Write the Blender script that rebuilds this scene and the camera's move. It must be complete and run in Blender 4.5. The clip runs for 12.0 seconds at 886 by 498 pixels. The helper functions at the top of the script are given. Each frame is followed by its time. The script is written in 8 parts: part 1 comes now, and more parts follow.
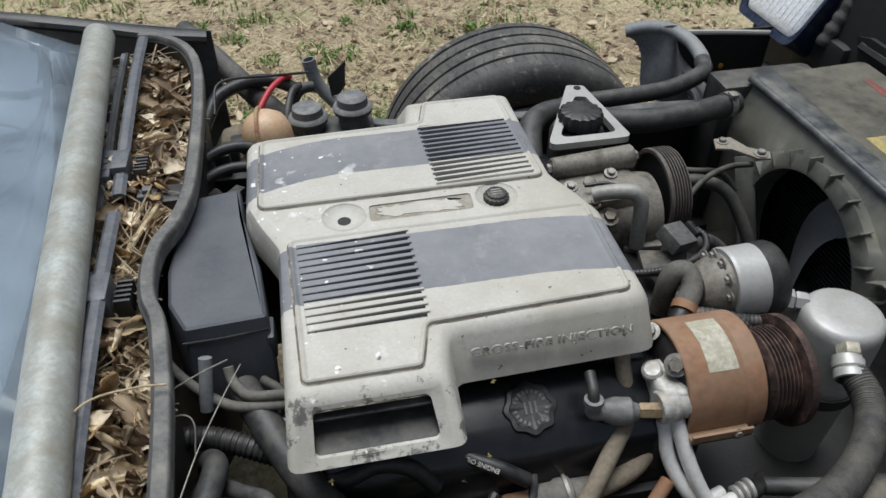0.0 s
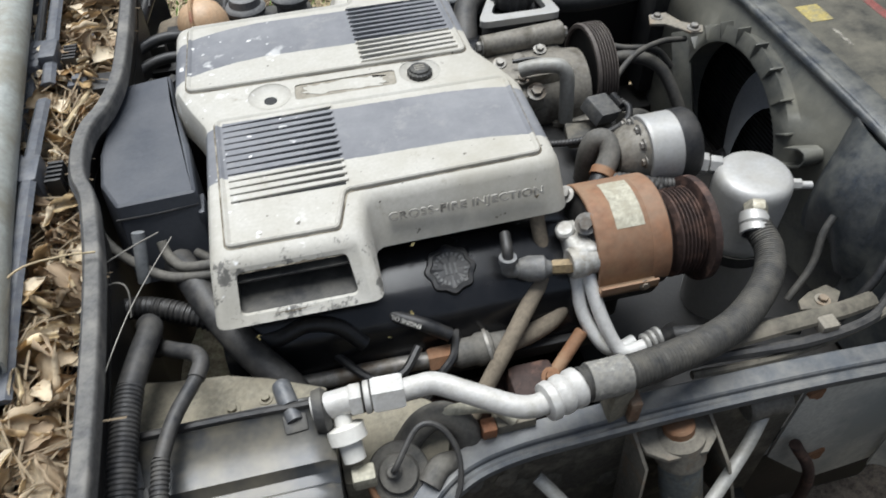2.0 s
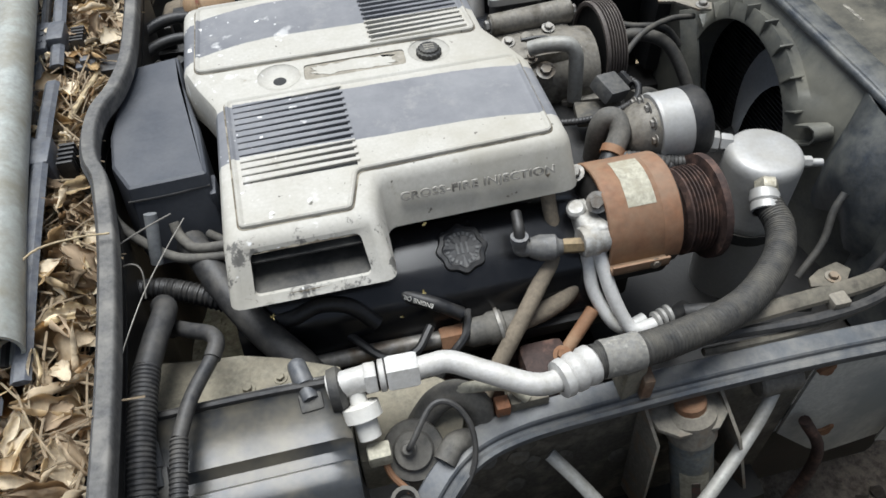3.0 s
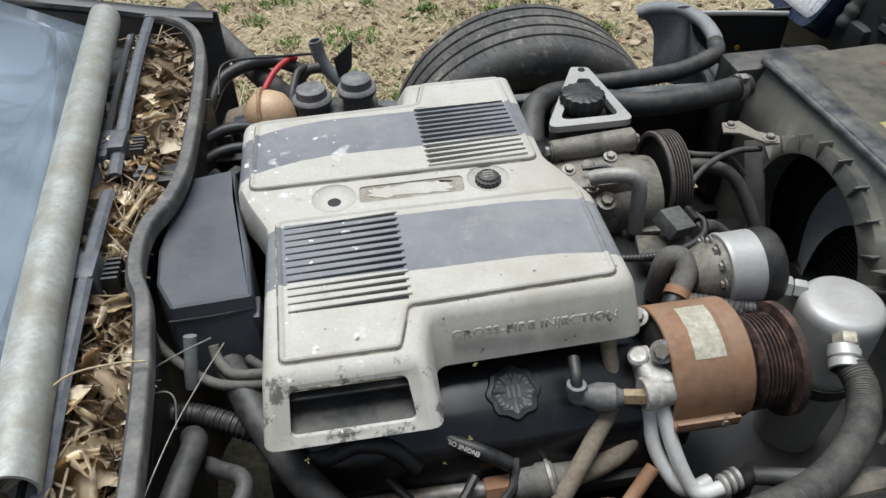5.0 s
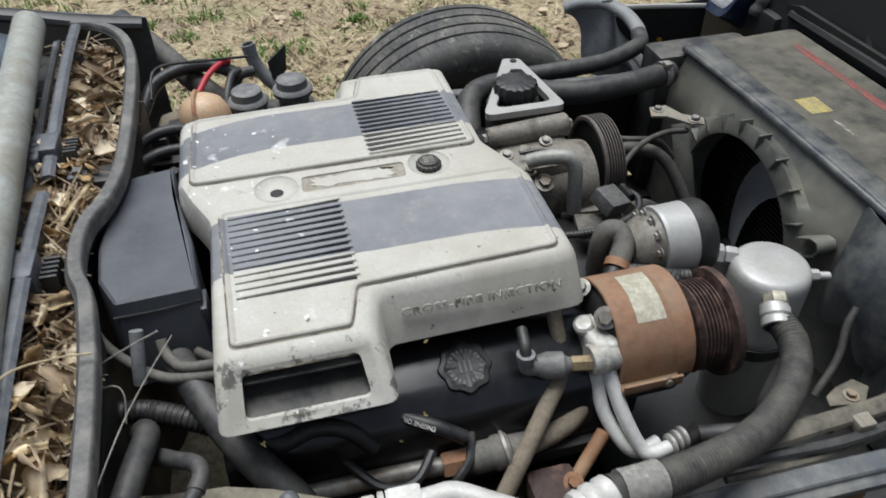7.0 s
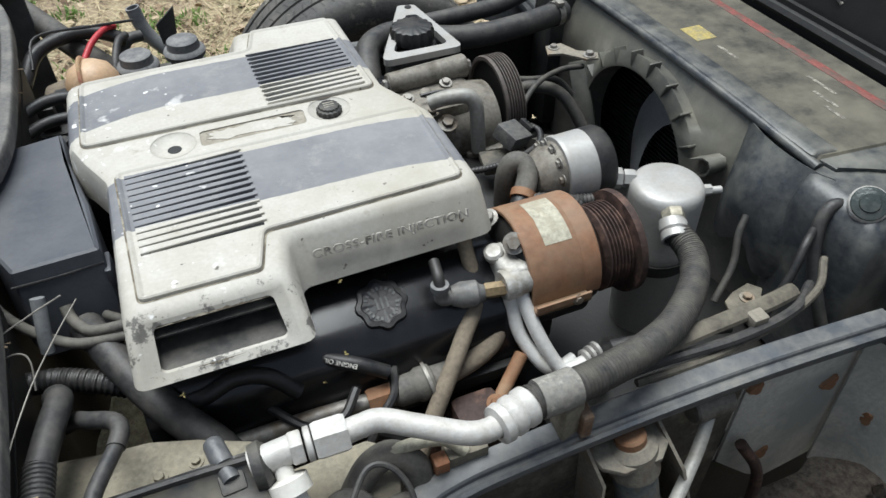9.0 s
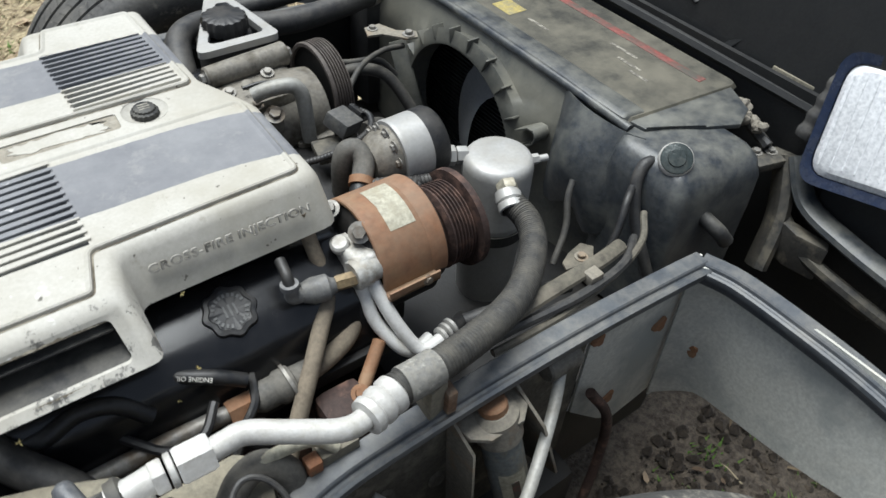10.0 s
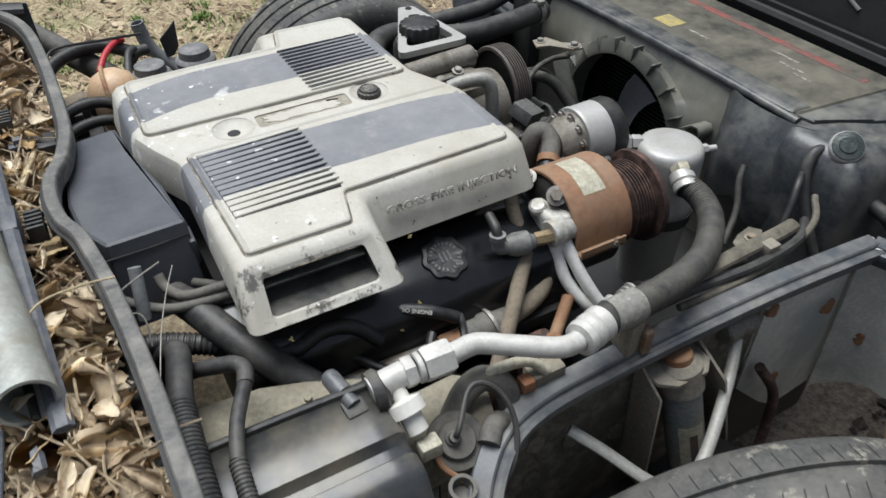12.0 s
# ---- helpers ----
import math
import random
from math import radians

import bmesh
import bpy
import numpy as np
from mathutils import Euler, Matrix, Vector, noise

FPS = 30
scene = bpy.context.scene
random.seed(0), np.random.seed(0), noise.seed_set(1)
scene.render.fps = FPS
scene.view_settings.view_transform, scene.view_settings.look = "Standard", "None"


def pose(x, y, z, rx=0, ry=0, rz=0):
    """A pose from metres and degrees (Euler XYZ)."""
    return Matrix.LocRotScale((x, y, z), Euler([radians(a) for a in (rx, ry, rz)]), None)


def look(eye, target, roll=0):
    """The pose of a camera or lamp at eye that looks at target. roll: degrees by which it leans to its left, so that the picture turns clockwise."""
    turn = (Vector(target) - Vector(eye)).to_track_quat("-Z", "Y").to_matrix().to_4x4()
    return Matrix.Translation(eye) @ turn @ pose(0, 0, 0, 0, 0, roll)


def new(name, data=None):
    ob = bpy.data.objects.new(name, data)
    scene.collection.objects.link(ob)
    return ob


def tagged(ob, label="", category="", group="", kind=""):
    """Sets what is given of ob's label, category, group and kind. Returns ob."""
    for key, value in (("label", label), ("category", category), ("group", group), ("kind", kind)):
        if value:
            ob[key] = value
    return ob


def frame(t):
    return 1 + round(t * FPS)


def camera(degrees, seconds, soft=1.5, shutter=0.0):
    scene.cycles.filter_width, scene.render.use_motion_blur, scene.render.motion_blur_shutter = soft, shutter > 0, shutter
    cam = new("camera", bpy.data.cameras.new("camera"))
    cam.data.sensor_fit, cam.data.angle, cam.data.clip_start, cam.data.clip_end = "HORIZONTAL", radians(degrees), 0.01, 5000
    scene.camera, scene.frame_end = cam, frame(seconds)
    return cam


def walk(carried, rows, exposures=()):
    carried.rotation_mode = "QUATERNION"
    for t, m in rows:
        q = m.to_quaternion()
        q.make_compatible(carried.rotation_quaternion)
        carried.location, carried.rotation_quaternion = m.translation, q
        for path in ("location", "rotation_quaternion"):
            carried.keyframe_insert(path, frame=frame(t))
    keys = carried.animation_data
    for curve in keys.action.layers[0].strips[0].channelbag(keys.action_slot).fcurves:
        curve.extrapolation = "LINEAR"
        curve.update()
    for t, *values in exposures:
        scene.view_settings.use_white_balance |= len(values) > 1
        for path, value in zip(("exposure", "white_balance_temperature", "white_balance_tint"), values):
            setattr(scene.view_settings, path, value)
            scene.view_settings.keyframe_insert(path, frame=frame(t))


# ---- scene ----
cam = camera(62.0, 12.0, shutter=0.3)
PATH = [
    (0, (-0.131, -0.742, 1.35), (0.167, 0.758, 0.061), -0.2),
    (0.5, (-0.09, -0.766, 1.356), (0.159, 0.746, 0.072), 2.1),
    (1, (-0.041, -0.78, 1.358), (0.262, 0.705, 0.053), 0.5),
    (1.5, (-0.034, -0.806, 1.356), (0.35, 0.6, -0.014), 0.0),
    (2, (-0.067, -0.822, 1.341), (0.224, 0.511, -0.122), -1.6),
    (2.5, (-0.078, -0.823, 1.334), (0.177, 0.465, -0.175), -2.2),
    (3, (-0.079, -0.823, 1.34), (0.198, 0.477, -0.154), -2.2),
    (3.5, (-0.084, -0.81, 1.361), (0.238, 0.625, 0.005), -1.7),
    (3.7, (-0.084, -0.803, 1.354), (0.241, 0.67, 0.04), -1.6),
    (5.3, (-0.077, -0.746, 1.341), (0.125, 0.74, 0.018), -1.6),
    (5.5, (-0.074, -0.747, 1.338), (0.149, 0.734, 0.013), -1.2),
    (6, (-0.067, -0.756, 1.339), (0.177, 0.726, 0.018), -2.0),
    (6.5, (-0.079, -0.762, 1.347), (0.198, 0.746, 0.063), -2.4),
    (7, (-0.091, -0.785, 1.323), (0.279, 0.698, 0.032), -0.8),
    (7.5, (-0.086, -0.81, 1.28), (0.366, 0.589, -0.076), 1.0),
    (7.7, (-0.09, -0.809, 1.285), (0.385, 0.582, -0.071), 0.8),
    (9.3, (-0.082, -0.833, 1.299), (0.502, 0.522, -0.051), -1.0),
    (9.5, (-0.078, -0.844, 1.296), (0.589, 0.462, -0.063), 0.9),
    (10, (-0.089, -0.808, 1.308), (0.819, 0.31, -0.079), 4.4),
    (10.5, (-0.145, -0.772, 1.279), (0.81, 0.376, -0.052), -1.0),
    (11, (-0.206, -0.758, 1.285), (0.673, 0.439, -0.054), -1.4),
    (11.5, (-0.223, -0.799, 1.303), (0.443, 0.532, -0.033), -3.6),
    (12, (-0.281, -0.87, 1.283), (0.466, 0.471, 0.001), -0.2),
]
walk(cam, [(t, look(eye, target, roll)) for t, eye, target, roll in PATH], [(0, 0.08, 6100, 8), (1.2, 0.18, 6100, 8), (2.2, 0.48, 6100, 8), (3.7, 0.48, 6100, 8), (5.3, 0.27, 6100, 8), (6.5, 0.28, 6100, 8), (7.0, 0.24, 6100, 8), (7.7, 0.28, 6100, 8), (9.3, 0.52, 6100, 6), (10.6, 0.58, 6100, 6), (11.5, 0.4, 6150, 8), (12, 0.4, 6150, 8)])

# ---- world and light: soft overcast daylight ----
world = bpy.data.worlds.new("overcast_sky")
scene.world = world
world.use_nodes = True
wn = world.node_tree
wn.nodes.clear()
w_out = wn.nodes.new("ShaderNodeOutputWorld")
w_bg = wn.nodes.new("ShaderNodeBackground")
w_sky = wn.nodes.new("ShaderNodeTexSky")
w_sky.sky_type = "NISHITA"
w_sky.sun_disc = False
w_sky.sun_elevation = radians(75)
w_sky.sun_rotation = radians(-15)
w_sky.air_density = 1.0
w_sky.dust_density = 1.5
w_sky.ozone_density = 1.0
w_bg.inputs["Strength"].default_value = 0.085
w_grey = wn.nodes.new("ShaderNodeHueSaturation")
w_grey.inputs["Saturation"].default_value = 0.45
wn.links.new(w_sky.outputs[0], w_grey.inputs["Color"])
wn.links.new(w_grey.outputs[0], w_bg.inputs[0])
wn.links.new(w_bg.outputs[0], w_out.inputs[0])
sun_data = bpy.data.lights.new("sun", "SUN")
sun_data.energy = 3.6
sun_data.angle = radians(42)
sun_data.color = (1.0, 0.98, 0.95)
sun = new("sun", sun_data)
sun.matrix_world = look((-0.3, 1.1, 5.0), (0, 0, 0.6))


# ---- materials ----
def nodes_of(name):
    m = bpy.data.materials.new(name)
    m.use_nodes = True
    nt = m.node_tree
    b = nt.nodes["Principled BSDF"]
    return m, nt, b


def node(nt, kind, **kw):
    n = nt.nodes.new(kind)
    for k, v in kw.items():
        n.inputs[k].default_value = v
    return n


def noise_tex(nt, scale, detail=4.0, rough=0.6, coord=None):
    n = node(nt, "ShaderNodeTexNoise", Scale=scale, Detail=detail, Roughness=rough)
    if coord is None:
        c = nt.nodes.new("ShaderNodeTexCoord")
        coord = c.outputs["Object"]
    nt.links.new(coord, n.inputs["Vector"])
    return n


def ramp(nt, fac, lo, hi):
    r = node(nt, "ShaderNodeMapRange")
    r.inputs["From Min"].default_value = lo
    r.inputs["From Max"].default_value = hi
    nt.links.new(fac, r.inputs["Value"])
    return r.outputs["Result"]


def mix_col(nt, fac, a, b):
    m = nt.nodes.new("ShaderNodeMix")
    m.data_type = "RGBA"
    for sock, v in ((m.inputs["Factor"], fac), (m.inputs["A"], a), (m.inputs["B"], b)):
        if isinstance(v, (tuple, list)):
            sock.default_value = (*v, 1.0) if len(v) == 3 else v
        elif isinstance(v, (int, float)):
            sock.default_value = v
        else:
            nt.links.new(v, sock)
    return m.outputs["Result"]


def math_node(nt, op, a, b=None, c=None):
    m = nt.nodes.new("ShaderNodeMath")
    m.operation = op
    for i, v in enumerate((a, b, c)):
        if v is None:
            continue
        if isinstance(v, (int, float)):
            m.inputs[i].default_value = v
        else:
            nt.links.new(v, m.inputs[i])
    return m.outputs[0]


def add_bump(nt, b, height, strength=0.3, dist=0.002):
    n = node(nt, "ShaderNodeBump", Strength=strength, Distance=dist)
    nt.links.new(height, n.inputs["Height"])
    nt.links.new(n.outputs[0], b.inputs["Normal"])


def surface(name, base, worn=None, dust=None, dust_amount=0.4, rough=0.6, metal=0.0, scale=14.0, fine=180.0, bump=0.25, worn_at=(0.5, 0.65), spec=0.5, grain=1.0):
    """Paint, plastic, rubber or metal: a base colour with grain, worn patches and settled dust."""
    m, nt, b = nodes_of(name)
    big = noise_tex(nt, scale, 5.0, 0.65)
    small = noise_tex(nt, fine, 3.0, 0.6)
    dark = tuple(c * (1 - 0.28 * grain) for c in base)
    light = tuple(min(1.0, c * (1 + 0.25 * grain)) for c in base)
    col = mix_col(nt, ramp(nt, small.outputs["Fac"], 0.3, 0.7), dark, light)
    r_val = rough
    if worn:
        wf = ramp(nt, big.outputs["Fac"], *worn_at)
        col = mix_col(nt, wf, col, worn)
    if dust:
        geo = nt.nodes.new("ShaderNodeNewGeometry")
        sep = nt.nodes.new("ShaderNodeSeparateXYZ")
        nt.links.new(geo.outputs["Normal"], sep.inputs[0])
        up = ramp(nt, sep.outputs["Z"], -0.3, 0.9)
        other = noise_tex(nt, scale * 2.3, 6.0, 0.7)
        df = math_node(nt, "MULTIPLY", math_node(nt, "MULTIPLY", up, ramp(nt, other.outputs["Fac"], 0.38, 0.68)), dust_amount * 1.35)
        df = math_node(nt, "MINIMUM", df, 0.95)
        col = mix_col(nt, df, col, dust)
        rr = math_node(nt, "ADD", rough, math_node(nt, "MULTIPLY", df, 0.3))
        nt.links.new(rr, b.inputs["Roughness"])
    else:
        rr = math_node(nt, "ADD", rough - 0.08, math_node(nt, "MULTIPLY", big.outputs["Fac"], 0.16))
        nt.links.new(rr, b.inputs["Roughness"])
    nt.links.new(col, b.inputs["Base Color"])
    b.inputs["Metallic"].default_value = metal
    b.inputs["Specular IOR Level"].default_value = spec
    if bump:
        add_bump(nt, b, math_node(nt, "ADD", small.outputs["Fac"], math_node(nt, "MULTIPLY", big.outputs["Fac"], 2.0)), bump, 0.0015)
    return m


DUST = (0.27, 0.24, 0.19)
M_BLACK = surface("black_plastic", (0.012, 0.0125, 0.014), dust=(0.2, 0.18, 0.15), dust_amount=0.16, rough=0.45)
M_BLACK_DUSTY = surface("dusty_black_plastic", (0.018, 0.0185, 0.02), dust=(0.17, 0.158, 0.13), dust_amount=0.45, rough=0.5, scale=9.0)
M_BOX = surface("satin_black_plastic", (0.056, 0.061, 0.072), dust=(0.13, 0.13, 0.135), dust_amount=0.32, rough=0.42, scale=5.0, bump=0.06, grain=0.4)
M_RUBBER = surface("weathered_rubber", (0.036, 0.036, 0.036), worn=(0.1, 0.096, 0.088), dust=(0.2, 0.18, 0.15), dust_amount=0.34, rough=0.72)
M_HOSE = surface("dusty_rubber_hose", (0.028, 0.028, 0.029), dust=(0.18, 0.165, 0.14), dust_amount=0.32, rough=0.5)
M_GREYHOSE = surface("grey_dusty_hose", (0.095, 0.09, 0.08), dust=(0.24, 0.22, 0.18), dust_amount=0.4, rough=0.7)
M_DARK = surface("grimy_black_metal", (0.006, 0.006, 0.006), worn=(0.014, 0.012, 0.01), dust=(0.07, 0.06, 0.05), dust_amount=0.12, rough=0.55)
M_VALVE = surface("black_painted_metal", (0.006, 0.0063, 0.0075), dust=(0.09, 0.085, 0.08), dust_amount=0.07, rough=0.25, bump=0.06)
M_CAST = surface("dirty_cast_aluminium", (0.19, 0.176, 0.15), worn=(0.075, 0.066, 0.05), dust=(0.22, 0.195, 0.15), dust_amount=0.4, rough=0.55, metal=0.2, scale=30.0)
M_ALU = surface("bare_aluminium", (0.5, 0.495, 0.475), worn=(0.43, 0.42, 0.39), dust=(0.4, 0.37, 0.31), dust_amount=0.25, rough=0.42, metal=0.3, scale=26.0, worn_at=(0.48, 0.7), bump=0.1, grain=0.35)
M_ALU_DULL = surface("dull_aluminium", (0.4, 0.395, 0.38), worn=(0.35, 0.34, 0.315), dust=(0.33, 0.3, 0.24), dust_amount=0.25, rough=0.45, metal=0.22, scale=14.0, bump=0.08, grain=0.3)
M_STEEL = surface("grey_steel", (0.28, 0.27, 0.25), worn=(0.16, 0.12, 0.08), dust=DUST, dust_amount=0.3, rough=0.5, metal=0.5)
M_RUST = surface("rusted_steel", (0.235, 0.115, 0.056), worn=(0.3, 0.185, 0.105), dust=(0.29, 0.2, 0.13), dust_amount=0.35, rough=0.75, scale=18.0, bump=0.3, grain=0.6)
M_DRUM = surface("rusty_orange_drum_paint", (0.23, 0.115, 0.06), worn=(0.31, 0.22, 0.125), dust=(0.26, 0.2, 0.14), dust_amount=0.45, rough=0.62, scale=8.0, fine=90.0, bump=0.2, worn_at=(0.45, 0.7), grain=0.7)
M_RUSTB = surface("brown_rusted_strap", (0.17, 0.1, 0.06), worn=(0.24, 0.18, 0.125), dust=(0.28, 0.22, 0.16), dust_amount=0.4, rough=0.8, scale=60, bump=0.5)
M_RUST_DARK = surface("dark_rusted_steel", (0.042, 0.024, 0.019), worn=(0.12, 0.068, 0.05), rough=0.75, scale=40.0, bump=0.5)
M_RAIL = surface("faded_black_body_paint", (0.06, 0.067, 0.077), worn=(0.11, 0.118, 0.125), dust=(0.32, 0.3, 0.255), dust_amount=0.34, rough=0.42, scale=8.0, bump=0.1, grain=0.4)
M_PANEL = surface("dusty_grey_fender_panel", (0.56, 0.56, 0.51), worn=(0.31, 0.33, 0.32), dust=(0.48, 0.43, 0.34), dust_amount=0.4, rough=0.45, scale=6.0, bump=0.2, grain=0.6, worn_at=(0.48, 0.68))
M_TAN = surface("dusty_fibreglass", (0.22, 0.2, 0.15), worn=(0.14, 0.127, 0.1), dust=(0.26, 0.23, 0.17), dust_amount=0.5, rough=0.8, scale=16.0)
M_SHROUD = surface("dusty_shroud_plastic", (0.052, 0.056, 0.056), worn=(0.14, 0.136, 0.112), dust=(0.25, 0.238, 0.19), dust_amount=0.5, rough=0.35, scale=5.5, bump=0.14, worn_at=(0.42, 0.66))
M_TOPPANEL = surface("olive_dusty_plastic", (0.04, 0.039, 0.032), worn=(0.105, 0.097, 0.075), dust=(0.17, 0.155, 0.115), dust_amount=0.4, rough=0.52, scale=9.0, bump=0.2, worn_at=(0.46, 0.62))
M_TANK = surface("dusty_blue_black_plastic", (0.032, 0.037, 0.044), worn=(0.11, 0.112, 0.102), dust=(0.21, 0.205, 0.172), dust_amount=0.45, rough=0.32, scale=9.0, bump=0.12, worn_at=(0.5, 0.68))
M_HINGE = surface("dirty_black_hinge_steel", (0.03, 0.029, 0.027), worn=(0.13, 0.115, 0.085), dust=(0.17, 0.152, 0.115), dust_amount=0.4, rough=0.6, scale=22.0, bump=0.3, worn_at=(0.5, 0.66))
M_FOAM = surface("crumbled_foam", (0.22, 0.2, 0.165), worn=(0.12, 0.105, 0.085), dust=(0.26, 0.235, 0.19), dust_amount=0.5, rough=0.9, scale=70.0, bump=0.6)
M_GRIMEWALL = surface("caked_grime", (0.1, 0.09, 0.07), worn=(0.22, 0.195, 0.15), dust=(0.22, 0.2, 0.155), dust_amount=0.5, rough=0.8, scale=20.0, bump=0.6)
M_TOWER = surface("dirty_steel_tower", (0.2, 0.18, 0.145), worn=(0.24, 0.17, 0.11), dust=(0.3, 0.27, 0.21), dust_amount=0.4, rough=0.75, scale=24.0)
M_CABLE = surface("grey_black_cable", (0.035, 0.034, 0.032), dust=(0.16, 0.145, 0.115), dust_amount=0.4, rough=0.6)
M_GALV = surface("galvanised_steel", (0.37, 0.385, 0.36), worn=(0.25, 0.24, 0.195), dust=(0.22, 0.2, 0.15), dust_amount=0.45, rough=0.48, metal=0.2, scale=13.0, grain=0.6, bump=0.15, worn_at=(0.46, 0.66))
M_WHITE = surface("white_plastic", (0.72, 0.7, 0.64), dust=(0.45, 0.41, 0.33), dust_amount=0.25, rough=0.42, grain=0.2, bump=0.05)
M_AMBER = surface("aged_amber_plastic", (0.52, 0.34, 0.2), worn=(0.58, 0.45, 0.3), dust=(0.45, 0.38, 0.28), dust_amount=0.3, rough=0.45, grain=0.5)
M_LABEL = surface("yellowed_paper_label", (0.4, 0.375, 0.29), worn=(0.33, 0.3, 0.22), rough=0.7, scale=40)
M_CHANNEL = surface("grimy_plastic_channel", (0.09, 0.08, 0.062), worn=(0.15, 0.13, 0.1), dust=(0.22, 0.2, 0.15), dust_amount=0.4, rough=0.7, scale=30)
M_BOOT = surface("faded_grey_boot", (0.17, 0.18, 0.19), worn=(0.24, 0.245, 0.245), dust=(0.26, 0.25, 0.22), dust_amount=0.3, rough=0.6, scale=12)
M_YELLOW = surface("faded_yellow_label", (0.36, 0.29, 0.1), worn=(0.25, 0.22, 0.12), rough=0.7, scale=60)
M_RED = surface("red_rubber", (0.42, 0.03, 0.04), rough=0.5)
M_REDPAINT = surface("faded_red_paint", (0.2, 0.06, 0.05), worn=(0.08, 0.072, 0.058), rough=0.65, scale=16, worn_at=(0.44, 0.6))
M_FAN = surface("grey_fan_blade", (0.45, 0.46, 0.47), dust=(0.4, 0.39, 0.35), dust_amount=0.3, rough=0.55, grain=0.4)
# radiator fins, and the black laid in louvre gaps and holes for shade
M_FINS_AND_GAPS = surface("black_fins_and_gap_shade", (0.01, 0.01, 0.01), rough=0.6)
M_BRASS = surface("tarnished_brass", (0.24, 0.18, 0.1), worn=(0.16, 0.12, 0.08), rough=0.5, metal=0.3, scale=50)
M_BRASSY = surface("dull_plated_steel", (0.42, 0.39, 0.31), worn=(0.3, 0.27, 0.2), rough=0.45, metal=0.45, scale=50)
M_CASTBRIGHT = surface("bright_cast_aluminium", (0.46, 0.45, 0.42), worn=(0.32, 0.3, 0.26), dust=(0.36, 0.33, 0.27), dust_amount=0.4, rough=0.5, metal=0.2, scale=50, bump=0.35, worn_at=(0.48, 0.6))
M_SENSOR = surface("grey_black_sensor", (0.07, 0.07, 0.07), worn=(0.1, 0.098, 0.09), dust=(0.2, 0.19, 0.165), dust_amount=0.4, rough=0.5, scale=60)
M_CASTPALE = surface("pale_cast_aluminium", (0.33, 0.325, 0.3), worn=(0.22, 0.21, 0.185), dust=(0.3, 0.28, 0.23), dust_amount=0.3, rough=0.5, metal=0.2, scale=24, grain=0.5)
M_CAPDISC = surface("green_grey_metal", (0.04, 0.05, 0.048), worn=(0.07, 0.075, 0.068), rough=0.25, metal=0.2, scale=40)
M_PIPE = surface("oxidised_aluminium_pipe", (0.52, 0.508, 0.48), worn=(0.36, 0.345, 0.305), dust=(0.38, 0.35, 0.29), dust_amount=0.35, rough=0.48, metal=0.1, scale=45, worn_at=(0.55, 0.68), bump=0.12, grain=0.45)
M_ALUPIPE = surface("pale_bare_aluminium", (0.72, 0.71, 0.68), worn=(0.55, 0.53, 0.48), dust=(0.45, 0.42, 0.35), dust_amount=0.2, rough=0.42, metal=0.1, scale=45, worn_at=(0.55, 0.7), bump=0.1, grain=0.35)
M_BELT = surface("brown_tarnished_pulley", (0.075, 0.062, 0.055), worn=(0.15, 0.125, 0.108), dust=(0.2, 0.175, 0.14), dust_amount=0.3, rough=0.6, scale=30.0, bump=0.2)
M_SLEEVE = surface("grey_speckled_sleeve", (0.19, 0.185, 0.17), worn=(0.34, 0.33, 0.29), dust=(0.3, 0.275, 0.22), dust_amount=0.4, rough=0.7, scale=70, worn_at=(0.56, 0.62))
M_CLOD = surface("dark_damp_soil", (0.06, 0.048, 0.037), worn=(0.15, 0.12, 0.088), rough=0.95, scale=12, bump=0.6)
M_CAPGREY = surface("dusty_grey_black_cap", (0.1, 0.102, 0.106), dust=(0.34, 0.33, 0.31), dust_amount=0.5, rough=0.6)
M_PLUG = surface("grey_plastic_plug", (0.13, 0.13, 0.128), worn=(0.08, 0.08, 0.078), dust=(0.28, 0.26, 0.22), dust_amount=0.3, rough=0.5, scale=50)
M_LETTER = surface("grimy_letter_paint", (0.33, 0.315, 0.28), worn=(0.12, 0.112, 0.096), rough=0.6, scale=90)
M_SKY_BLOCK = surface("brown_sky_block", (0.11, 0.095, 0.075), worn=(0.18, 0.16, 0.12), rough=0.95, scale=0.6, fine=4.0, bump=0)
M_PRINT = surface("worn_pale_print", (0.3, 0.28, 0.23), worn=(0.13, 0.12, 0.1), rough=0.7, scale=120, worn_at=(0.45, 0.55))
M_BAR = surface("grey_print", (0.13, 0.13, 0.125), rough=0.7)
M_BLUE = surface("dark_blue_body_paint", (0.008, 0.015, 0.04), dust=(0.12, 0.12, 0.12), dust_amount=0.2, rough=0.25)
M_BLACKPAINT = surface("black_hood_underside", (0.01, 0.0105, 0.011), dust=(0.08, 0.075, 0.065), dust_amount=0.14, rough=0.6)
M_BLOSSOM = surface("pale_yellow_petal", (0.65, 0.55, 0.25), rough=0.7, bump=0)
M_TWIG = surface("dry_twig", (0.32, 0.25, 0.165), rough=0.85, scale=50)
M_STRAW = surface("dry_straw", (0.45, 0.36, 0.22), rough=0.85, scale=50)
M_WIRE = surface("bare_wire", (0.35, 0.33, 0.29), rough=0.5, metal=0.4)


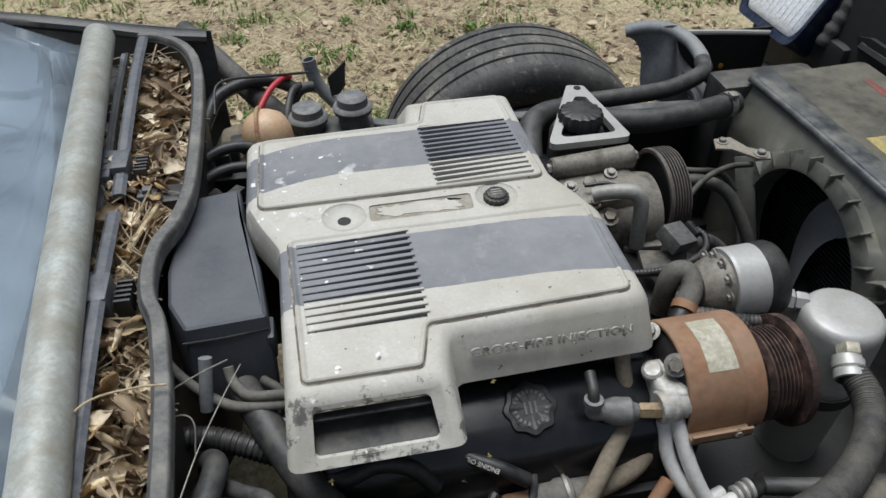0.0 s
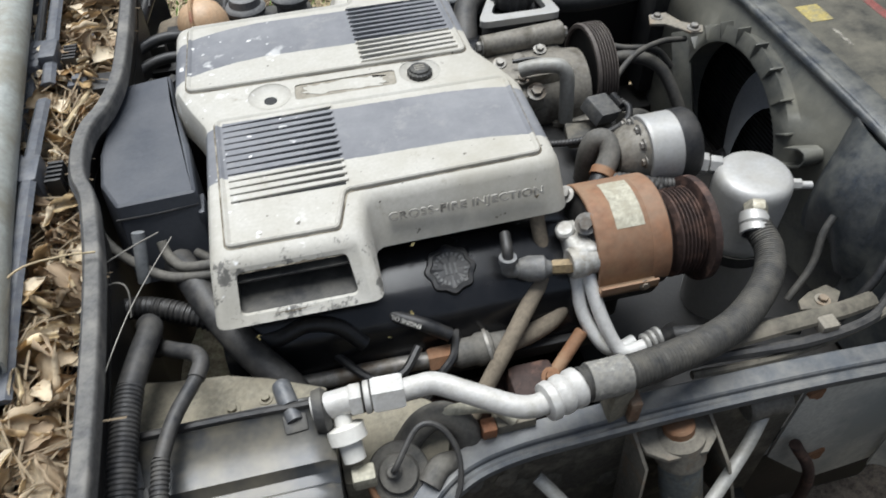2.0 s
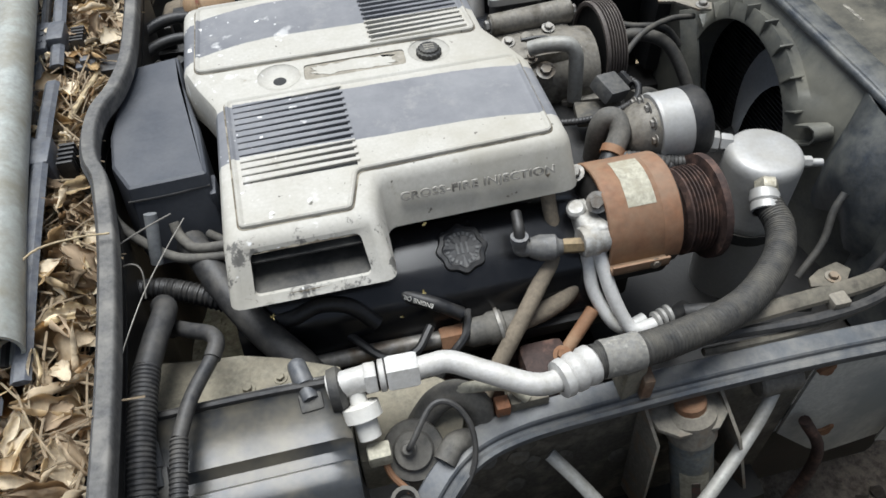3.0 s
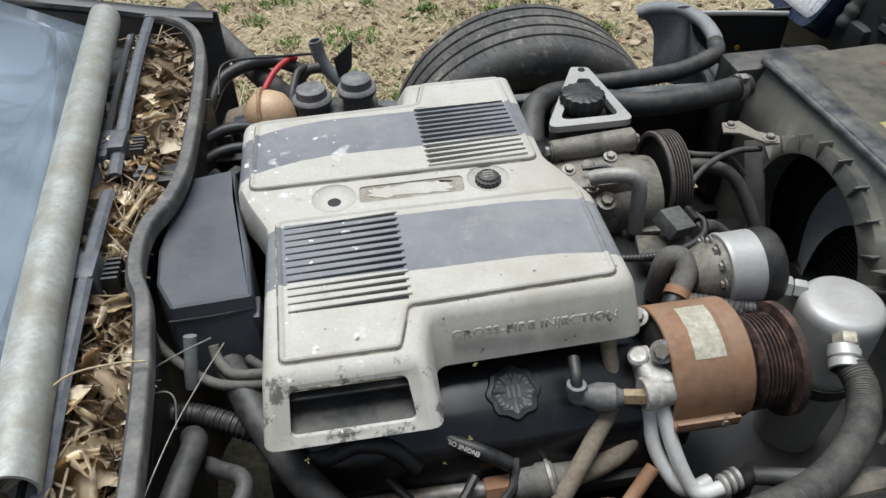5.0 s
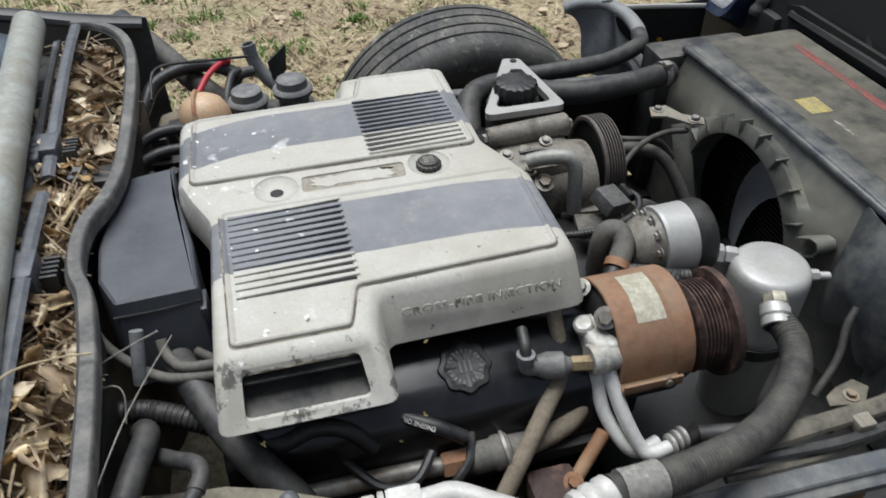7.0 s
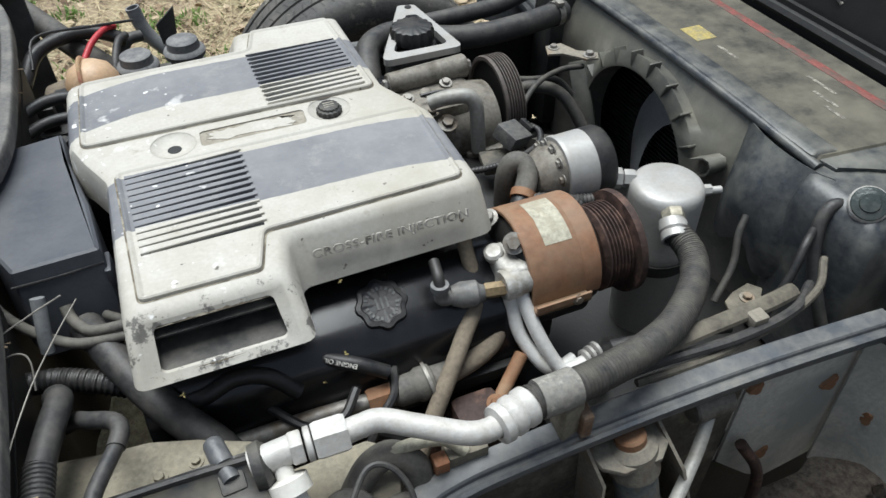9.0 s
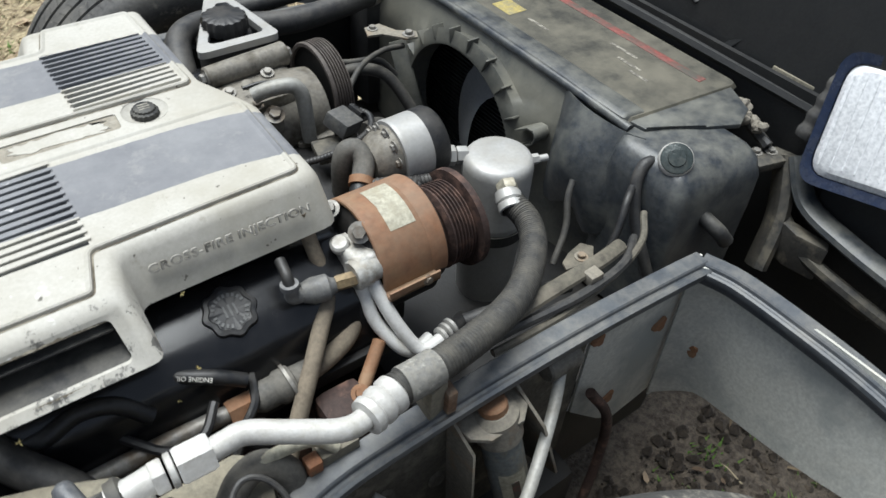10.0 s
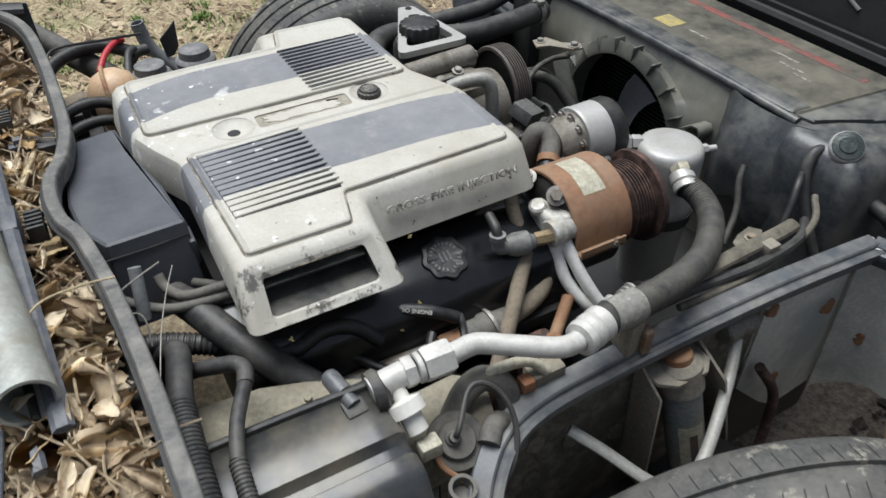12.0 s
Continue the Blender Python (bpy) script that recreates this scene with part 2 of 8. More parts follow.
def tyre_material():
    m, nt, b = nodes_of("worn_tyre_rubber")
    n1 = noise_tex(nt, 9.0, 5.0, 0.65)
    n2 = noise_tex(nt, 160.0, 3.0)
    col = mix_col(nt, ramp(nt, n2.outputs["Fac"], 0.3, 0.7), (0.045, 0.044, 0.042), (0.08, 0.077, 0.072))
    col = mix_col(nt, ramp(nt, n1.outputs["Fac"], 0.45, 0.7), col, (0.14, 0.132, 0.115))
    n4 = noise_tex(nt, 22.0, 6.0, 0.75)
    col = mix_col(nt, ramp(nt, n4.outputs["Fac"], 0.56, 0.66), col, (0.27, 0.25, 0.205))
    nt.links.new(col, b.inputs["Base Color"])
    b.inputs["Roughness"].default_value = 0.7
    add_bump(nt, b, n2.outputs["Fac"], 0.3, 0.002)
    return m


def cover_material():
    """Silver cover paint with two charcoal bands, grime and white droppings."""
    m, nt, b = nodes_of("silver_paint_with_charcoal_bands")
    tc = nt.nodes.new("ShaderNodeTexCoord")
    sep = nt.nodes.new("ShaderNodeSeparateXYZ")
    nt.links.new(tc.outputs["Object"], sep.inputs[0])
    n_edge = noise_tex(nt, 60.0, 2.0)
    yy = math_node(nt, "ADD", sep.outputs["Y"], math_node(nt, "MULTIPLY", math_node(nt, "SUBTRACT", n_edge.outputs["Fac"], 0.5), 0.003))
    # each band droops a little towards its outer end
    droop_n = math_node(nt, "MAXIMUM", math_node(nt, "SUBTRACT", sep.outputs["X"], 0.09), 0.0)
    droop_f = math_node(nt, "MAXIMUM", math_node(nt, "SUBTRACT", -0.09, sep.outputs["X"]), 0.0)
    yn = math_node(nt, "ADD", yy, math_node(nt, "MULTIPLY", math_node(nt, "MULTIPLY", droop_n, droop_n), 1.0))
    yf = math_node(nt, "ADD", yy, math_node(nt, "MULTIPLY", math_node(nt, "MULTIPLY", droop_f, droop_f), 1.8))
    near = math_node(nt, "LESS_THAN", math_node(nt, "ABSOLUTE", math_node(nt, "ADD", yn, 0.0995)), 0.0505)
    far = math_node(nt, "LESS_THAN", math_node(nt, "ABSOLUTE", math_node(nt, "SUBTRACT", yf, 0.142)), 0.046)
    band = math_node(nt, "MAXIMUM", near, far)
    n1 = noise_tex(nt, 7.0, 6.0, 0.7)
    n2 = noise_tex(nt, 220.0, 3.0)
    n3 = noise_tex(nt, 34.0, 6.0, 0.75)
    silver = mix_col(nt, ramp(nt, n2.outputs["Fac"], 0.25, 0.75), (0.42, 0.40, 0.35), (0.5, 0.48, 0.43))
    silver = mix_col(nt, ramp(nt, n1.outputs["Fac"], 0.45, 0.75), silver, (0.36, 0.335, 0.275))
    silver = mix_col(nt, ramp(nt, n3.outputs["Fac"], 0.6, 0.8), silver, (0.27, 0.24, 0.185))
    n5 = noise_tex(nt, 3.2, 5.0, 0.7)
    silver = mix_col(nt, math_node(nt, "MULTIPLY", ramp(nt, n5.outputs["Fac"], 0.5, 0.75), 0.6), silver, (0.36, 0.33, 0.26))
    n6 = noise_tex(nt, 110.0, 2.0, 0.5)
    silver = mix_col(nt, ramp(nt, n6.outputs["Fac"], 0.72, 0.76), silver, (0.12, 0.11, 0.09))
    dark = mix_col(nt, ramp(nt, n1.outputs["Fac"], 0.3, 0.7), (0.115, 0.118, 0.131), (0.225, 0.226, 0.232))
    dark = mix_col(nt, ramp(nt, n3.outputs["Fac"], 0.54, 0.78), dark, (0.27, 0.265, 0.255))
    col = mix_col(nt, band, silver, dark)
    # chipped black patches along the mouth's rim
    rim = math_node(nt, "MULTIPLY", ramp(nt, sep.outputs["Y"], -0.262, -0.27), ramp(nt, n3.outputs["Fac"], 0.53, 0.58))
    col = mix_col(nt, math_node(nt, "MULTIPLY", rim, 0.8), col, (0.06, 0.058, 0.055))
    # droppings, on the windscreen side only
    vor = node(nt, "ShaderNodeTexNoise", Scale=75.0, Detail=2.0)
    nt.links.new(tc.outputs["Object"], vor.inputs["Vector"])
    side = ramp(nt, sep.outputs["X"], -0.06, -0.11)
    vor2 = node(nt, "ShaderNodeTexNoise", Scale=24.0, Detail=4.0)
    nt.links.new(tc.outputs["Object"], vor2.inputs["Vector"])
    smear = math_node(nt, "MULTIPLY", ramp(nt, vor2.outputs["Fac"], 0.66, 0.72), 0.75)
    spot = math_node(nt, "MULTIPLY", math_node(nt, "MAXIMUM", ramp(nt, vor.outputs["Fac"], 0.68, 0.72), smear), side)
    col = mix_col(nt, spot, col, (0.7, 0.69, 0.66))
    nt.links.new(col, b.inputs["Base Color"])
    rr = math_node(nt, "ADD", 0.42, math_node(nt, "MULTIPLY", n3.outputs["Fac"], 0.3))
    nt.links.new(rr, b.inputs["Roughness"])
    add_bump(nt, b, math_node(nt, "ADD", n2.outputs["Fac"], math_node(nt, "MULTIPLY", n3.outputs["Fac"], 1.5)), 0.12, 0.001)
    return m


def ground_material():
    m, nt, b = nodes_of("bare_dirt_and_dead_grass")
    n1 = noise_tex(nt, 0.9, 6.0, 0.65)
    n2 = noise_tex(nt, 9.0, 6.0, 0.75)
    n3 = noise_tex(nt, 60.0, 4.0, 0.7)
    dirt = mix_col(nt, ramp(nt, n2.outputs["Fac"], 0.3, 0.7), (0.2, 0.14, 0.095), (0.34, 0.26, 0.18))
    straw = mix_col(nt, ramp(nt, n3.outputs["Fac"], 0.3, 0.7), (0.38, 0.31, 0.18), (0.6, 0.52, 0.33))
    col = mix_col(nt, ramp(nt, math_node(nt, "ADD", math_node(nt, "MULTIPLY", n1.outputs["Fac"], 0.6), math_node(nt, "MULTIPLY", n3.outputs["Fac"], 0.4)), 0.4, 0.56), dirt, straw)
    n4 = noise_tex(nt, 2.6, 5.0, 0.7)
    col = mix_col(nt, math_node(nt, "MULTIPLY", ramp(nt, n4.outputs["Fac"], 0.54, 0.68), 0.55), col, (0.2, 0.24, 0.085))
    tc = nt.nodes.new("ShaderNodeTexCoord")
    sep = nt.nodes.new("ShaderNodeSeparateXYZ")
    nt.links.new(tc.outputs["Object"], sep.inputs[0])
    wet = ramp(nt, math_node(nt, "ADD", sep.outputs["Y"], math_node(nt, "MULTIPLY", n2.outputs["Fac"], 0.5)), 0.55, 0.15)
    soil = mix_col(nt, ramp(nt, n3.outputs["Fac"], 0.35, 0.65), (0.07, 0.056, 0.043), (0.2, 0.163, 0.122))
    col = mix_col(nt, wet, col, soil)
    nt.links.new(col, b.inputs["Base Color"])
    b.inputs["Roughness"].default_value = 0.95
    add_bump(nt, b, math_node(nt, "ADD", n2.outputs["Fac"], n3.outputs["Fac"]), 0.8, 0.02)
    return m


def glass_material(name, tint, rough=0.004):
    m, nt, b = nodes_of(name)
    n1 = noise_tex(nt, 5.0, 5.0)
    b.inputs["Base Color"].default_value = (*tint, 1)
    # diffuse share in the pale tint: dust, and a stand-in for mirrored sky
    sky_film = math_node(nt, "ADD", 0.83, math_node(nt, "MULTIPLY", ramp(nt, n1.outputs["Fac"], 0.35, 0.7), 0.14))
    nt.links.new(sky_film, b.inputs["Transmission Weight"])
    b.inputs["IOR"].default_value = 1.5
    rr = math_node(nt, "ADD", rough, math_node(nt, "MULTIPLY", ramp(nt, n1.outputs["Fac"], 0.5, 0.8), 0.02))
    nt.links.new(rr, b.inputs["Roughness"])
    return m


M_TYRE = tyre_material()
M_COVER = cover_material()
M_GROUND = ground_material()
M_GLASS = glass_material("dusty_sky_tinted_glass", (0.6, 0.68, 0.76))
M_GREEN = surface("green_grass", (0.13, 0.23, 0.045), worn=(0.2, 0.29, 0.07), rough=0.7, scale=6.0, bump=0)
# near-white base colour stands in for the sky reflected by the lens
M_SKY_LENS = surface("sky_pale_lamp_lens", (0.88, 0.89, 0.9), rough=0.22, metal=0.1, bump=0)


# ---- mesh helpers ----
def part(name, bm, material, parent=None, label="", smooth=True, angle=38):
    """Links a bmesh as one mesh object, under a thing or a part if given."""
    me = bpy.data.meshes.new(name)
    bmesh.ops.recalc_face_normals(bm, faces=bm.faces)
    if smooth:
        lim = radians(angle)
        for f in bm.faces:
            f.smooth = True
        for e in bm.edges:
            if len(e.link_faces) == 2 and e.calc_face_angle(0) > lim:
                e.smooth = False
    bm.to_mesh(me)
    bm.free()
    me.materials.append(material)
    ob = new(name, me)
    if parent is not None:
        ob.parent = parent
        if parent.parent is None:
            ob.matrix_parent_inverse = parent.matrix_basis.inverted()
    if label:
        ob["label"] = label
    return ob


def thing(name, at, label, category, group="", kind=""):
    ob = new(name)
    ob.empty_display_size = 0.05
    ob.matrix_basis = Matrix.Translation(at)
    return tagged(ob, label, category, group, kind)


def bevelled(bm, geom, width, segs=2):
    bmesh.ops.bevel(bm, geom=geom, offset=width, segments=segs, affect="EDGES", profile=0.6, clamp_overlap=True)


def box(x0, x1, y0, y1, z0, z1, bev=0.003, segs=2, bm=None, m=None):
    own = bmesh.new()
    bmesh.ops.create_cube(own, size=1.0)
    for v in own.verts:
        v.co = Vector(((x0 + x1) / 2 + v.co.x * (x1 - x0), (y0 + y1) / 2 + v.co.y * (y1 - y0), (z0 + z1) / 2 + v.co.z * (z1 - z0)))
    if bev:
        bevelled(own, own.edges[:], min(bev, 0.45 * min(abs(x1 - x0), abs(y1 - y0), abs(z1 - z0))), segs)
    if m is not None:
        bmesh.ops.transform(own, matrix=m, verts=own.verts)
    return joined(own, bm)


def joined(own, bm):
    """Adds a small bmesh to another, which is returned."""
    if bm is None:
        return own
    me = bpy.data.meshes.new("tmp")
    own.to_mesh(me)
    own.free()
    bm.from_mesh(me)
    bpy.data.meshes.remove(me)
    return bm


def prism(pts, z0, z1, bev=0.003, segs=2, bm=None, m=None):
    """An upright slab on a plan outline."""
    own = bmesh.new()
    low = [own.verts.new((x, y, z0)) for x, y in pts]
    top = [own.verts.new((x, y, z1)) for x, y in pts]
    own.faces.new(low[::-1])
    own.faces.new(top)
    n = len(pts)
    for i in range(n):
        own.faces.new((low[i], low[(i + 1) % n], top[(i + 1) % n], top[i]))
    if bev:
        bevelled(own, own.edges[:], bev, segs)
    if m is not None:
        bmesh.ops.transform(own, matrix=m, verts=own.verts)
    return joined(own, bm)


def frame_of(d):
    d = Vector(d).normalized()
    a = Vector((0, 0, 1)) if abs(d.z) < 0.9 else Vector((1, 0, 0))
    u = d.cross(a).normalized()
    return u, d.cross(u).normalized(), d


def lathe(profile, at, axis, seg=32, bm=None, lobes=0, depth=0.0):
    """Turns (along, radius) pairs round an axis from a point. lobes: scallops on the rim."""
    own = bm or bmesh.new()
    u, v, d = frame_of(axis)
    at = Vector(at)
    rings = []
    for a, r in profile:
        if r <= 1e-6:
            rings.append([own.verts.new(at + d * a)])
        else:
            ring = []
            for i in range(seg):
                t = 2 * math.pi * i / seg
                k = 1 + (depth * math.cos(lobes * t) if lobes else 0)
                ring.append(own.verts.new(at + d * a + (u * math.cos(t) + v * math.sin(t)) * r * k))
            rings.append(ring)
    for p, q in zip(rings, rings[1:]):
        for i in range(seg):
            j = (i + 1) % seg
            if len(p) == 1 and len(q) == 1:
                continue
            if len(p) == 1:
                own.faces.new((p[0], q[i], q[j]))
            elif len(q) == 1:
                own.faces.new((p[i], p[j], q[0]))
            else:
                own.faces.new((p[i], p[j], q[j], q[i]))
    return own


def rod(p0, p1, r, r2=None, seg=16, bm=None, bev=0.15):
    p0, p1 = Vector(p0), Vector(p1)
    r2 = r if r2 is None else r2
    L = (p1 - p0).length
    e = min(bev * min(r, r2), L * 0.3)
    return lathe([(0, 0), (0, r - e), (e, r), (L - e, r2), (L, r2 - e), (L, 0)], p0, p1 - p0, seg, bm)


def smooth_path(pts, per=6):
    pts = [Vector(p) for p in pts]
    if len(pts) < 3:
        return pts if len(pts) < 2 else [pts[0].lerp(pts[1], i / per) for i in range(per + 1)]
    out = []
    ext = [2 * pts[0] - pts[1]] + pts + [2 * pts[-1] - pts[-2]]
    for i in range(1, len(ext) - 2):
        a, b, c, d = ext[i - 1:i + 3]
        for k in range(per):
            t = k / per
            out.append(0.5 * ((2 * b) + (c - a) * t + (2 * a - 5 * b + 4 * c - d) * t * t + (3 * b - a - 3 * c + d) * t ** 3))
    out.append(pts[-1])
    return out


def resample(path, step):
    out, left = [path[0]], step
    for a, b in zip(path, path[1:]):
        L = (b - a).length
        s = 0.0
        while L - s >= left:
            s += left
            out.append(a.lerp(b, s / L))
            left = step
        left -= L - s
    if (out[-1] - path[-1]).length > step * 0.3:
        out.append(path[-1])
    return out


def tube(pts, r, seg=12, per=6, rib=0.0, pitch=0.0, bm=None, r_end=None, flat=1.0, straight=False, hollow=0.0):
    """A hose, pipe or wire along a smooth path. rib and pitch: corrugations; flat: squashes the section; hollow: an open far end."""
    own = bm or bmesh.new()
    path = [Vector(p) for p in pts] if straight else smooth_path(pts, per)
    if rib:
        path = resample(path, pitch / 4)
    n = len(path)
    up = None
    rings = []
    for i, p in enumerate(path):
        d = (path[min(i + 1, n - 1)] - path[max(i - 1, 0)]).normalized()
        if up is None:
            u, v, _ = frame_of(d)
        else:
            u = (up - d * up.dot(d)).normalized()
            v = d.cross(u)
        up = u
        rr = r if r_end is None else r + (r_end - r) * i / (n - 1)
        if rib:
            rr += rib * (1.0 if i % 4 in (1, 2) else -0.4)
        rings.append([own.verts.new(p + (u * math.cos(2 * math.pi * k / seg) * rr + v * math.sin(2 * math.pi * k / seg) * rr * flat)) for k in range(seg)])
    for a, b in zip(rings, rings[1:]):
        for k in range(seg):
            j = (k + 1) % seg
            own.faces.new((a[k], a[j], b[j], b[k]))
    own.faces.new(rings[0][::-1])
    if hollow:
        d = (path[-1] - path[-2]).normalized()
        c = path[-1]
        lip = [own.verts.new(c + (q.co - c) * (1 - hollow)) for q in rings[-1]]
        deep = [own.verts.new(q.co - d * r * 5) for q in lip]
        for k in range(seg):
            j = (k + 1) % seg
            own.faces.new((rings[-1][k], rings[-1][j], lip[j], lip[k]))
            own.faces.new((lip[k], lip[j], deep[j], deep[k]))
        own.faces.new(deep)
    else:
        own.faces.new(rings[-1])
    return own


def strip(path, section, bm=None, closed=False):
    """Sweeps an open or closed section of (sideways, up) pairs along a path in plan, staying level."""
    own = bm or bmesh.new()
    path = [Vector(p) for p in path]
    n = len(path)
    rings = []
    for i, p in enumerate(path):
        d = path[min(i + 1, n - 1)] - path[max(i - 1, 0)]
        side = Vector((d.y, -d.x, 0)).normalized()
        rings.append([own.verts.new(p + side * s + Vector((0, 0, h))) for s, h in section])
    m = len(section)
    for a, b in zip(rings, rings[1:]):
        for k in range(m if closed else m - 1):
            j = (k + 1) % m
            own.faces.new((a[k], a[j], b[j], b[k]))
    if closed:
        own.faces.new(rings[0][::-1])
        own.faces.new(rings[-1])
    return own


def hexagon(at, axis, r, length, bm=None):
    return lathe([(0, 0), (0, r * 0.93), (length * 0.12, r), (length * 0.88, r), (length, r * 0.93), (length, 0)], at, axis, 6, bm)


def bolt(at, axis, r=0.006, parent=None, mat=None):
    d = Vector(axis).normalized()
    bm = lathe([(0, 0), (0, r * 1.7), (r * 0.25, r * 1.7), (r * 0.3, r)], at, axis, 16)
    hexagon(Vector(at) + d * r * 0.3, axis, r * 1.05, r * 0.8, bm)
    return part("bolt", bm, mat or M_STEEL, parent)


def rounded(pts, radii, seg=4):
    """Rounds the corners of a plan outline; always the same number of points."""
    out = []
    n = len(pts)
    for i in range(n):
        p = Vector(pts[i])
        a = (Vector(pts[i - 1]) - p)
        b = (Vector(pts[(i + 1) % n]) - p)
        r = radii[i]
        ang = a.angle(b)
        cut = min(r / math.tan(ang / 2), 0.45 * min(a.length, b.length))
        s, e = p + a.normalized() * cut, p + b.normalized() * cut
        for k in range(seg + 1):
            t = k / seg
            out.append((s * (1 - t) ** 2 + p * 2 * t * (1 - t) + e * t * t)[:])
    return out


def grown(pts, d):
    """Moves each side of a plan outline (counter-clockwise) outwards."""
    n = len(pts)
    out = []
    for i in range(n):
        p = Vector(pts[i])
        a = (p - Vector(pts[i - 1])).normalized()
        b = (Vector(pts[(i + 1) % n]) - p).normalized()
        na, nb = Vector((a.y, -a.x)), Vector((b.y, -b.x))
        k = na + nb
        out.append((p + k * (d / max(0.3, 1 + na.dot(nb))))[:])
    return out


def loft(levels, bm=None, skip=None, cap_low=True, cap_top=True):
    """Joins outlines of (points, z); skip(i, level) leaves out a wall face."""
    own = bm or bmesh.new()
    rings = [[own.verts.new((p[0], p[1], z if len(p) == 2 else p[2])) for p in pts] for pts, z in levels]
    n = len(rings[0])
    for l, (a, b) in enumerate(zip(rings, rings[1:])):
        for i in range(n):
            if skip and skip(i, l):
                continue
            j = (i + 1) % n
            own.faces.new((a[i], a[j], b[j], b[i]))
    if cap_low:
        own.faces.new(rings[0][::-1])
    if cap_top:
        own.faces.new(rings[-1])
    return own


def sheet_rows(rows, thick):
    bm = bmesh.new()
    g = [[bm.verts.new(p) for p in r] for r in rows]
    for a, b in zip(g, g[1:]):
        for k in range(len(a) - 1):
            bm.faces.new((a[k], a[k + 1], b[k + 1], b[k]))
    bmesh.ops.recalc_face_normals(bm, faces=bm.faces)
    bmesh.ops.solidify(bm, geom=bm.faces[:], thickness=thick)
    return bm


def sheet(rows, thick, name, mat, parent, label="", angle=60):
    return part(name, sheet_rows(rows, thick), mat, parent, label, angle=angle)




# ---- ground ----
def build_ground():
    bm = bmesh.new()
    xs = [-60, -20, -8] + [-4 + 0.16 * i for i in range(51)] + [8, 20, 60]
    ys = [-60, -20, -6] + [-2.5 + 0.16 * i for i in range(51)] + [10, 22, 60]
    grid = []
    for y in ys:
        row = []
        for x in xs:
            near = abs(x) < 4.3 and -3 < y < 6
            h = 0.05 * noise.noise((x * 0.9, y * 0.9, 3)) + 0.02 * noise.noise((x * 3.1, y * 3.1, 8)) if near else 0
            row.append(bm.verts.new((x, y, h - 0.005)))
        grid.append(row)
    for a, b in zip(grid, grid[1:]):
        for i in range(len(a) - 1):
            bm.faces.new((a[i], a[i + 1], b[i + 1], b[i]))
    ob = part("ground", bm, M_GROUND)
    return tagged(ob, "bare brown dirt with dead grass and leaf litter", "ground", kind="structure")


def ground_height(x, y):
    return 0.05 * noise.noise((x * 0.9, y * 0.9, 3)) + 0.02 * noise.noise((x * 3.1, y * 3.1, 8)) - 0.005


build_ground()

# ---- engine cover ----
CX, CY = -0.0095, 0.002
HALF = [(-0.184, -0.276), (-0.024, -0.276), (-0.010, -0.216), (0.221, -0.211), (0.222, -0.048), (0.207, -0.005), (0.185, 0.045)]
RADII = [0.014, 0.014, 0.016, 0.022, 0.03, 0.05, 0.04]


def turned(pts):
    return [(-x, -y) for x, y in pts]


def cover_ring(inset, flare, z, z_mouth):
    half = []
    for i, (x, y) in enumerate(HALF):
        out = {0: 0.048, 1: 0.048, 2: 0.024, 3: 0.024}.get(i, 0.0) * flare
        half.append((x + (0.008 * flare if i in (3, 4) else (-0.006 * flare if i == 0 else (0.012 * flare if i == 1 else 0))), y - out))
    ring = grown(half + turned(half), -inset)
    pts = rounded(ring, RADII + RADII, 4)
    res = []
    for x, y in pts:
        k = min(1.0, max(0.0, (abs(y) - 0.25) / 0.03))
        res.append((x + CX, y + CY, z + (z_mouth - z) * k))
    return res


DISHES = ((-0.110, 0.003), (0.0895, 0.010))
PLATE = rounded([(-0.0785, -0.014), (0.055, -0.012), (0.057, 0.022), (-0.0765, 0.020)], [0.006] * 4)
TRAY = [(-0.159, -0.046), (-0.159, -0.12), (-0.157, -0.195), (-0.09, -0.195), (-0.029, -0.195), (-0.029, -0.12), (-0.029, -0.044), (-0.09, -0.045)]


def fill_top(bm, outer, holes, z):
    """A level face with holes, their rims turned down a little."""
    own = bmesh.new()
    edges = []
    for loop in [outer] + holes:
        vs = [own.verts.new((p[0], p[1], z)) for p in loop]
        edges += [own.edges.new((vs[i], vs[(i + 1) % len(vs)])) for i in range(len(vs))]
    bmesh.ops.triangle_fill(own, use_beauty=True, use_dissolve=False, edges=edges)
    for loop in holes:
        a = [own.verts.new((p[0], p[1], z)) for p in loop]
        b = [own.verts.new((p[0], p[1], z - 0.004)) for p in loop]
        for i in range(len(a)):
            j = (i + 1) % len(a)
            own.faces.new((a[i], a[j], b[j], b[i]))
    bmesh.ops.remove_doubles(own, verts=own.verts, dist=1e-6)
    return joined(own, bm)


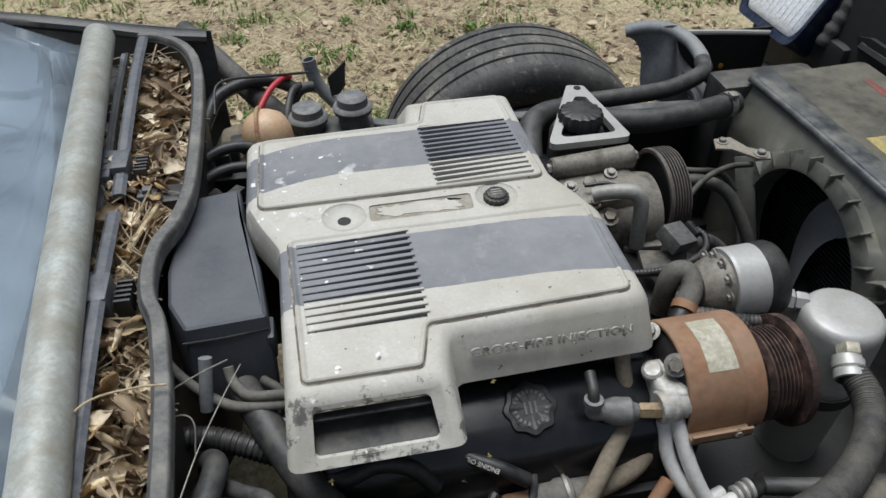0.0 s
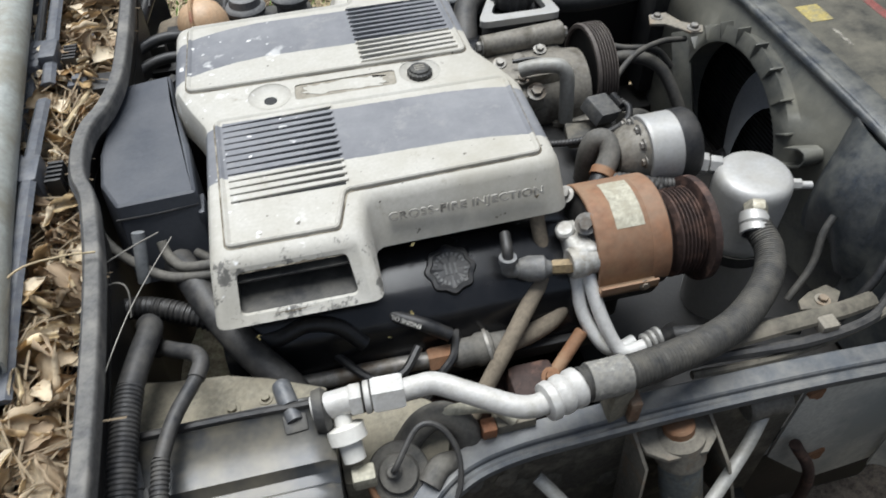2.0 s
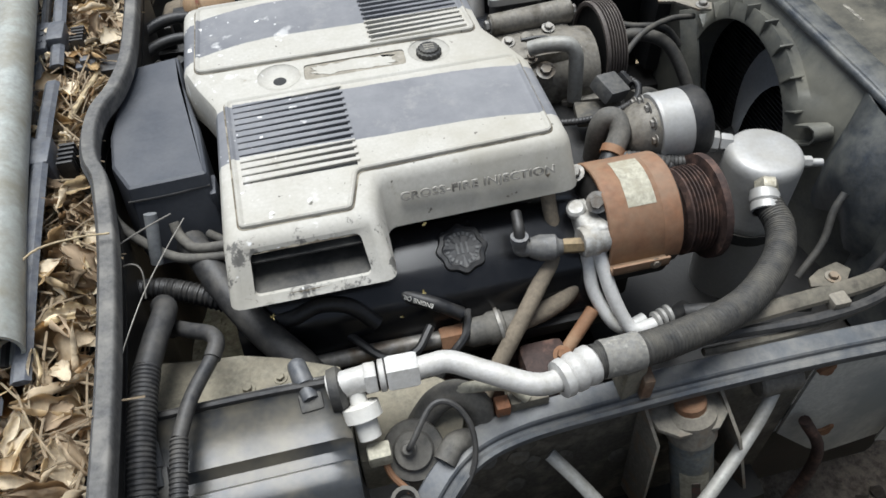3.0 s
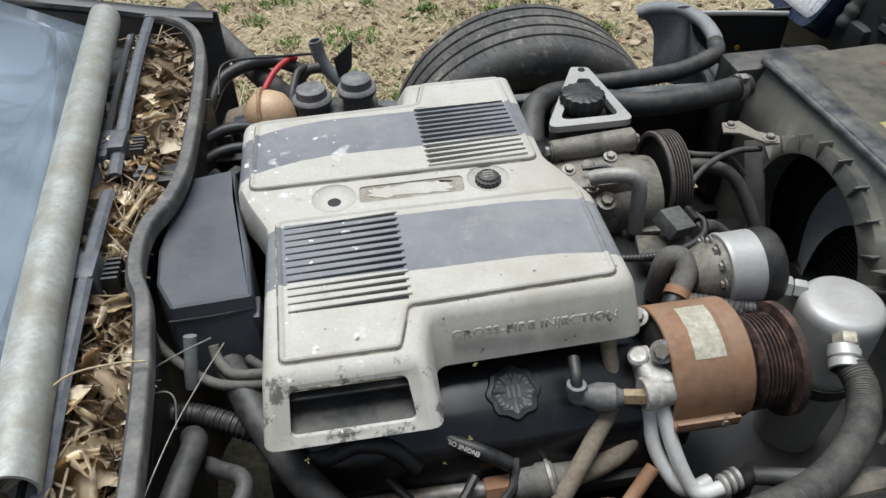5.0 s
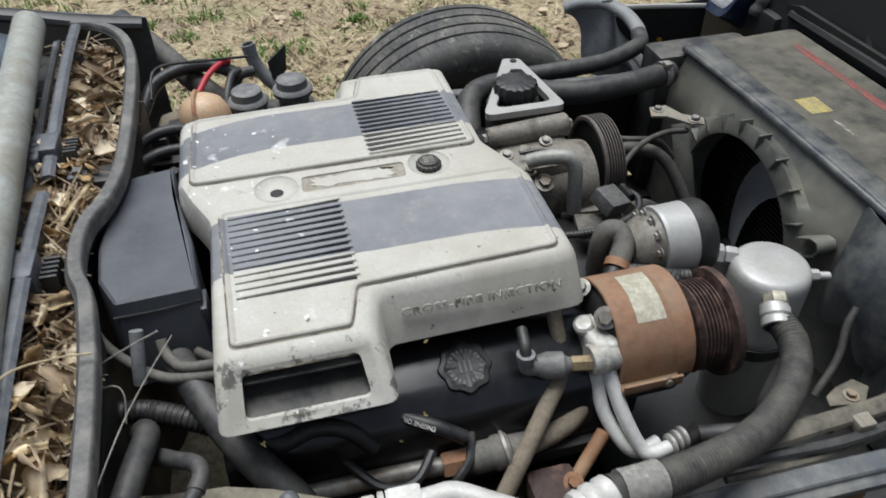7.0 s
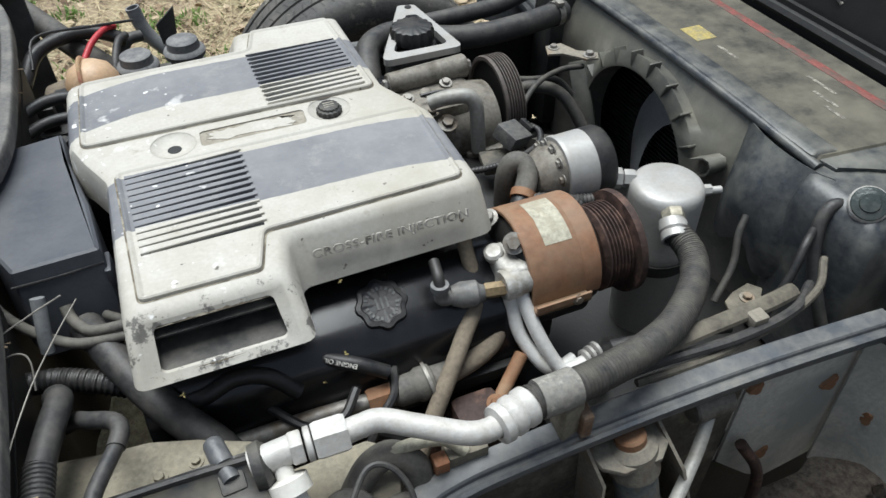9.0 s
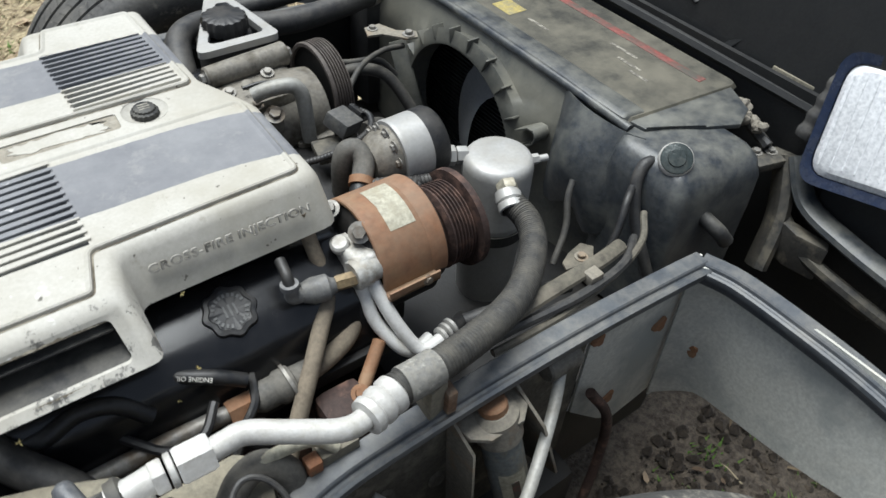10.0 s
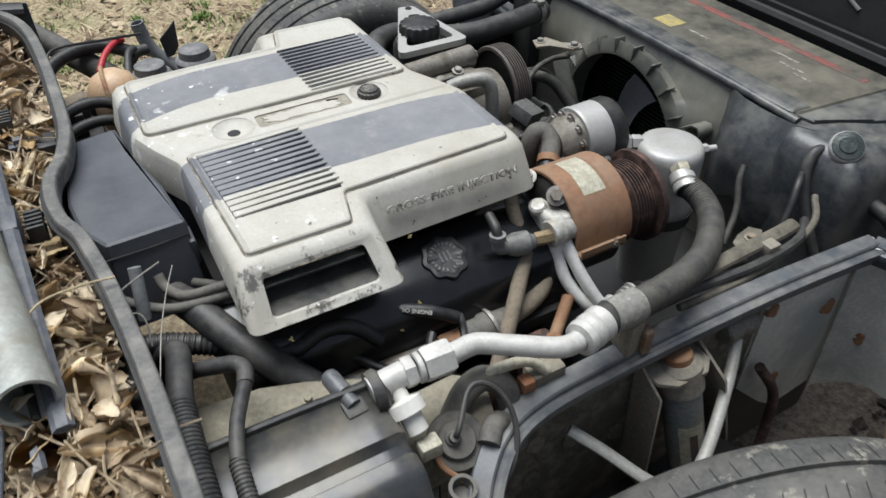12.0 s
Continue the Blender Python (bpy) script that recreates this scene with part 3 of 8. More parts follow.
def build_cover():
    top = thing("engine_cover", (CX, CY, 0.73), "silver plastic engine cover with charcoal bands, grimy and chipped", "engine cover")
    rings = [(cover_ring(0, 1.0, 0.722, 0.731), 0), (cover_ring(0, 0.12, 0.772, 0.775), 0), (cover_ring(0.0035, 0, 0.7805, 0.7805), 0), (cover_ring(0.011, 0, 0.784, 0.784), 0)]
    bm = loft(rings, skip=lambda i, l: i == 4 and l == 0, cap_top=False)
    circles = [[(x + 0.0275 * math.cos(2 * math.pi * k / 32), y + 0.0275 * math.sin(2 * math.pi * k / 32)) for k in range(32)] for x, y in DISHES]
    bmesh.ops.remove_doubles(bm, verts=bm.verts, dist=1e-7)
    bm.verts.ensure_lookup_table()
    fill_top(bm, [p[:2] for p in rings[3][0]], circles + [PLATE], 0.784)
    # the frame round the open intake mouth
    o = [Vector(rings[0][0][4]), Vector(rings[0][0][5]), Vector(rings[1][0][5]), Vector(rings[1][0][4])]

    def at(u, v, deep=0.0):
        p = o[0].lerp(o[1], u).lerp(o[3].lerp(o[2], u), v)
        return p + Vector((0, 1.0, -0.12)) * deep
    u0, u1, v0, v1, r = 0.085, 0.925, 0.15, 0.9, 0.045
    inner, outer = [], []
    for cu, cv, bu, bv, a0 in ((u0, v0, 0, 0, 180), (u1, v0, 1, 0, 270), (u1, v1, 1, 1, 0), (u0, v1, 0, 1, 90)):
        for k in range(5):
            a = radians(a0 + 22.5 * k)
            iu = cu + (r if bu == 0 else -r) + r * math.cos(a)
            iv = cv + (r * 2.2 if bv == 0 else -r * 2.2) + r * 2.2 * math.sin(a)
            inner.append((iu, iv))
            ou, ov = (bu, bv) if k == 2 else ((bu, iv) if (k < 2) == (a0 in (180, 0)) else (iu, bv))
            outer.append((ou, ov))
    ro = [bm.verts.new(at(u, v)) for u, v in outer]
    ri = [bm.verts.new(at(u, v, 0.002)) for u, v in inner]
    rj = [bm.verts.new(at(u, v, 0.007)) for u, v in inner]
    n = len(ri)
    for i in range(n):
        j = (i + 1) % n
        bm.faces.new((ro[i], ro[j], ri[j], ri[i]))
        bm.faces.new((ri[i], ri[j], rj[j], rj[i]))
    bmesh.ops.remove_doubles(bm, verts=bm.verts, dist=0.0003)
    part("shell", bm, M_COVER, top)
    bm = bmesh.new()
    ra = [bm.verts.new(at(u, v, 0.006)) for u, v in inner]
    rb = [bm.verts.new(at(0.5 + (u - 0.5) * 0.9, 0.55 + (v - 0.55) * 0.75, 0.16)) for u, v in inner]
    for i in range(n):
        j = (i + 1) % n
        bm.faces.new((ra[i], ra[j], rb[j], rb[i]))
    bm.faces.new(rb)
    duct = part("intake_duct", bm, M_BLACK_DUSTY, top, "dusty black intake duct", angle=60)
    vane = box(-0.175, -0.052, -0.284, -0.2, 0.7545, 0.7575, 0.0012)
    part("flap", vane, M_BLACK_DUSTY, duct, "dusty black flap")
    rng = random.Random(31)
    for va, vb, ua, ub, reach in ((v1 + 0.006, 1, 0.1, 0.9, 0.05), (v0 - 0.006, -1, 0.3, 0.62, 0.035)):
        bm = bmesh.new()
        pairs = []
        for k in range(25):
            u = ua + (ub - ua) * k / 24
            edge = reach * rng.uniform(0.1, 1.0) * min(1.0, 3 * k / 24, 3 * (1 - k / 24))
            pairs.append((bm.verts.new(at(u, va, -0.0008)), bm.verts.new(at(u, va + vb * (edge + 0.004), -0.0008))))
        for (a, b), (c, d) in zip(pairs, pairs[1:]):
            bm.faces.new((a, c, d, b))
        part("worn_edge", bm, M_GRIME, top, "dark chipped paint on the intake lip")
    # raised panels, one turned copy
    plan = [(-0.166, -0.262), (-0.046, -0.262), (-0.031, -0.205), (0.202, -0.197), (0.206, -0.033), (-0.172, -0.036)]
    for half in (plan, turned(plan)):
        pts = [(x + CX, y + CY) for x, y in rounded(half, [0.008, 0.008, 0.01, 0.012, 0.014, 0.012], 4)]
        sgn = 1 if half is plan else -1
        top_ring = grown(pts, -0.0075)
        bm = loft([(pts, 0.782), (grown(pts, -0.0008), 0.788), (grown(pts, -0.0025), 0.7893), (grown(pts, -0.0045), 0.7888), (grown(pts, -0.006), 0.787), (top_ring, 0.7865)], cap_low=False, cap_top=False)
        hole = [(x * sgn + CX, y * sgn + CY) for x, y in TRAY]
        fill_top(bm, top_ring, [hole], 0.7865)
        bmesh.ops.remove_doubles(bm, verts=bm.verts, dist=1e-6)
        part("raised_panel", bm, M_COVER, top)
        # brown strip: crease grime plus the groove's shade painted as a dark line
        bm = bmesh.new()
        ra = [bm.verts.new((x, y, 0.7843)) for x, y in grown(pts, 0.0016)]
        rb = [bm.verts.new((x, y, 0.7843)) for x, y in grown(pts, -0.0005)]
        for i in range(len(ra)):
            j = (i + 1) % len(ra)
            bm.faces.new((ra[i], ra[j], rb[j], rb[i]))
        part("grime_and_groove_shade", bm, M_GRIME, top, "grime and painted groove shade along the panel edge", smooth=False)
    # louvres
    for s in (1, -1):
        tray = [(x * s + CX, y * s + CY) for x, y in TRAY]
        # black sheet stands in for the shade deep between the slats
        part("louvre_gap_shade", prism(tray, 0.7843, 0.7852, 0.0), M_FINS_AND_GAPS, top, smooth=False)
        slat_me = None
        for k in range(13):
            y = -0.0505 - 0.01155 * k
            x0, x1 = -0.1615 + 0.0004 * k, -0.0265 + 0.0001 * k
            bm = bmesh.new()
            ends = []
            for x, lip in ((x0, -0.0052), (x1, -0.0012)):
                sec = [(lip, 0.785), (lip + 0.0001, 0.7888), (lip + 0.0008, 0.7893), (0.0032, 0.7898), (0.0038, 0.785)]
                skew = 0.0045 - 0.0003 * k if x == x1 else 0.0
                ends.append([bm.verts.new((x * s + CX + (-0.004 * s if (x == x1 and i == 0) else 0), (y + dy + skew) * s + CY, z)) for i, (dy, z) in enumerate(sec)])
            for i in range(5):
                j = (i + 1) % 5
                bm.faces.new((ends[0][i], ends[0][j], ends[1][j], ends[1][i]))
            bm.faces.new(ends[0])
            bm.faces.new(ends[1][::-1])
            part("slat", bm, M_COVER, top, smooth=False)
    # maker's plate recess, worn sticker
    part("plate_recess", prism(grown(PLATE, 0.001), 0.776, 0.7822, 0.0), M_COVERDULL, top, "recess with a torn sticker")
    random.seed(4)
    torn = []
    for k in range(44):
        t = k / 44 * 2 * math.pi
        torn.append((-0.012 + 0.054 * math.copysign(abs(math.cos(t)) ** 0.5, math.cos(t)) * (1 + random.uniform(-0.14, 0.12)), 0.005 + 0.0125 * math.copysign(abs(math.sin(t)) ** 0.5, math.sin(t)) * (1 + random.uniform(-0.35, 0.2))))
    part("sticker", prism(torn, 0.782, 0.7829, 0.0), M_COVER, top, "torn remains of a sticker")
    # fixing hole and vent knob
    for x, y in DISHES:
        part("dish", lathe([(0.0003, 0.0282), (-0.0012, 0.0268), (-0.0062, 0.017), (-0.007, 0.012), (-0.0075, 0.0)], (x, y, 0.784), (0, 0, 1), 32), M_COVER, top)
    part("fixing_hole", lathe([(-0.002, 0.0088), (0.0004, 0.0085), (0.0004, 0.0)], (*DISHES[0], 0.7768), (0, 0, 1), 24), M_FINS_AND_GAPS, top, "dark open screw hole")
    knob = part("knob", lathe([(0, 0.0155), (0.003, 0.0165), (0.0075, 0.0162), (0.009, 0.0135), (0.0115, 0.013), (0.0125, 0.0115), (0.0125, 0.0)], (*DISHES[1], 0.777), (0, 0, 1), 64, lobes=16, depth=0.05), M_BLACK_DUSTY, top, "ribbed black plastic knob")
    for k in (-1, 0, 1):
        part("print_bar", box(0.0895 - 0.007, 0.0895 + 0.007, 0.010 + 0.005 * k - 0.0011, 0.010 + 0.005 * k + 0.0011, 0.7893, 0.7898, 0), M_PRINT, knob, smooth=False)
    # lettering
    curve = bpy.data.curves.new("lettering", "FONT")
    curve.body = "CROSS-FIRE INJECTION"
    curve.size = 0.0132
    curve.extrude = 0.0018
    curve.offset = 0.00022
    curve.align_x = "CENTER"
    curve.space_character = 1.06
    tmp = new("tmp_text", curve)
    me = bpy.data.meshes.new_from_object(tmp.evaluated_get(bpy.context.evaluated_depsgraph_get()))
    bpy.data.objects.remove(tmp)
    face_dir = Vector((0, -0.022, -0.05)).normalized()
    m = Matrix((((1, 0, 0, 0.0925)), ((0, -face_dir.y, -0.916, -0.2305)), ((0, -face_dir.z, 0.4, 0.7545)), (0, 0, 0, 1)))
    w = max(v.co.x for v in me.vertices) - min(v.co.x for v in me.vertices)
    me.transform(m @ Matrix.Diagonal((0.183 / w, 1, 1, 1)))
    me.materials.append(M_LETTER)
    ob = new("lettering", me)
    ob.parent = top
    ob.matrix_parent_inverse = top.matrix_basis.inverted()
    ob["label"] = "raised moulded lettering"


M_GRIME = surface("brown_grime_and_edge_shade", (0.13, 0.11, 0.08), worn=(0.3, 0.27, 0.21), rough=0.9, scale=25, worn_at=(0.5, 0.56))
M_COVERDULL = surface("grimy_silver_paint", (0.25, 0.225, 0.18), worn=(0.33, 0.305, 0.25), dust=(0.24, 0.21, 0.155), dust_amount=0.4, rough=0.6, scale=50)
build_cover()


# ---- engine: block, rocker covers, oil filler cap ----
def build_engine():
    top = thing("engine", (0, 0, 0.2), "grimy black engine under the silver cover", "engine")
    bm = box(-0.2, 0.26, -0.2, 0.2, 0.22, 0.64, 0.02)
    part("block", bm, M_DARK, top)
    part("intake", box(-0.16, 0.2, -0.12, 0.12, 0.63, 0.735, 0.02), M_DARK, top)
    for s in (1, -1):
        sec = [(s * -0.17, 0.56), (s * -0.315, 0.56), (s * -0.315, 0.585), (s * -0.295, 0.645), (s * -0.27, 0.667), (s * -0.215, 0.69), (s * -0.18, 0.68)]
        bm = bmesh.new()
        a = [bm.verts.new((-0.21, y, z)) for y, z in sec]
        b = [bm.verts.new((0.245, y, z)) for y, z in sec]
        n = len(sec)
        for i in range(n):
            bm.faces.new((a[i], a[(i + 1) % n], b[(i + 1) % n], b[i]))
        bm.faces.new(a)
        bm.faces.new(b[::-1])
        bevelled(bm, bm.edges[:], 0.008, 2)
        rc = part("rocker_cover", bm, M_VALVE, top, "black painted rocker cover")
        bm = box(-0.215, 0.25, min(s * -0.325, s * -0.31), max(s * -0.325, s * -0.31), 0.565, 0.585, 0.004)
        part("flange", bm, M_DARK, rc)
    ax = Vector((0, -0.42, 0.9)).normalized()
    c = Vector((0.066, -0.247, 0.668))
    cap = part("oil_filler_cap", lathe([(-0.012, 0.022), (0, 0.024), (0.001, 0.029), (0.007, 0.031), (0.012, 0.029), (0.013, 0.024), (0.0118, 0.0225), (0.0118, 0.0)], c, ax, 96, lobes=8, depth=0.055), M_BLACK, top, "dusty black scalloped oil filler cap")
    u, v, d = frame_of(ax)
    bm = bmesh.new()
    for k in range(22):
        t = 2 * math.pi * k / 22
        if k % 6 == 5:
            continue
        p = c + d * 0.0121 + (u * math.cos(t) + v * math.sin(t)) * 0.0185
        m = Matrix.Translation(p) @ Matrix((u, v, d)).transposed().to_4x4() @ pose(0, 0, 0, 0, 0, math.degrees(t))
        box(-0.0022, 0.0022, -0.0014, 0.0014, -0.0002, 0.0005, 0, bm=bm, m=m)
    for r0 in (-0.006, 0.0, 0.006):
        m = Matrix.Translation(c + d * 0.0121) @ Matrix((u, v, d)).transposed().to_4x4()
        box(-0.007, 0.007, r0 - 0.0013, r0 + 0.0013, -0.0002, 0.0005, 0, bm=bm, m=m)
    part("print", bm, M_BAR, cap, "worn grey print bars", smooth=False)
    # front of the engine: timing cover, water pump mass
    part("timing_cover", box(0.24, 0.33, -0.16, 0.16, 0.25, 0.63, 0.03), M_DARK, top)
    part("exhaust_manifold", box(-0.16, 0.2, -0.36, -0.3, 0.42, 0.52, 0.025), M_RUST_DARK, top)


build_engine()


# ---- compressor on the near side ----
def build_compressor():
    top = thing("compressor", (0.27, -0.222, 0.6), "rusty orange drum-shaped air conditioning compressor with a paper label", "compressor")
    c = Vector((0.037, -0.229, 0.655))
    core = lathe([(0.205, 0.0), (0.205, 0.068), (0.21, 0.0705), (0.296, 0.0705), (0.298, 0.068), (0.298, 0.0)], c, (1, 0, 0), 48)
    part("core", core, M_DARK, top, "grimy black drum core")
    # orange shell over the upper and near side, ending in a bolted lip
    bm = bmesh.new()
    rows = []
    for k in range(41):
        a = radians(-150 + 246 * k / 40)
        row = []
        for x, rr in ((0.2, 0.070), (0.2, 0.0735), (0.2015, 0.0748), (0.268, 0.0748), (0.2695, 0.0740), (0.271, 0.0748), (0.2925, 0.0748), (0.294, 0.0735), (0.294, 0.070)):
            row.append(bm.verts.new((c.x + x, c.y - math.sin(a) * rr, c.z + math.cos(a) * rr)))
        rows.append(row)
    for a, b in zip(rows, rows[1:]):
        for k in range(9):
            bm.faces.new((a[k], a[(k + 1) % 9], b[(k + 1) % 9], b[k]))
    bm.faces.new(rows[0][::-1])
    bm.faces.new(rows[-1])
    part("drum", bm, M_DRUM, top)
    part("rear_head", lathe([(0.19, 0), (0.19, 0.045), (0.197, 0.058), (0.2065, 0.068), (0.2065, 0)], c, (1, 0, 0), 40), M_DARK, top, "grimy rear head")
    part("lower_shell", lathe([(0.212, 0.0), (0.212, 0.064), (0.292, 0.064), (0.292, 0)], c + Vector((0, 0.004, -0.034)), (1, 0, 0), 32), M_DARK, top)
    lug = box(0.236, 0.31, -0.317, -0.299, 0.648, 0.653, 0.0015)
    box(0.236, 0.31, -0.317, -0.3135, 0.648, 0.662, 0.0012, bm=lug)
    part("lug", lug, M_DRUM, top)
    bolt((0.291, -0.3165, 0.656), (0, -1, 0.3), 0.0042, top)
    # label wrapped on the drum
    bm = bmesh.new()
    rows = []
    for k in range(9):
        a = radians(-20 + 7.0 * k)
        rows.append([bm.verts.new((x, c.y - math.sin(a) * 0.0752, c.z + math.cos(a) * 0.0752)) for x in (0.264 + 0.001 * (k == 4), 0.3)])
    for a, b in zip(rows, rows[1:]):
        bm.faces.new((a[0], a[1], b[1], b[0]))
    part("label", bm, M_LABEL, top, "yellowed blank paper label")
    # pulley
    prof = [(0.31, 0), (0.31, 0.05), (0.314, 0.058)]
    for k in range(7):
        prof += [(0.3155 + 0.005 * k, 0.0575), (0.3168 + 0.005 * k, 0.0575), (0.3178 + 0.005 * k, 0.05), (0.3192 + 0.005 * k, 0.05)]
    prof += [(0.3505, 0.064), (0.351, 0.0695), (0.3605, 0.0695), (0.3625, 0.055), (0.359, 0.047), (0.359, 0.02), (0.367, 0.018), (0.367, 0)]
    part("pulley", lathe(prof, c + Vector((0.003, -0.004, -0.009)), (1, 0, 0), 48), M_RUST_DARK, top, "rusted grooved pulley", angle=18)
    # silver fitting block and two pipes
    blk = box(0.208, 0.253, -0.286, -0.226, 0.664, 0.7, 0.009, 3)
    lathe([(0, 0), (0, 0.0175), (0.003, 0.019), (0.02, 0.019), (0.022, 0.0175), (0.044, 0.0175), (0.044, 0)], (0.205, -0.282, 0.68), (1, 0.05, 0), 28, blk)
    lathe([(0, 0), (0, 0.012), (0.008, 0.012), (0.011, 0.009), (0.011, 0)], (0.213, -0.243, 0.694), (-0.3, -0.2, 1), 20, blk)
    part("manifold", blk, M_CASTBRIGHT, top, "cast aluminium hose manifold")
    bolt((0.232, -0.255, 0.716), (-0.4, -0.6, 0.7), 0.008, top, M_STEEL)
    part("bolt_boss", lathe([(0, 0.011), (0.016, 0.011), (0.018, 0.009), (0.018, 0)], (0.238, -0.246, 0.702), (-0.4, -0.6, 0.7), 16), M_CAST, top, "dirty cast bolt boss")
    bolt((0.225, -0.2, 0.715), (-0.5, -0.3, 1), 0.007, top)
    part("pipe", tube([(0.215, -0.278, 0.675), (0.216, -0.288, 0.652), (0.219, -0.312, 0.617), (0.237, -0.342, 0.587), (0.258, -0.344, 0.574), (0.282, -0.338, 0.574)], 0.0085, 14), M_ALUPIPE, top, "bare aluminium pipe")
    part("pipe", tube([(0.229, -0.282, 0.672), (0.23, -0.298, 0.653), (0.237, -0.325, 0.622), (0.25, -0.348, 0.592), (0.262, -0.357, 0.583), (0.294, -0.352, 0.582)], 0.0088, 14), M_ALUPIPE, top, "bare aluminium pipe")
    part("hose", tube([(0.29, -0.352, 0.582), (0.32, -0.343, 0.574), (0.35, -0.32, 0.55), (0.37, -0.3, 0.5), (0.38, -0.29, 0.43)], 0.0105, 12), M_BLACK, top)
    bm = bmesh.new()
    for k in range(3):
        lathe([(0, 0.009), (0.002, 0.0135), (0.006, 0.0135), (0.008, 0.009)], (0.287 + 0.009 * k, -0.352 + 0.003 * k, 0.5825), (1, 0.15, 0.05), 16, bm)
    part("crimp", bm, M_ALU_DULL, top)
    # mounting bracket down to the block
    part("bracket", prism([(0.2, -0.25), (0.3, -0.26), (0.3, -0.15), (0.2, -0.15)], 0.52, 0.64, 0.01), M_DARK, top)
    # small pressure fitting with brass nut and black connector
    part("brass_nut", hexagon((0.183, -0.281, 0.68), (1, -0.2, 0), 0.0095, 0.026), M_BRASS, top, "tarnished brass nut")
    con = lathe([(0, 0), (0, 0.012), (0.012, 0.016), (0.03, 0.016), (0.034, 0.011), (0.04, 0.009), (0.04, 0)], (0.145, -0.271, 0.677), (1, -0.24, 0), 20)
    part("connector", con, M_PLUG, top, "grey plastic connector")
    part("elbow", tube([(0.15, -0.272, 0.677), (0.139, -0.275, 0.679), (0.131, -0.276, 0.684), (0.1305, -0.2755, 0.69), (0.13, -0.274, 0.703)], 0.0085, 12), M_PLUG, top, "grey moulded elbow")
    part("elbow_clamp", lathe([(0, 0.0), (0, 0.0108), (0.007, 0.0108), (0.007, 0.0)], (0.13, -0.274, 0.697), (0, 0.1, 1), 16), M_CAPGREY, top)
    part("elbow_plug", tube([(0.13, -0.274, 0.701), (0.131, -0.266, 0.71), (0.134, -0.245, 0.714)], 0.0068, 10), M_BLACK, top)


build_compressor()


# ---- accumulator canister ----
def build_accumulator():
    top = thing("accumulator", (0.507, -0.182, 0.4), "bare aluminium air conditioning accumulator canister with hose fittings", "canister")
    c = (0.507, -0.185, 0)
    part("canister", lathe([(0.4, 0), (0.4, 0.044), (0.56, 0.051), (0.565, 0.0535), (0.575, 0.0535), (0.58, 0.0525), (0.66, 0.0525), (0.669, 0.051), (0.6745, 0.0475), (0.677, 0.042), (0.678, 0.02), (0.677, 0.0)], c, (0, 0, 1), 48), M_ALU_DULL, top)
    part("strap", lathe([(0.542, 0.0515), (0.542, 0.0545), (0.562, 0.0555), (0.562, 0.0525)], c, (0, 0, 1), 40), M_BLACK_DUSTY, top, "black rubber strap")
    bm = hexagon((0.486, -0.228, 0.663), (-0.3, -0.8, -0.25), 0.0155, 0.015)
    hexagon((0.4805, -0.2425, 0.658), (-0.3, -0.8, -0.3), 0.0165, 0.012, bm)
    part("nut", bm, M_BRASSY, top, "dull brassy hexagonal fitting")
    part("side_fitting", hexagon((0.552, -0.196, 0.655), (1, -0.3, 0), 0.008, 0.02, rod((0.54, -0.195, 0.655), (0.585, -0.207, 0.655), 0.0055)), M_ALU, top)
    bm = hexagon((0.475, -0.152, 0.668), (-1, 0.45, 0.05), 0.013, 0.016)
    hexagon((0.458, -0.145, 0.669), (-1, 0.45, 0.05), 0.015, 0.014, bm)
    tube([(0.447, -0.14, 0.669), (0.425, -0.125, 0.665), (0.40, -0.11, 0.64)], 0.011, 12, bm=bm)
    part("inlet_fitting", bm, M_ALU_DULL, top)


build_accumulator()


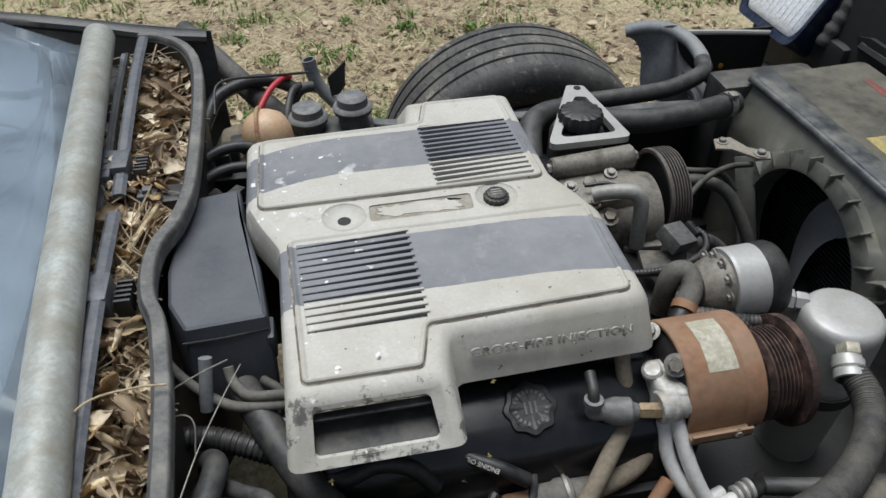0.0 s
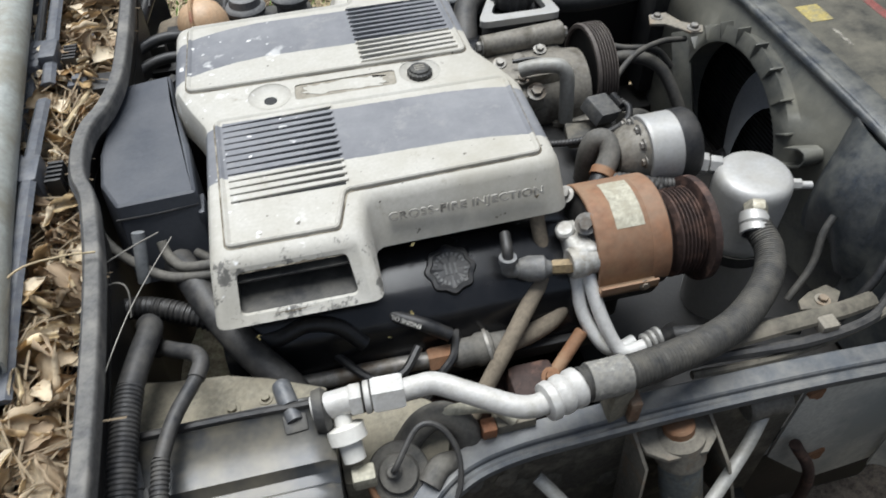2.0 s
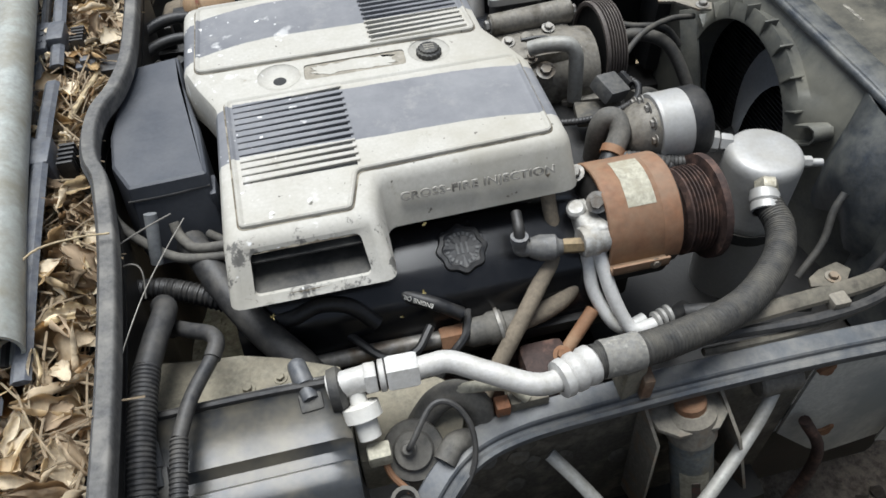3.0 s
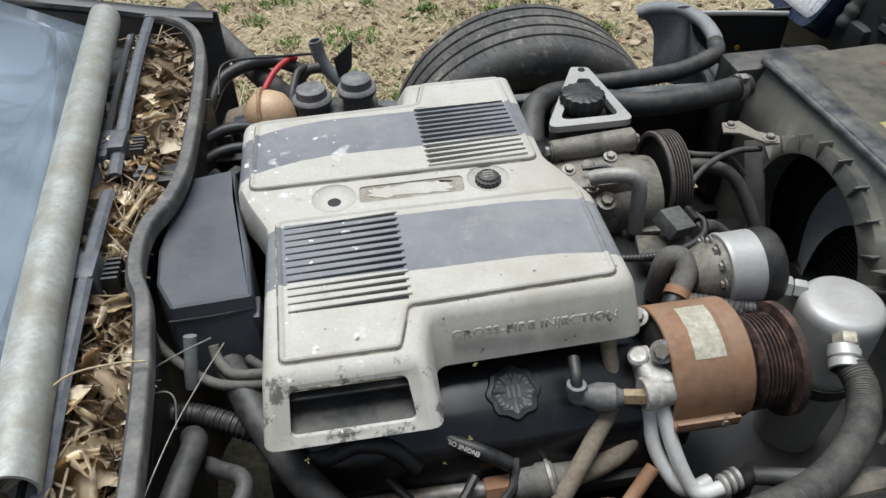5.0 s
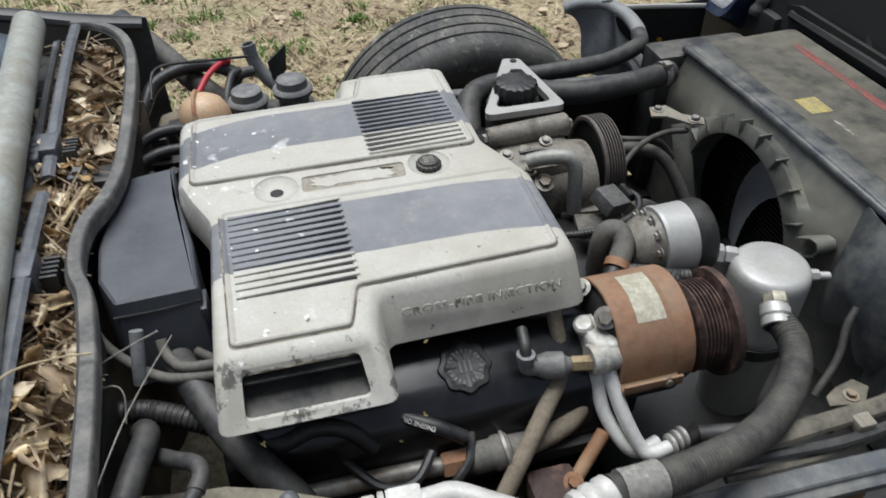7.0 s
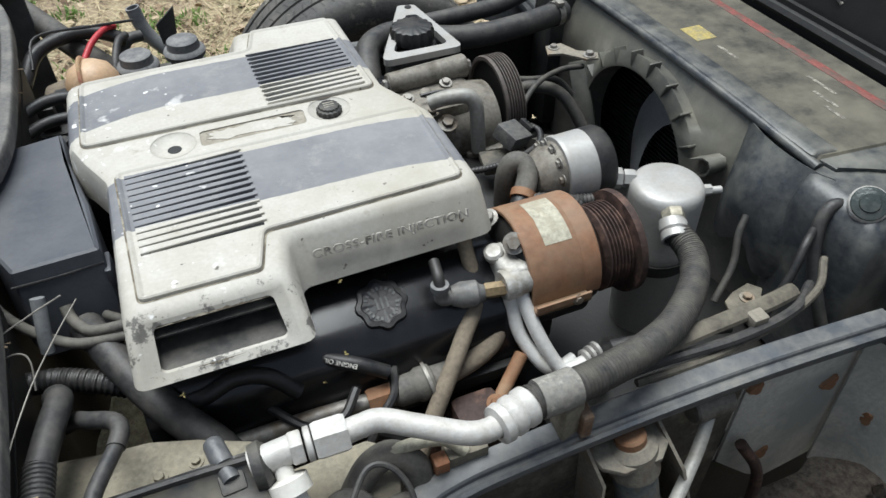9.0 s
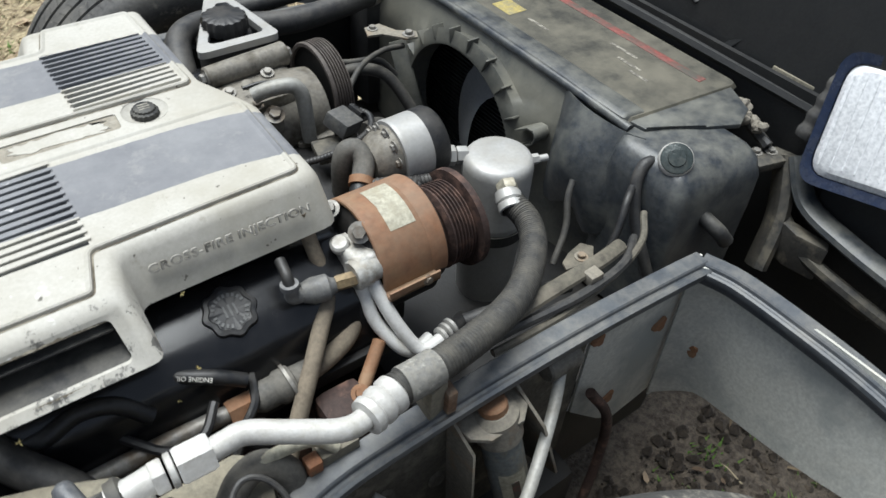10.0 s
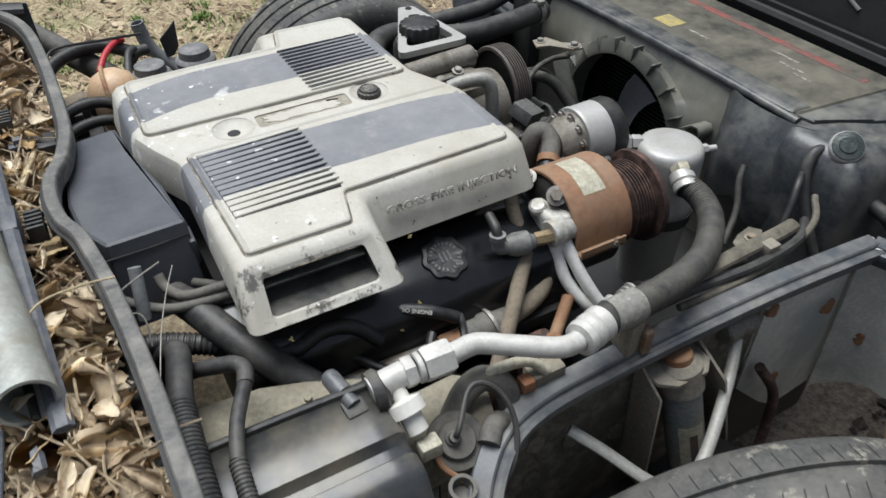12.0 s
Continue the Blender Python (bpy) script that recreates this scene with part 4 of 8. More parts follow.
# ---- suction line: aluminium pipe, crimp, corrugated hose ----
def build_suction_line():
    top = thing("air_conditioning_line", (0.1, -0.45, 0.66), "bare aluminium pipe with crimped black corrugated hose lying over the rail", "pipe")
    part("pipe", tube([(-0.115, -0.421, 0.705), (-0.09, -0.421, 0.708), (-0.07, -0.4205, 0.71)], 0.0135, 18), M_PIPE, top)
    bm = hexagon((-0.078, -0.4215, 0.709), (1, -0.04, 0.02), 0.0172, 0.012)
    lathe([(0, 0.0135), (0.001, 0.0165), (0.006, 0.0165), (0.007, 0.0135)], (-0.064, -0.422, 0.7095), (1, -0.04, 0.02), 24, bm)
    hexagon((-0.056, -0.4225, 0.71), (1, -0.04, 0.02), 0.0195, 0.032, bm)
    part("union_nut", bm, M_PIPE, top, "large bright union nut")
    part("pipe", tube([(-0.03, -0.425, 0.711), (-0.012, -0.424, 0.712), (0.008, -0.425, 0.712), (0.037, -0.442, 0.71), (0.071, -0.463, 0.708), (0.086, -0.4695, 0.707), (0.098, -0.4705, 0.706), (0.112, -0.468, 0.705)], 0.0116, 18), M_PIPE, top)
    bm = bmesh.new()
    d = Vector((0.046, 0.012, 0.0)).normalized()
    p = Vector((0.107, -0.4695, 0.705))
    lathe([(0, 0.012), (0.002, 0.0195), (0.01, 0.0205), (0.014, 0.0175), (0.018, 0.0205), (0.025, 0.0205), (0.029, 0.0175), (0.033, 0.0205), (0.041, 0.0205), (0.044, 0.017), (0.044, 0)], p, d, 28, bm)
    part("crimp", bm, M_PIPE, top, "bright crimped hose ferrule")
    path = [(0.148, -0.458, 0.705), (0.19, -0.456, 0.703), (0.239, -0.449, 0.698), (0.31, -0.429, 0.685), (0.373, -0.397, 0.67), (0.438, -0.344, 0.655), (0.47, -0.297, 0.65), (0.473, -0.26, 0.655)]
    part("hose", tube(path, 0.0178, 18, rib=0.0007, pitch=0.0044), M_CABLE, top, "dusty black corrugated hose")
    part("sleeve", tube([(0.158, -0.457, 0.7045), (0.178, -0.4565, 0.7038), (0.2, -0.4545, 0.7025)], 0.0202, 20), M_SLEEVE, top, "speckled grey sleeve")
    part("crimp", tube([(0.467, -0.262, 0.653), (0.474, -0.243, 0.662)], 0.017, 20, bm=lathe([(0, 0.0165), (0.001, 0.019), (0.01, 0.019), (0.012, 0.0165), (0.015, 0.019), (0.024, 0.019), (0.026, 0.015)], (0.4655, -0.27, 0.652), (0.3, 0.9, 0.35), 24)), M_ALU, top)
    part("support_clip", prism([(0.184, -0.472), (0.212, -0.465), (0.218, -0.442), (0.204, -0.432), (0.186, -0.438)], 0.632, 0.682, 0.006), M_TAN, top, "dirty support clip")


build_suction_line()


# ---- generic round accessory: silver and black cylinder by the fan ----
def build_air_pump():
    top = thing("pump", (0.38, -0.125, 0.6), "dull aluminium cylinder pump with a black end cap", "pump")
    a = Vector((0.33, -0.116, 0.688))
    d = Vector((1, -0.02, 0.02))
    part("housing", lathe([(0, 0), (0, 0.0275), (0.01, 0.035), (0.018, 0.038), (0.036, 0.043), (0.038, 0.046)], a, d, 40), M_CAST, top)
    part("sleeve", lathe([(0.035, 0.04), (0.0355, 0.048), (0.038, 0.0495), (0.041, 0.0495), (0.0415, 0.0485), (0.079, 0.0495), (0.08, 0.0485)], a, d, 48), M_ALU_DULL, top, "pale bare metal sleeve")
    for k in range(5):
        an = radians(200 + 32 * k)
        bolt(a + Vector((0.026, math.cos(an) * 0.041, -math.sin(an) * 0.041)), (-1, 0, 0), 0.005, top)
    part("end_cap", lathe([(0.079, 0.0), (0.079, 0.0502), (0.1, 0.0508), (0.106, 0.048), (0.108, 0.041), (0.108, 0)], a, d, 40), M_BLACK, top, "black plastic end cap")
    part("bracket", prism([(0.3, -0.17), (0.38, -0.17), (0.38, -0.09), (0.3, -0.09)], 0.58, 0.665, 0.01), M_CAST, top)
    part("conduit", tube([(0.33, -0.14, 0.668), (0.36, -0.165, 0.675), (0.395, -0.175, 0.672), (0.42, -0.16, 0.662)], 0.009, 12, rib=0.0008, pitch=0.005), M_HOSE, top)


build_air_pump()


# ---- steering pump with triangular bracket ----
def build_steering_pump():
    top = thing("steering_pump", (0.3, 0.18, 0.6), "dirty cast alloy pump with triangular silver bracket and black ribbed cap", "pump")
    outer = rounded([(0.215, 0.172), (0.352, 0.172), (0.333, 0.345), (0.305, 0.352)], [0.012, 0.012, 0.008, 0.008])
    inner = rounded([(0.238, 0.188), (0.334, 0.188), (0.323, 0.305), (0.305, 0.309)], [0.012, 0.012, 0.006, 0.006])
    bm = bmesh.new()
    rings = [[bm.verts.new((x, y, z)) for x, y in pts] for pts, z in ((outer, 0.733), (outer, 0.744), (inner, 0.745), (inner, 0.733))]
    n = len(outer)
    for a, b in zip(rings, rings[1:] + rings[:1]):
        for i in range(n):
            j = (i + 1) % n
            bm.faces.new((a[i], a[j], b[j], b[i]))
    part("bracket", bm, M_ALU_DULL, top, "triangular cast aluminium bracket")
    part("reservoir", lathe([(0.62, 0), (0.62, 0.045), (0.72, 0.045), (0.73, 0.04), (0.735, 0.0)], (0.288, 0.24, 0), (0, 0, 1), 32), M_BLACK, top)
    part("bracket_eye", lathe([(0.7445, 0.0), (0.7445, 0.006), (0.7462, 0.0058), (0.7462, 0.0)], (0.319, 0.337, 0), (0, 0, 1), 20), M_FINS_AND_GAPS, top, "dark bolt hole")
    part("cap", lathe([(0.735, 0.03), (0.738, 0.0345), (0.756, 0.0345), (0.7605, 0.0325), (0.762, 0.029), (0.7625, 0.0)], (0.289, 0.236, 0), (0, 0, 1), 96, lobes=16, depth=0.045), M_BLACK, top, "black ribbed reservoir cap")
    part("shaft_housing", rod((0.212, 0.14, 0.722), (0.345, 0.15, 0.722), 0.017, 0.019), M_CAST, top)
    bolt((0.345, 0.15, 0.722), (1, 0, 0), 0.008, top)
    bolt((0.214, 0.14, 0.722), (-1, 0, 0), 0.008, top)
    body = lathe([(0, 0), (0, 0.05), (0.02, 0.062), (0.09, 0.066), (0.13, 0.06), (0.14, 0.03), (0.14, 0)], (0.235, 0.105, 0.648), (1, 0, 0), 32)
    box(0.21, 0.34, 0.06, 0.15, 0.655, 0.712, 0.014, bm=body)
    part("body", body, M_CAST, top, "dirty cast alloy pump body")
    for x, y, z in ((0.23, 0.1, 0.715), (0.3, 0.12, 0.716), (0.333, 0.075, 0.7), (0.255, 0.065, 0.705)):
        bolt((x, y, z), (0, -0.3, 1), 0.006, top)
    prof = [(0.004, 0.064), (0.0, 0.066), (0.0, 0.0715), (0.002, 0.0725)]
    for k in range(6):
        prof += [(0.004 + 0.0045 * k, 0.0725), (0.0054 + 0.0045 * k, 0.0725), (0.0062 + 0.0045 * k, 0.065), (0.0076 + 0.0045 * k, 0.065)]
    prof += [(0.031, 0.0725), (0.033, 0.072), (0.033, 0.06), (0.02, 0.055), (0.02, 0.02), (0.035, 0.018), (0.035, 0)]
    part("pulley", lathe(prof, (0.374, 0.122, 0.665), (1, 0.03, 0), 48), M_BELT, top, "brown grooved belt pulley", angle=18)
    part("boss", box(0.245, 0.285, 0.035, 0.075, 0.66, 0.695, 0.012), M_CAST, top)
    part("boss", box(0.325, 0.36, 0.08, 0.14, 0.66, 0.7, 0.012), M_CAST, top)
    part("boss", lathe([(0, 0), (0, 0.014), (0.016, 0.015), (0.02, 0.011), (0.02, 0)], (0.335, 0.105, 0.69), (0.1, -0.2, 1), 18), M_CAST, top)
    part("boss", lathe([(0, 0), (0, 0.01), (0.022, 0.01), (0.024, 0.007), (0.024, 0)], (0.262, 0.112, 0.695), (0, -0.3, 1), 16), M_CAST, top)
    bolt((0.27, 0.04, 0.697), (-0.1, -0.5, 1), 0.0085, top, M_STEEL)
    part("pulley_web", lathe([(0.004, 0), (0.004, 0.064), (0.012, 0.064), (0.012, 0)], (0.374, 0.122, 0.665), (1, 0.03, 0), 40), M_DARK, top)
    part("outlet_elbow", tube([(0.25, 0.06, 0.725), (0.268, 0.052, 0.733), (0.29, 0.045, 0.736), (0.305, 0.041, 0.733), (0.3135, 0.038, 0.72), (0.316, 0.036, 0.7), (0.319, 0.034, 0.64)], 0.0112, 16), M_CASTPALE, top, "pale cast water outlet elbow")
    part("flange", prism([(0.3, 0.035), (0.36, 0.03), (0.37, 0.06), (0.36, 0.09), (0.31, 0.1)], 0.625, 0.637, 0.004), M_CAST, top)
    bolt((0.309, 0.05, 0.637), (0, 0, 1), 0.006, top)
    part("vent_tube", tube([(0.245, 0.085, 0.725), (0.28, 0.08, 0.727), (0.315, 0.065, 0.715)], 0.003, 8), M_BLACK, top)


build_steering_pump()


# ---- sensor with lead ----
def build_sensor():
    top = thing("sensor", (0.35, 0.0, 0.66), "small black plastic sensor box with a wire lead", "sensor")
    m = Matrix.Translation((0.352, -0.014, 0.69)) @ pose(0, 0, 0, 16, 14, 24)
    part("body", box(-0.024, 0.018, -0.021, 0.019, -0.012, 0.011, 0.003, m=m), M_SENSOR, top)
    bm = box(0.02, 0.028, -0.012, 0.012, -0.008, 0.016, 0.002, m=m)
    for k in range(4):
        box(0.028, 0.033, -0.012 + 0.0065 * k, -0.008 + 0.0065 * k, -0.006, 0.014, 0.001, bm=bm, m=m)
    part("plug", bm, M_BLACK, top)
    part("base", prism([(0.29, -0.05), (0.345, -0.06), (0.37, -0.02), (0.3, -0.005)], 0.655, 0.668, 0.004), M_HINGE, top)
    part("lead", tube([(0.385, -0.003, 0.69), (0.392, -0.02, 0.688), (0.375, -0.05, 0.69), (0.335, -0.075, 0.695), (0.285, -0.08, 0.693), (0.235, -0.07, 0.69)], 0.0048, 10, rib=0.0005, pitch=0.005), M_BLACK, top)


build_sensor()


# ---- heater hose stub and small hoses at the cover's front corner ----
def build_bypass_hose():
    top = thing("coolant_hose", (0.25, -0.13, 0.6), "short grey rubber hose with rusty clamp", "hose")
    part("hose", tube([(0.297, -0.1, 0.64), (0.297, -0.102, 0.69), (0.305, -0.103, 0.71), (0.317, -0.11, 0.711), (0.317, -0.127, 0.7), (0.299, -0.147, 0.684)], 0.0145, 16), M_GREYHOSE, top)
    part("lower_hose", tube([(0.3, -0.146, 0.685), (0.285, -0.162, 0.672), (0.268, -0.178, 0.64)], 0.0135, 16), M_BLACK, top)
    part("clamp", lathe([(0, 0.0145), (0, 0.0165), (0.011, 0.0165), (0.011, 0.0145)], (0.304, -0.141, 0.689), (-0.55, -0.65, -0.45), 20), M_RUST, top, "rusty hose clamp")
    bolt((0.313, -0.156, 0.685), (0.4, -0.6, 0.3), 0.005, top, M_RUST)
    part("branch_hose", tube([(0.295, -0.15, 0.68), (0.33, -0.16, 0.68), (0.37, -0.175, 0.67), (0.4, -0.2, 0.62)], 0.0105, 12, rib=0.0006, pitch=0.006), M_HOSE, top)


build_bypass_hose()


# ---- radiator hoses ----
def build_radiator_hoses():
    a = thing("radiator_hose", (0.42, 0.33, 0.64), "thick black rubber radiator hose with worm-drive clamp", "hose")
    part("hose", tube([(0.205, 0.2, 0.62), (0.215, 0.25, 0.67), (0.24, 0.325, 0.69), (0.30, 0.36, 0.69), (0.36, 0.335, 0.682), (0.44, 0.318, 0.676), (0.54, 0.325, 0.676), (0.60, 0.338, 0.676), (0.64, 0.35, 0.674)], 0.0215, 18), M_HOSE, a)
    cl = lathe([(0, 0.022), (0, 0.0238), (0.013, 0.0238), (0.013, 0.022)], (0.613, 0.341, 0.676), (1, 0.28, 0), 24)
    box(0.614, 0.628, 0.325, 0.343, 0.696, 0.704, 0.002, bm=cl)
    part("clamp", cl, M_STEEL, a, "steel hose clamp")
    b = thing("heater_hose", (0.45, 0.42, 0.62), "thinner black rubber hose running to the far wheel arch", "hose")
    part("hose", tube([(0.28, 0.39, 0.65), (0.33, 0.41, 0.67), (0.42, 0.415, 0.672), (0.53, 0.425, 0.672), (0.60, 0.448, 0.676), (0.638, 0.475, 0.678), (0.652, 0.51, 0.68)], 0.0165, 16), M_HOSE, b)
    # moulded flap on the far side
    c = thing("splash_shield", (0.57, 0.62, 0.5), "curled grey plastic splash shield beside the far wheel", "shield")
    rows = []
    for i in range(13):
        v = i / 12
        row = []
        for k in range(11):
            u = k / 10
            x = 0.552 + 0.055 * v + (0.1 + 0.03 * v) * u + 0.012 * math.sin(v * 5 + u * 3)
            y = 0.645 - 0.035 * math.sin(u * 3.0) + 0.012 * math.sin(6 * u + 3 * v) - 0.03 * v
            row.append((x, y, 0.7 - 0.15 * v - 0.018 * (1 - v) ** 4 * math.cos(u * 5)))
        rows.append(row)
    lip = [(x + 0.004, y + 0.022, z - 0.006) for x, y, z in rows[0]]
    sheet([lip] + rows, 0.004, "sheet", M_BOOT, c)
    part("rolled_edge", tube([(0.652, 0.505, 0.68), (0.657, 0.535, 0.686), (0.65, 0.575, 0.697), (0.625, 0.618, 0.704), (0.58, 0.642, 0.702), (0.545, 0.655, 0.69)], 0.0155, 14, flat=0.8), M_BOOT, c)


build_radiator_hoses()


# ---- radiator, shroud, fan ----
FY, FZ, FR = 0.082, 0.521, 0.153


def build_shroud():
    top = thing("fan_shroud", (0.64, 0.05, 0.3), "dusty black plastic fan shroud with a round opening and rim tabs", "fan shroud")
    n = 64
    bm = bmesh.new()
    def border(t, k):
        c, s = math.cos(t), math.sin(t)
        q = 1 / max(abs(c) / 0.36, abs(s) / 0.182)
        y, z = max(-0.292, min(0.385, FY + c * q)), max(0.33, min(0.704, FZ + s * q))
        y, z = FY + (y - FY) * k + c * FR * (1 - k), FZ + (z - FZ) * k + s * FR * (1 - k)
        rise = max(0.0, (z - 0.62) / 0.084)
        return (0.66 + 0.036 * rise ** 1.4 + 0.03 * max(0.0, -0.1 - y) / 0.2, y, z)
    rings = []
    for kind in range(8):
        ring = []
        for i in range(n):
            t = 2 * math.pi * i / n
            c, s = math.cos(t), math.sin(t)
            if kind == 0:
                p = (0.68, FY + c * (FR - 0.002), FZ + s * (FR - 0.002))
            elif kind == 1:
                p = (0.638, FY + c * FR, FZ + s * FR)
            elif kind == 2:
                p = (0.638, FY + c * (FR + 0.006), FZ + s * (FR + 0.006))
            elif kind == 3:
                p = (0.648, FY + c * (FR + 0.026), FZ + s * (FR + 0.026))
            else:
                p = border(t, (0.25, 0.5, 0.75, 1.0)[kind - 4])
            ring.append(bm.verts.new(p))
        rings.append(ring)
    for a, b in zip(rings, rings[1:]):
        for i in range(n):
            j = (i + 1) % n
            bm.faces.new((a[i], a[j], b[j], b[i]))
    part("face", bm, M_SHROUD, top, angle=50)
    part("ridge", tube([(0.692, -0.26, 0.697), (0.692, -0.1, 0.701), (0.691, 0.15, 0.702), (0.686, 0.385, 0.7)], 0.008, 10), M_TANK, top)
    rows = []
    for k in range(9):
        t = k / 8
        row = []
        for i in range(11):
            u = i / 10
            swell = math.sin(math.pi * u) ** 0.6 * math.sin(math.pi * (0.12 + 0.75 * t))
            row.append((0.694 - 0.03 * t - 0.05 * swell + 0.006 * math.sin(u * 9 + t * 4) * t, -0.125 - 0.165 * u - 0.02 * t, 0.698 - 0.165 * t - 0.012 * math.sin(u * 11) * t))
        rows.append(row)
    sheet(rows, 0.003, "cheek", M_TANK, top, "bulging dusty black shroud cheek with ragged lower edge")
    # tabs round the rim
    for k in range(11):
        t = radians(18 + 16.5 * k)
        m = Matrix.Translation((0.643, FY - math.cos(t) * (FR + 0.015), FZ + math.sin(t) * (FR + 0.015))) @ Matrix.Rotation(-t, 4, "X")
        part("rim_tab", box(-0.006, 0.018, -0.016, 0.01, -0.0016, 0.0016, 0.001, m=m), M_SHROUD, top)
    curl = [(-0.075, 0.572), (-0.11, 0.594), (-0.126, 0.608), (-0.132, 0.624), (-0.124, 0.634), (-0.11, 0.632), (-0.082, 0.612)]
    sheet([[(x, y, z) for y, z in curl] for x in (0.632, 0.664)], 0.003, "curled_clip", M_SHROUD, top, "curled plastic retaining clip")
    m = Matrix.Translation((0.63, 0.215, 0.525)) @ Matrix.Rotation(radians(-30), 4, "X") @ Matrix.Rotation(radians(-42), 4, "Z")
    strut = box(-0.017, 0.017, -0.003, 0.003, -0.11, 0.1, 0.0015, m=m)
    box(0.013, 0.017, -0.003, 0.014, -0.11, 0.1, 0.001, bm=strut, m=m)
    part("strut", strut, M_SHROUD, top, "dusty upright fan mount strut")
    plate = prism([(0.545, 0.232), (0.572, 0.226), (0.6, 0.19), (0.622, 0.185), (0.632, 0.205), (0.6, 0.225), (0.588, 0.262), (0.556, 0.262)], 0.655, 0.659, 0.001)
    part("corner_bracket", plate, M_TOWER, top, "dull steel corner bracket")
    bolt((0.566, 0.25, 0.659), (0, 0, 1), 0.006, top)
    bolt((0.612, 0.2, 0.659), (0, 0, 1), 0.007, top)
    for pts, r in (([(0.42, 0.2, 0.6), (0.48, 0.19, 0.63), (0.54, 0.17, 0.615), (0.57, 0.13, 0.56), (0.585, 0.1, 0.5)], 0.011), ([(0.44, 0.3, 0.62), (0.5, 0.25, 0.61), (0.57, 0.24, 0.6), (0.6, 0.22, 0.57)], 0.006), ([(0.41, 0.1, 0.62), (0.47, 0.14, 0.66), (0.54, 0.18, 0.655), (0.6, 0.2, 0.64)], 0.005), ([(0.43, 0.06, 0.6), (0.48, 0.08, 0.58), (0.53, 0.06, 0.52), (0.55, 0.02, 0.45)], 0.013)):
        h = thing("rubber_hose", pts[1], "dusty black hose behind the pump pulleys", "hose")
        part("hose", tube(pts, r, 12), M_CABLE, h)
    fan = thing("cooling_fan", (0.66, FY, 0.35), "grey plastic radiator fan blades behind the shroud opening", "fan")
    hub_y, hub_z = 0.115, 0.395
    part("hub", lathe([(0, 0), (0, 0.026), (0.004, 0.032), (0.03, 0.04), (0.035, 0.0)], (0.682, hub_y, hub_z), (1, 0, 0), 28), M_FINS_AND_GAPS, fan)
    for k in range(4):
        bm = bmesh.new()
        rows = []
        for i in range(8):
            f = i / 7
            r = 0.035 + 0.185 * f
            wide = 0.044 + 0.042 * f
            mid = radians(90 * k) - 0.1 + 0.3 * f * f
            row = []
            for j in range(6):
                a = mid + (j / 5 - 0.5) * wide / r
                row.append(bm.verts.new((0.694 - 0.016 * (j / 5 - 0.5), hub_y - math.sin(a) * r, hub_z + math.cos(a) * r)))
            rows.append(row)
        for a, b in zip(rows, rows[1:]):
            for j in range(5):
                bm.faces.new((a[j], a[j + 1], b[j + 1], b[j]))
        bmesh.ops.solidify(bm, geom=bm.faces[:], thickness=0.003)
        part("blade", bm, M_FAN, fan)
    # added slab: its black stands in for shade and hides the lit ground
    cross = thing("bay_shade_slab", (0.5, -0.15, 0.36), "added black slab in place of the shade under the bay", "crossmember")
    part("beam", prism([(0.27, -0.425), (0.7, -0.425), (0.7, 0.3), (0.27, 0.3)], 0.37, 0.41, 0.012), M_DARK, cross)
    rad = thing("radiator", (0.76, 0.05, 0.3), "radiator under a dusty plastic top panel with faded labels", "radiator")
    bm = box(0.72, 0.75, -0.3, 0.4, 0.3, 0.69, 0.002)
    part("core", bm, M_FINS_AND_GAPS, rad, smooth=False)
    fin = part("fin", box(0.712, 0.7205, -0.29, 0.39, 0.3, 0.303, 0.0), M_BLACK, rad, smooth=False)
    for k in range(1, 46):
        o = new("fin", fin.data)
        o.parent = rad
        o.matrix_parent_inverse = rad.matrix_basis.inverted()
        o.location.z = 0.0085 * k
    bm = loft([(rounded([(0.698, -0.25), (0.93, -0.272), (0.93, 0.4), (0.692, 0.385)], [0.015] * 4), 0.692), (rounded([(0.696, -0.252), (0.932, -0.274), (0.932, 0.402), (0.69, 0.387)], [0.015] * 4), 0.7), (rounded([(0.70, -0.247), (0.928, -0.269), (0.928, 0.397), (0.695, 0.382)], [0.015] * 4), 0.706)])
    part("top_panel", bm, M_TOPPANEL, rad, "dusty black top panel")
    strip_bm = loft([(rounded([(0.69, -0.246), (0.738, -0.25), (0.738, 0.386), (0.687, 0.382)], [0.006] * 4), 0.7), (rounded([(0.692, -0.244), (0.736, -0.248), (0.736, 0.384), (0.689, 0.38)], [0.006] * 4), 0.707), (rounded([(0.7, -0.24), (0.728, -0.243), (0.728, 0.38), (0.697, 0.376)], [0.006] * 4), 0.7105)])
    part("edge_strip", strip_bm, M_TANK, rad, "blue-black rounded edge strip")
    part("front_skirt", box(0.915, 0.93, -0.265, 0.4, 0.4, 0.693, 0.003), M_BLACK, rad)
    part("red_line", box(0.875, 0.892, -0.235, 0.33, 0.705, 0.7068, 0.0006), M_REDPAINT, rad, "faded red stripe")
    part("yellow_label", box(0.755, 0.795, 0.095, 0.145, 0.705, 0.7067, 0.0004), M_YELLOW, rad, "faded yellow label")
    for x0, y0, ln in ((0.775, 0.02, 0.05), (0.84, -0.13, 0.06), (0.815, -0.16, 0.05), (0.80, -0.19, 0.04)):
        part("print_bar", box(x0, x0 + 0.006, y0, y0 + ln, 0.7055, 0.7064, 0.0), M_PRINT, rad, smooth=False)
    # near end tank with filler cap
    lv = [(0.42, 0.0), (0.6, 0.0), (0.655, 0.002), (0.682, 0.012), (0.694, 0.026), (0.698, 0.04)]
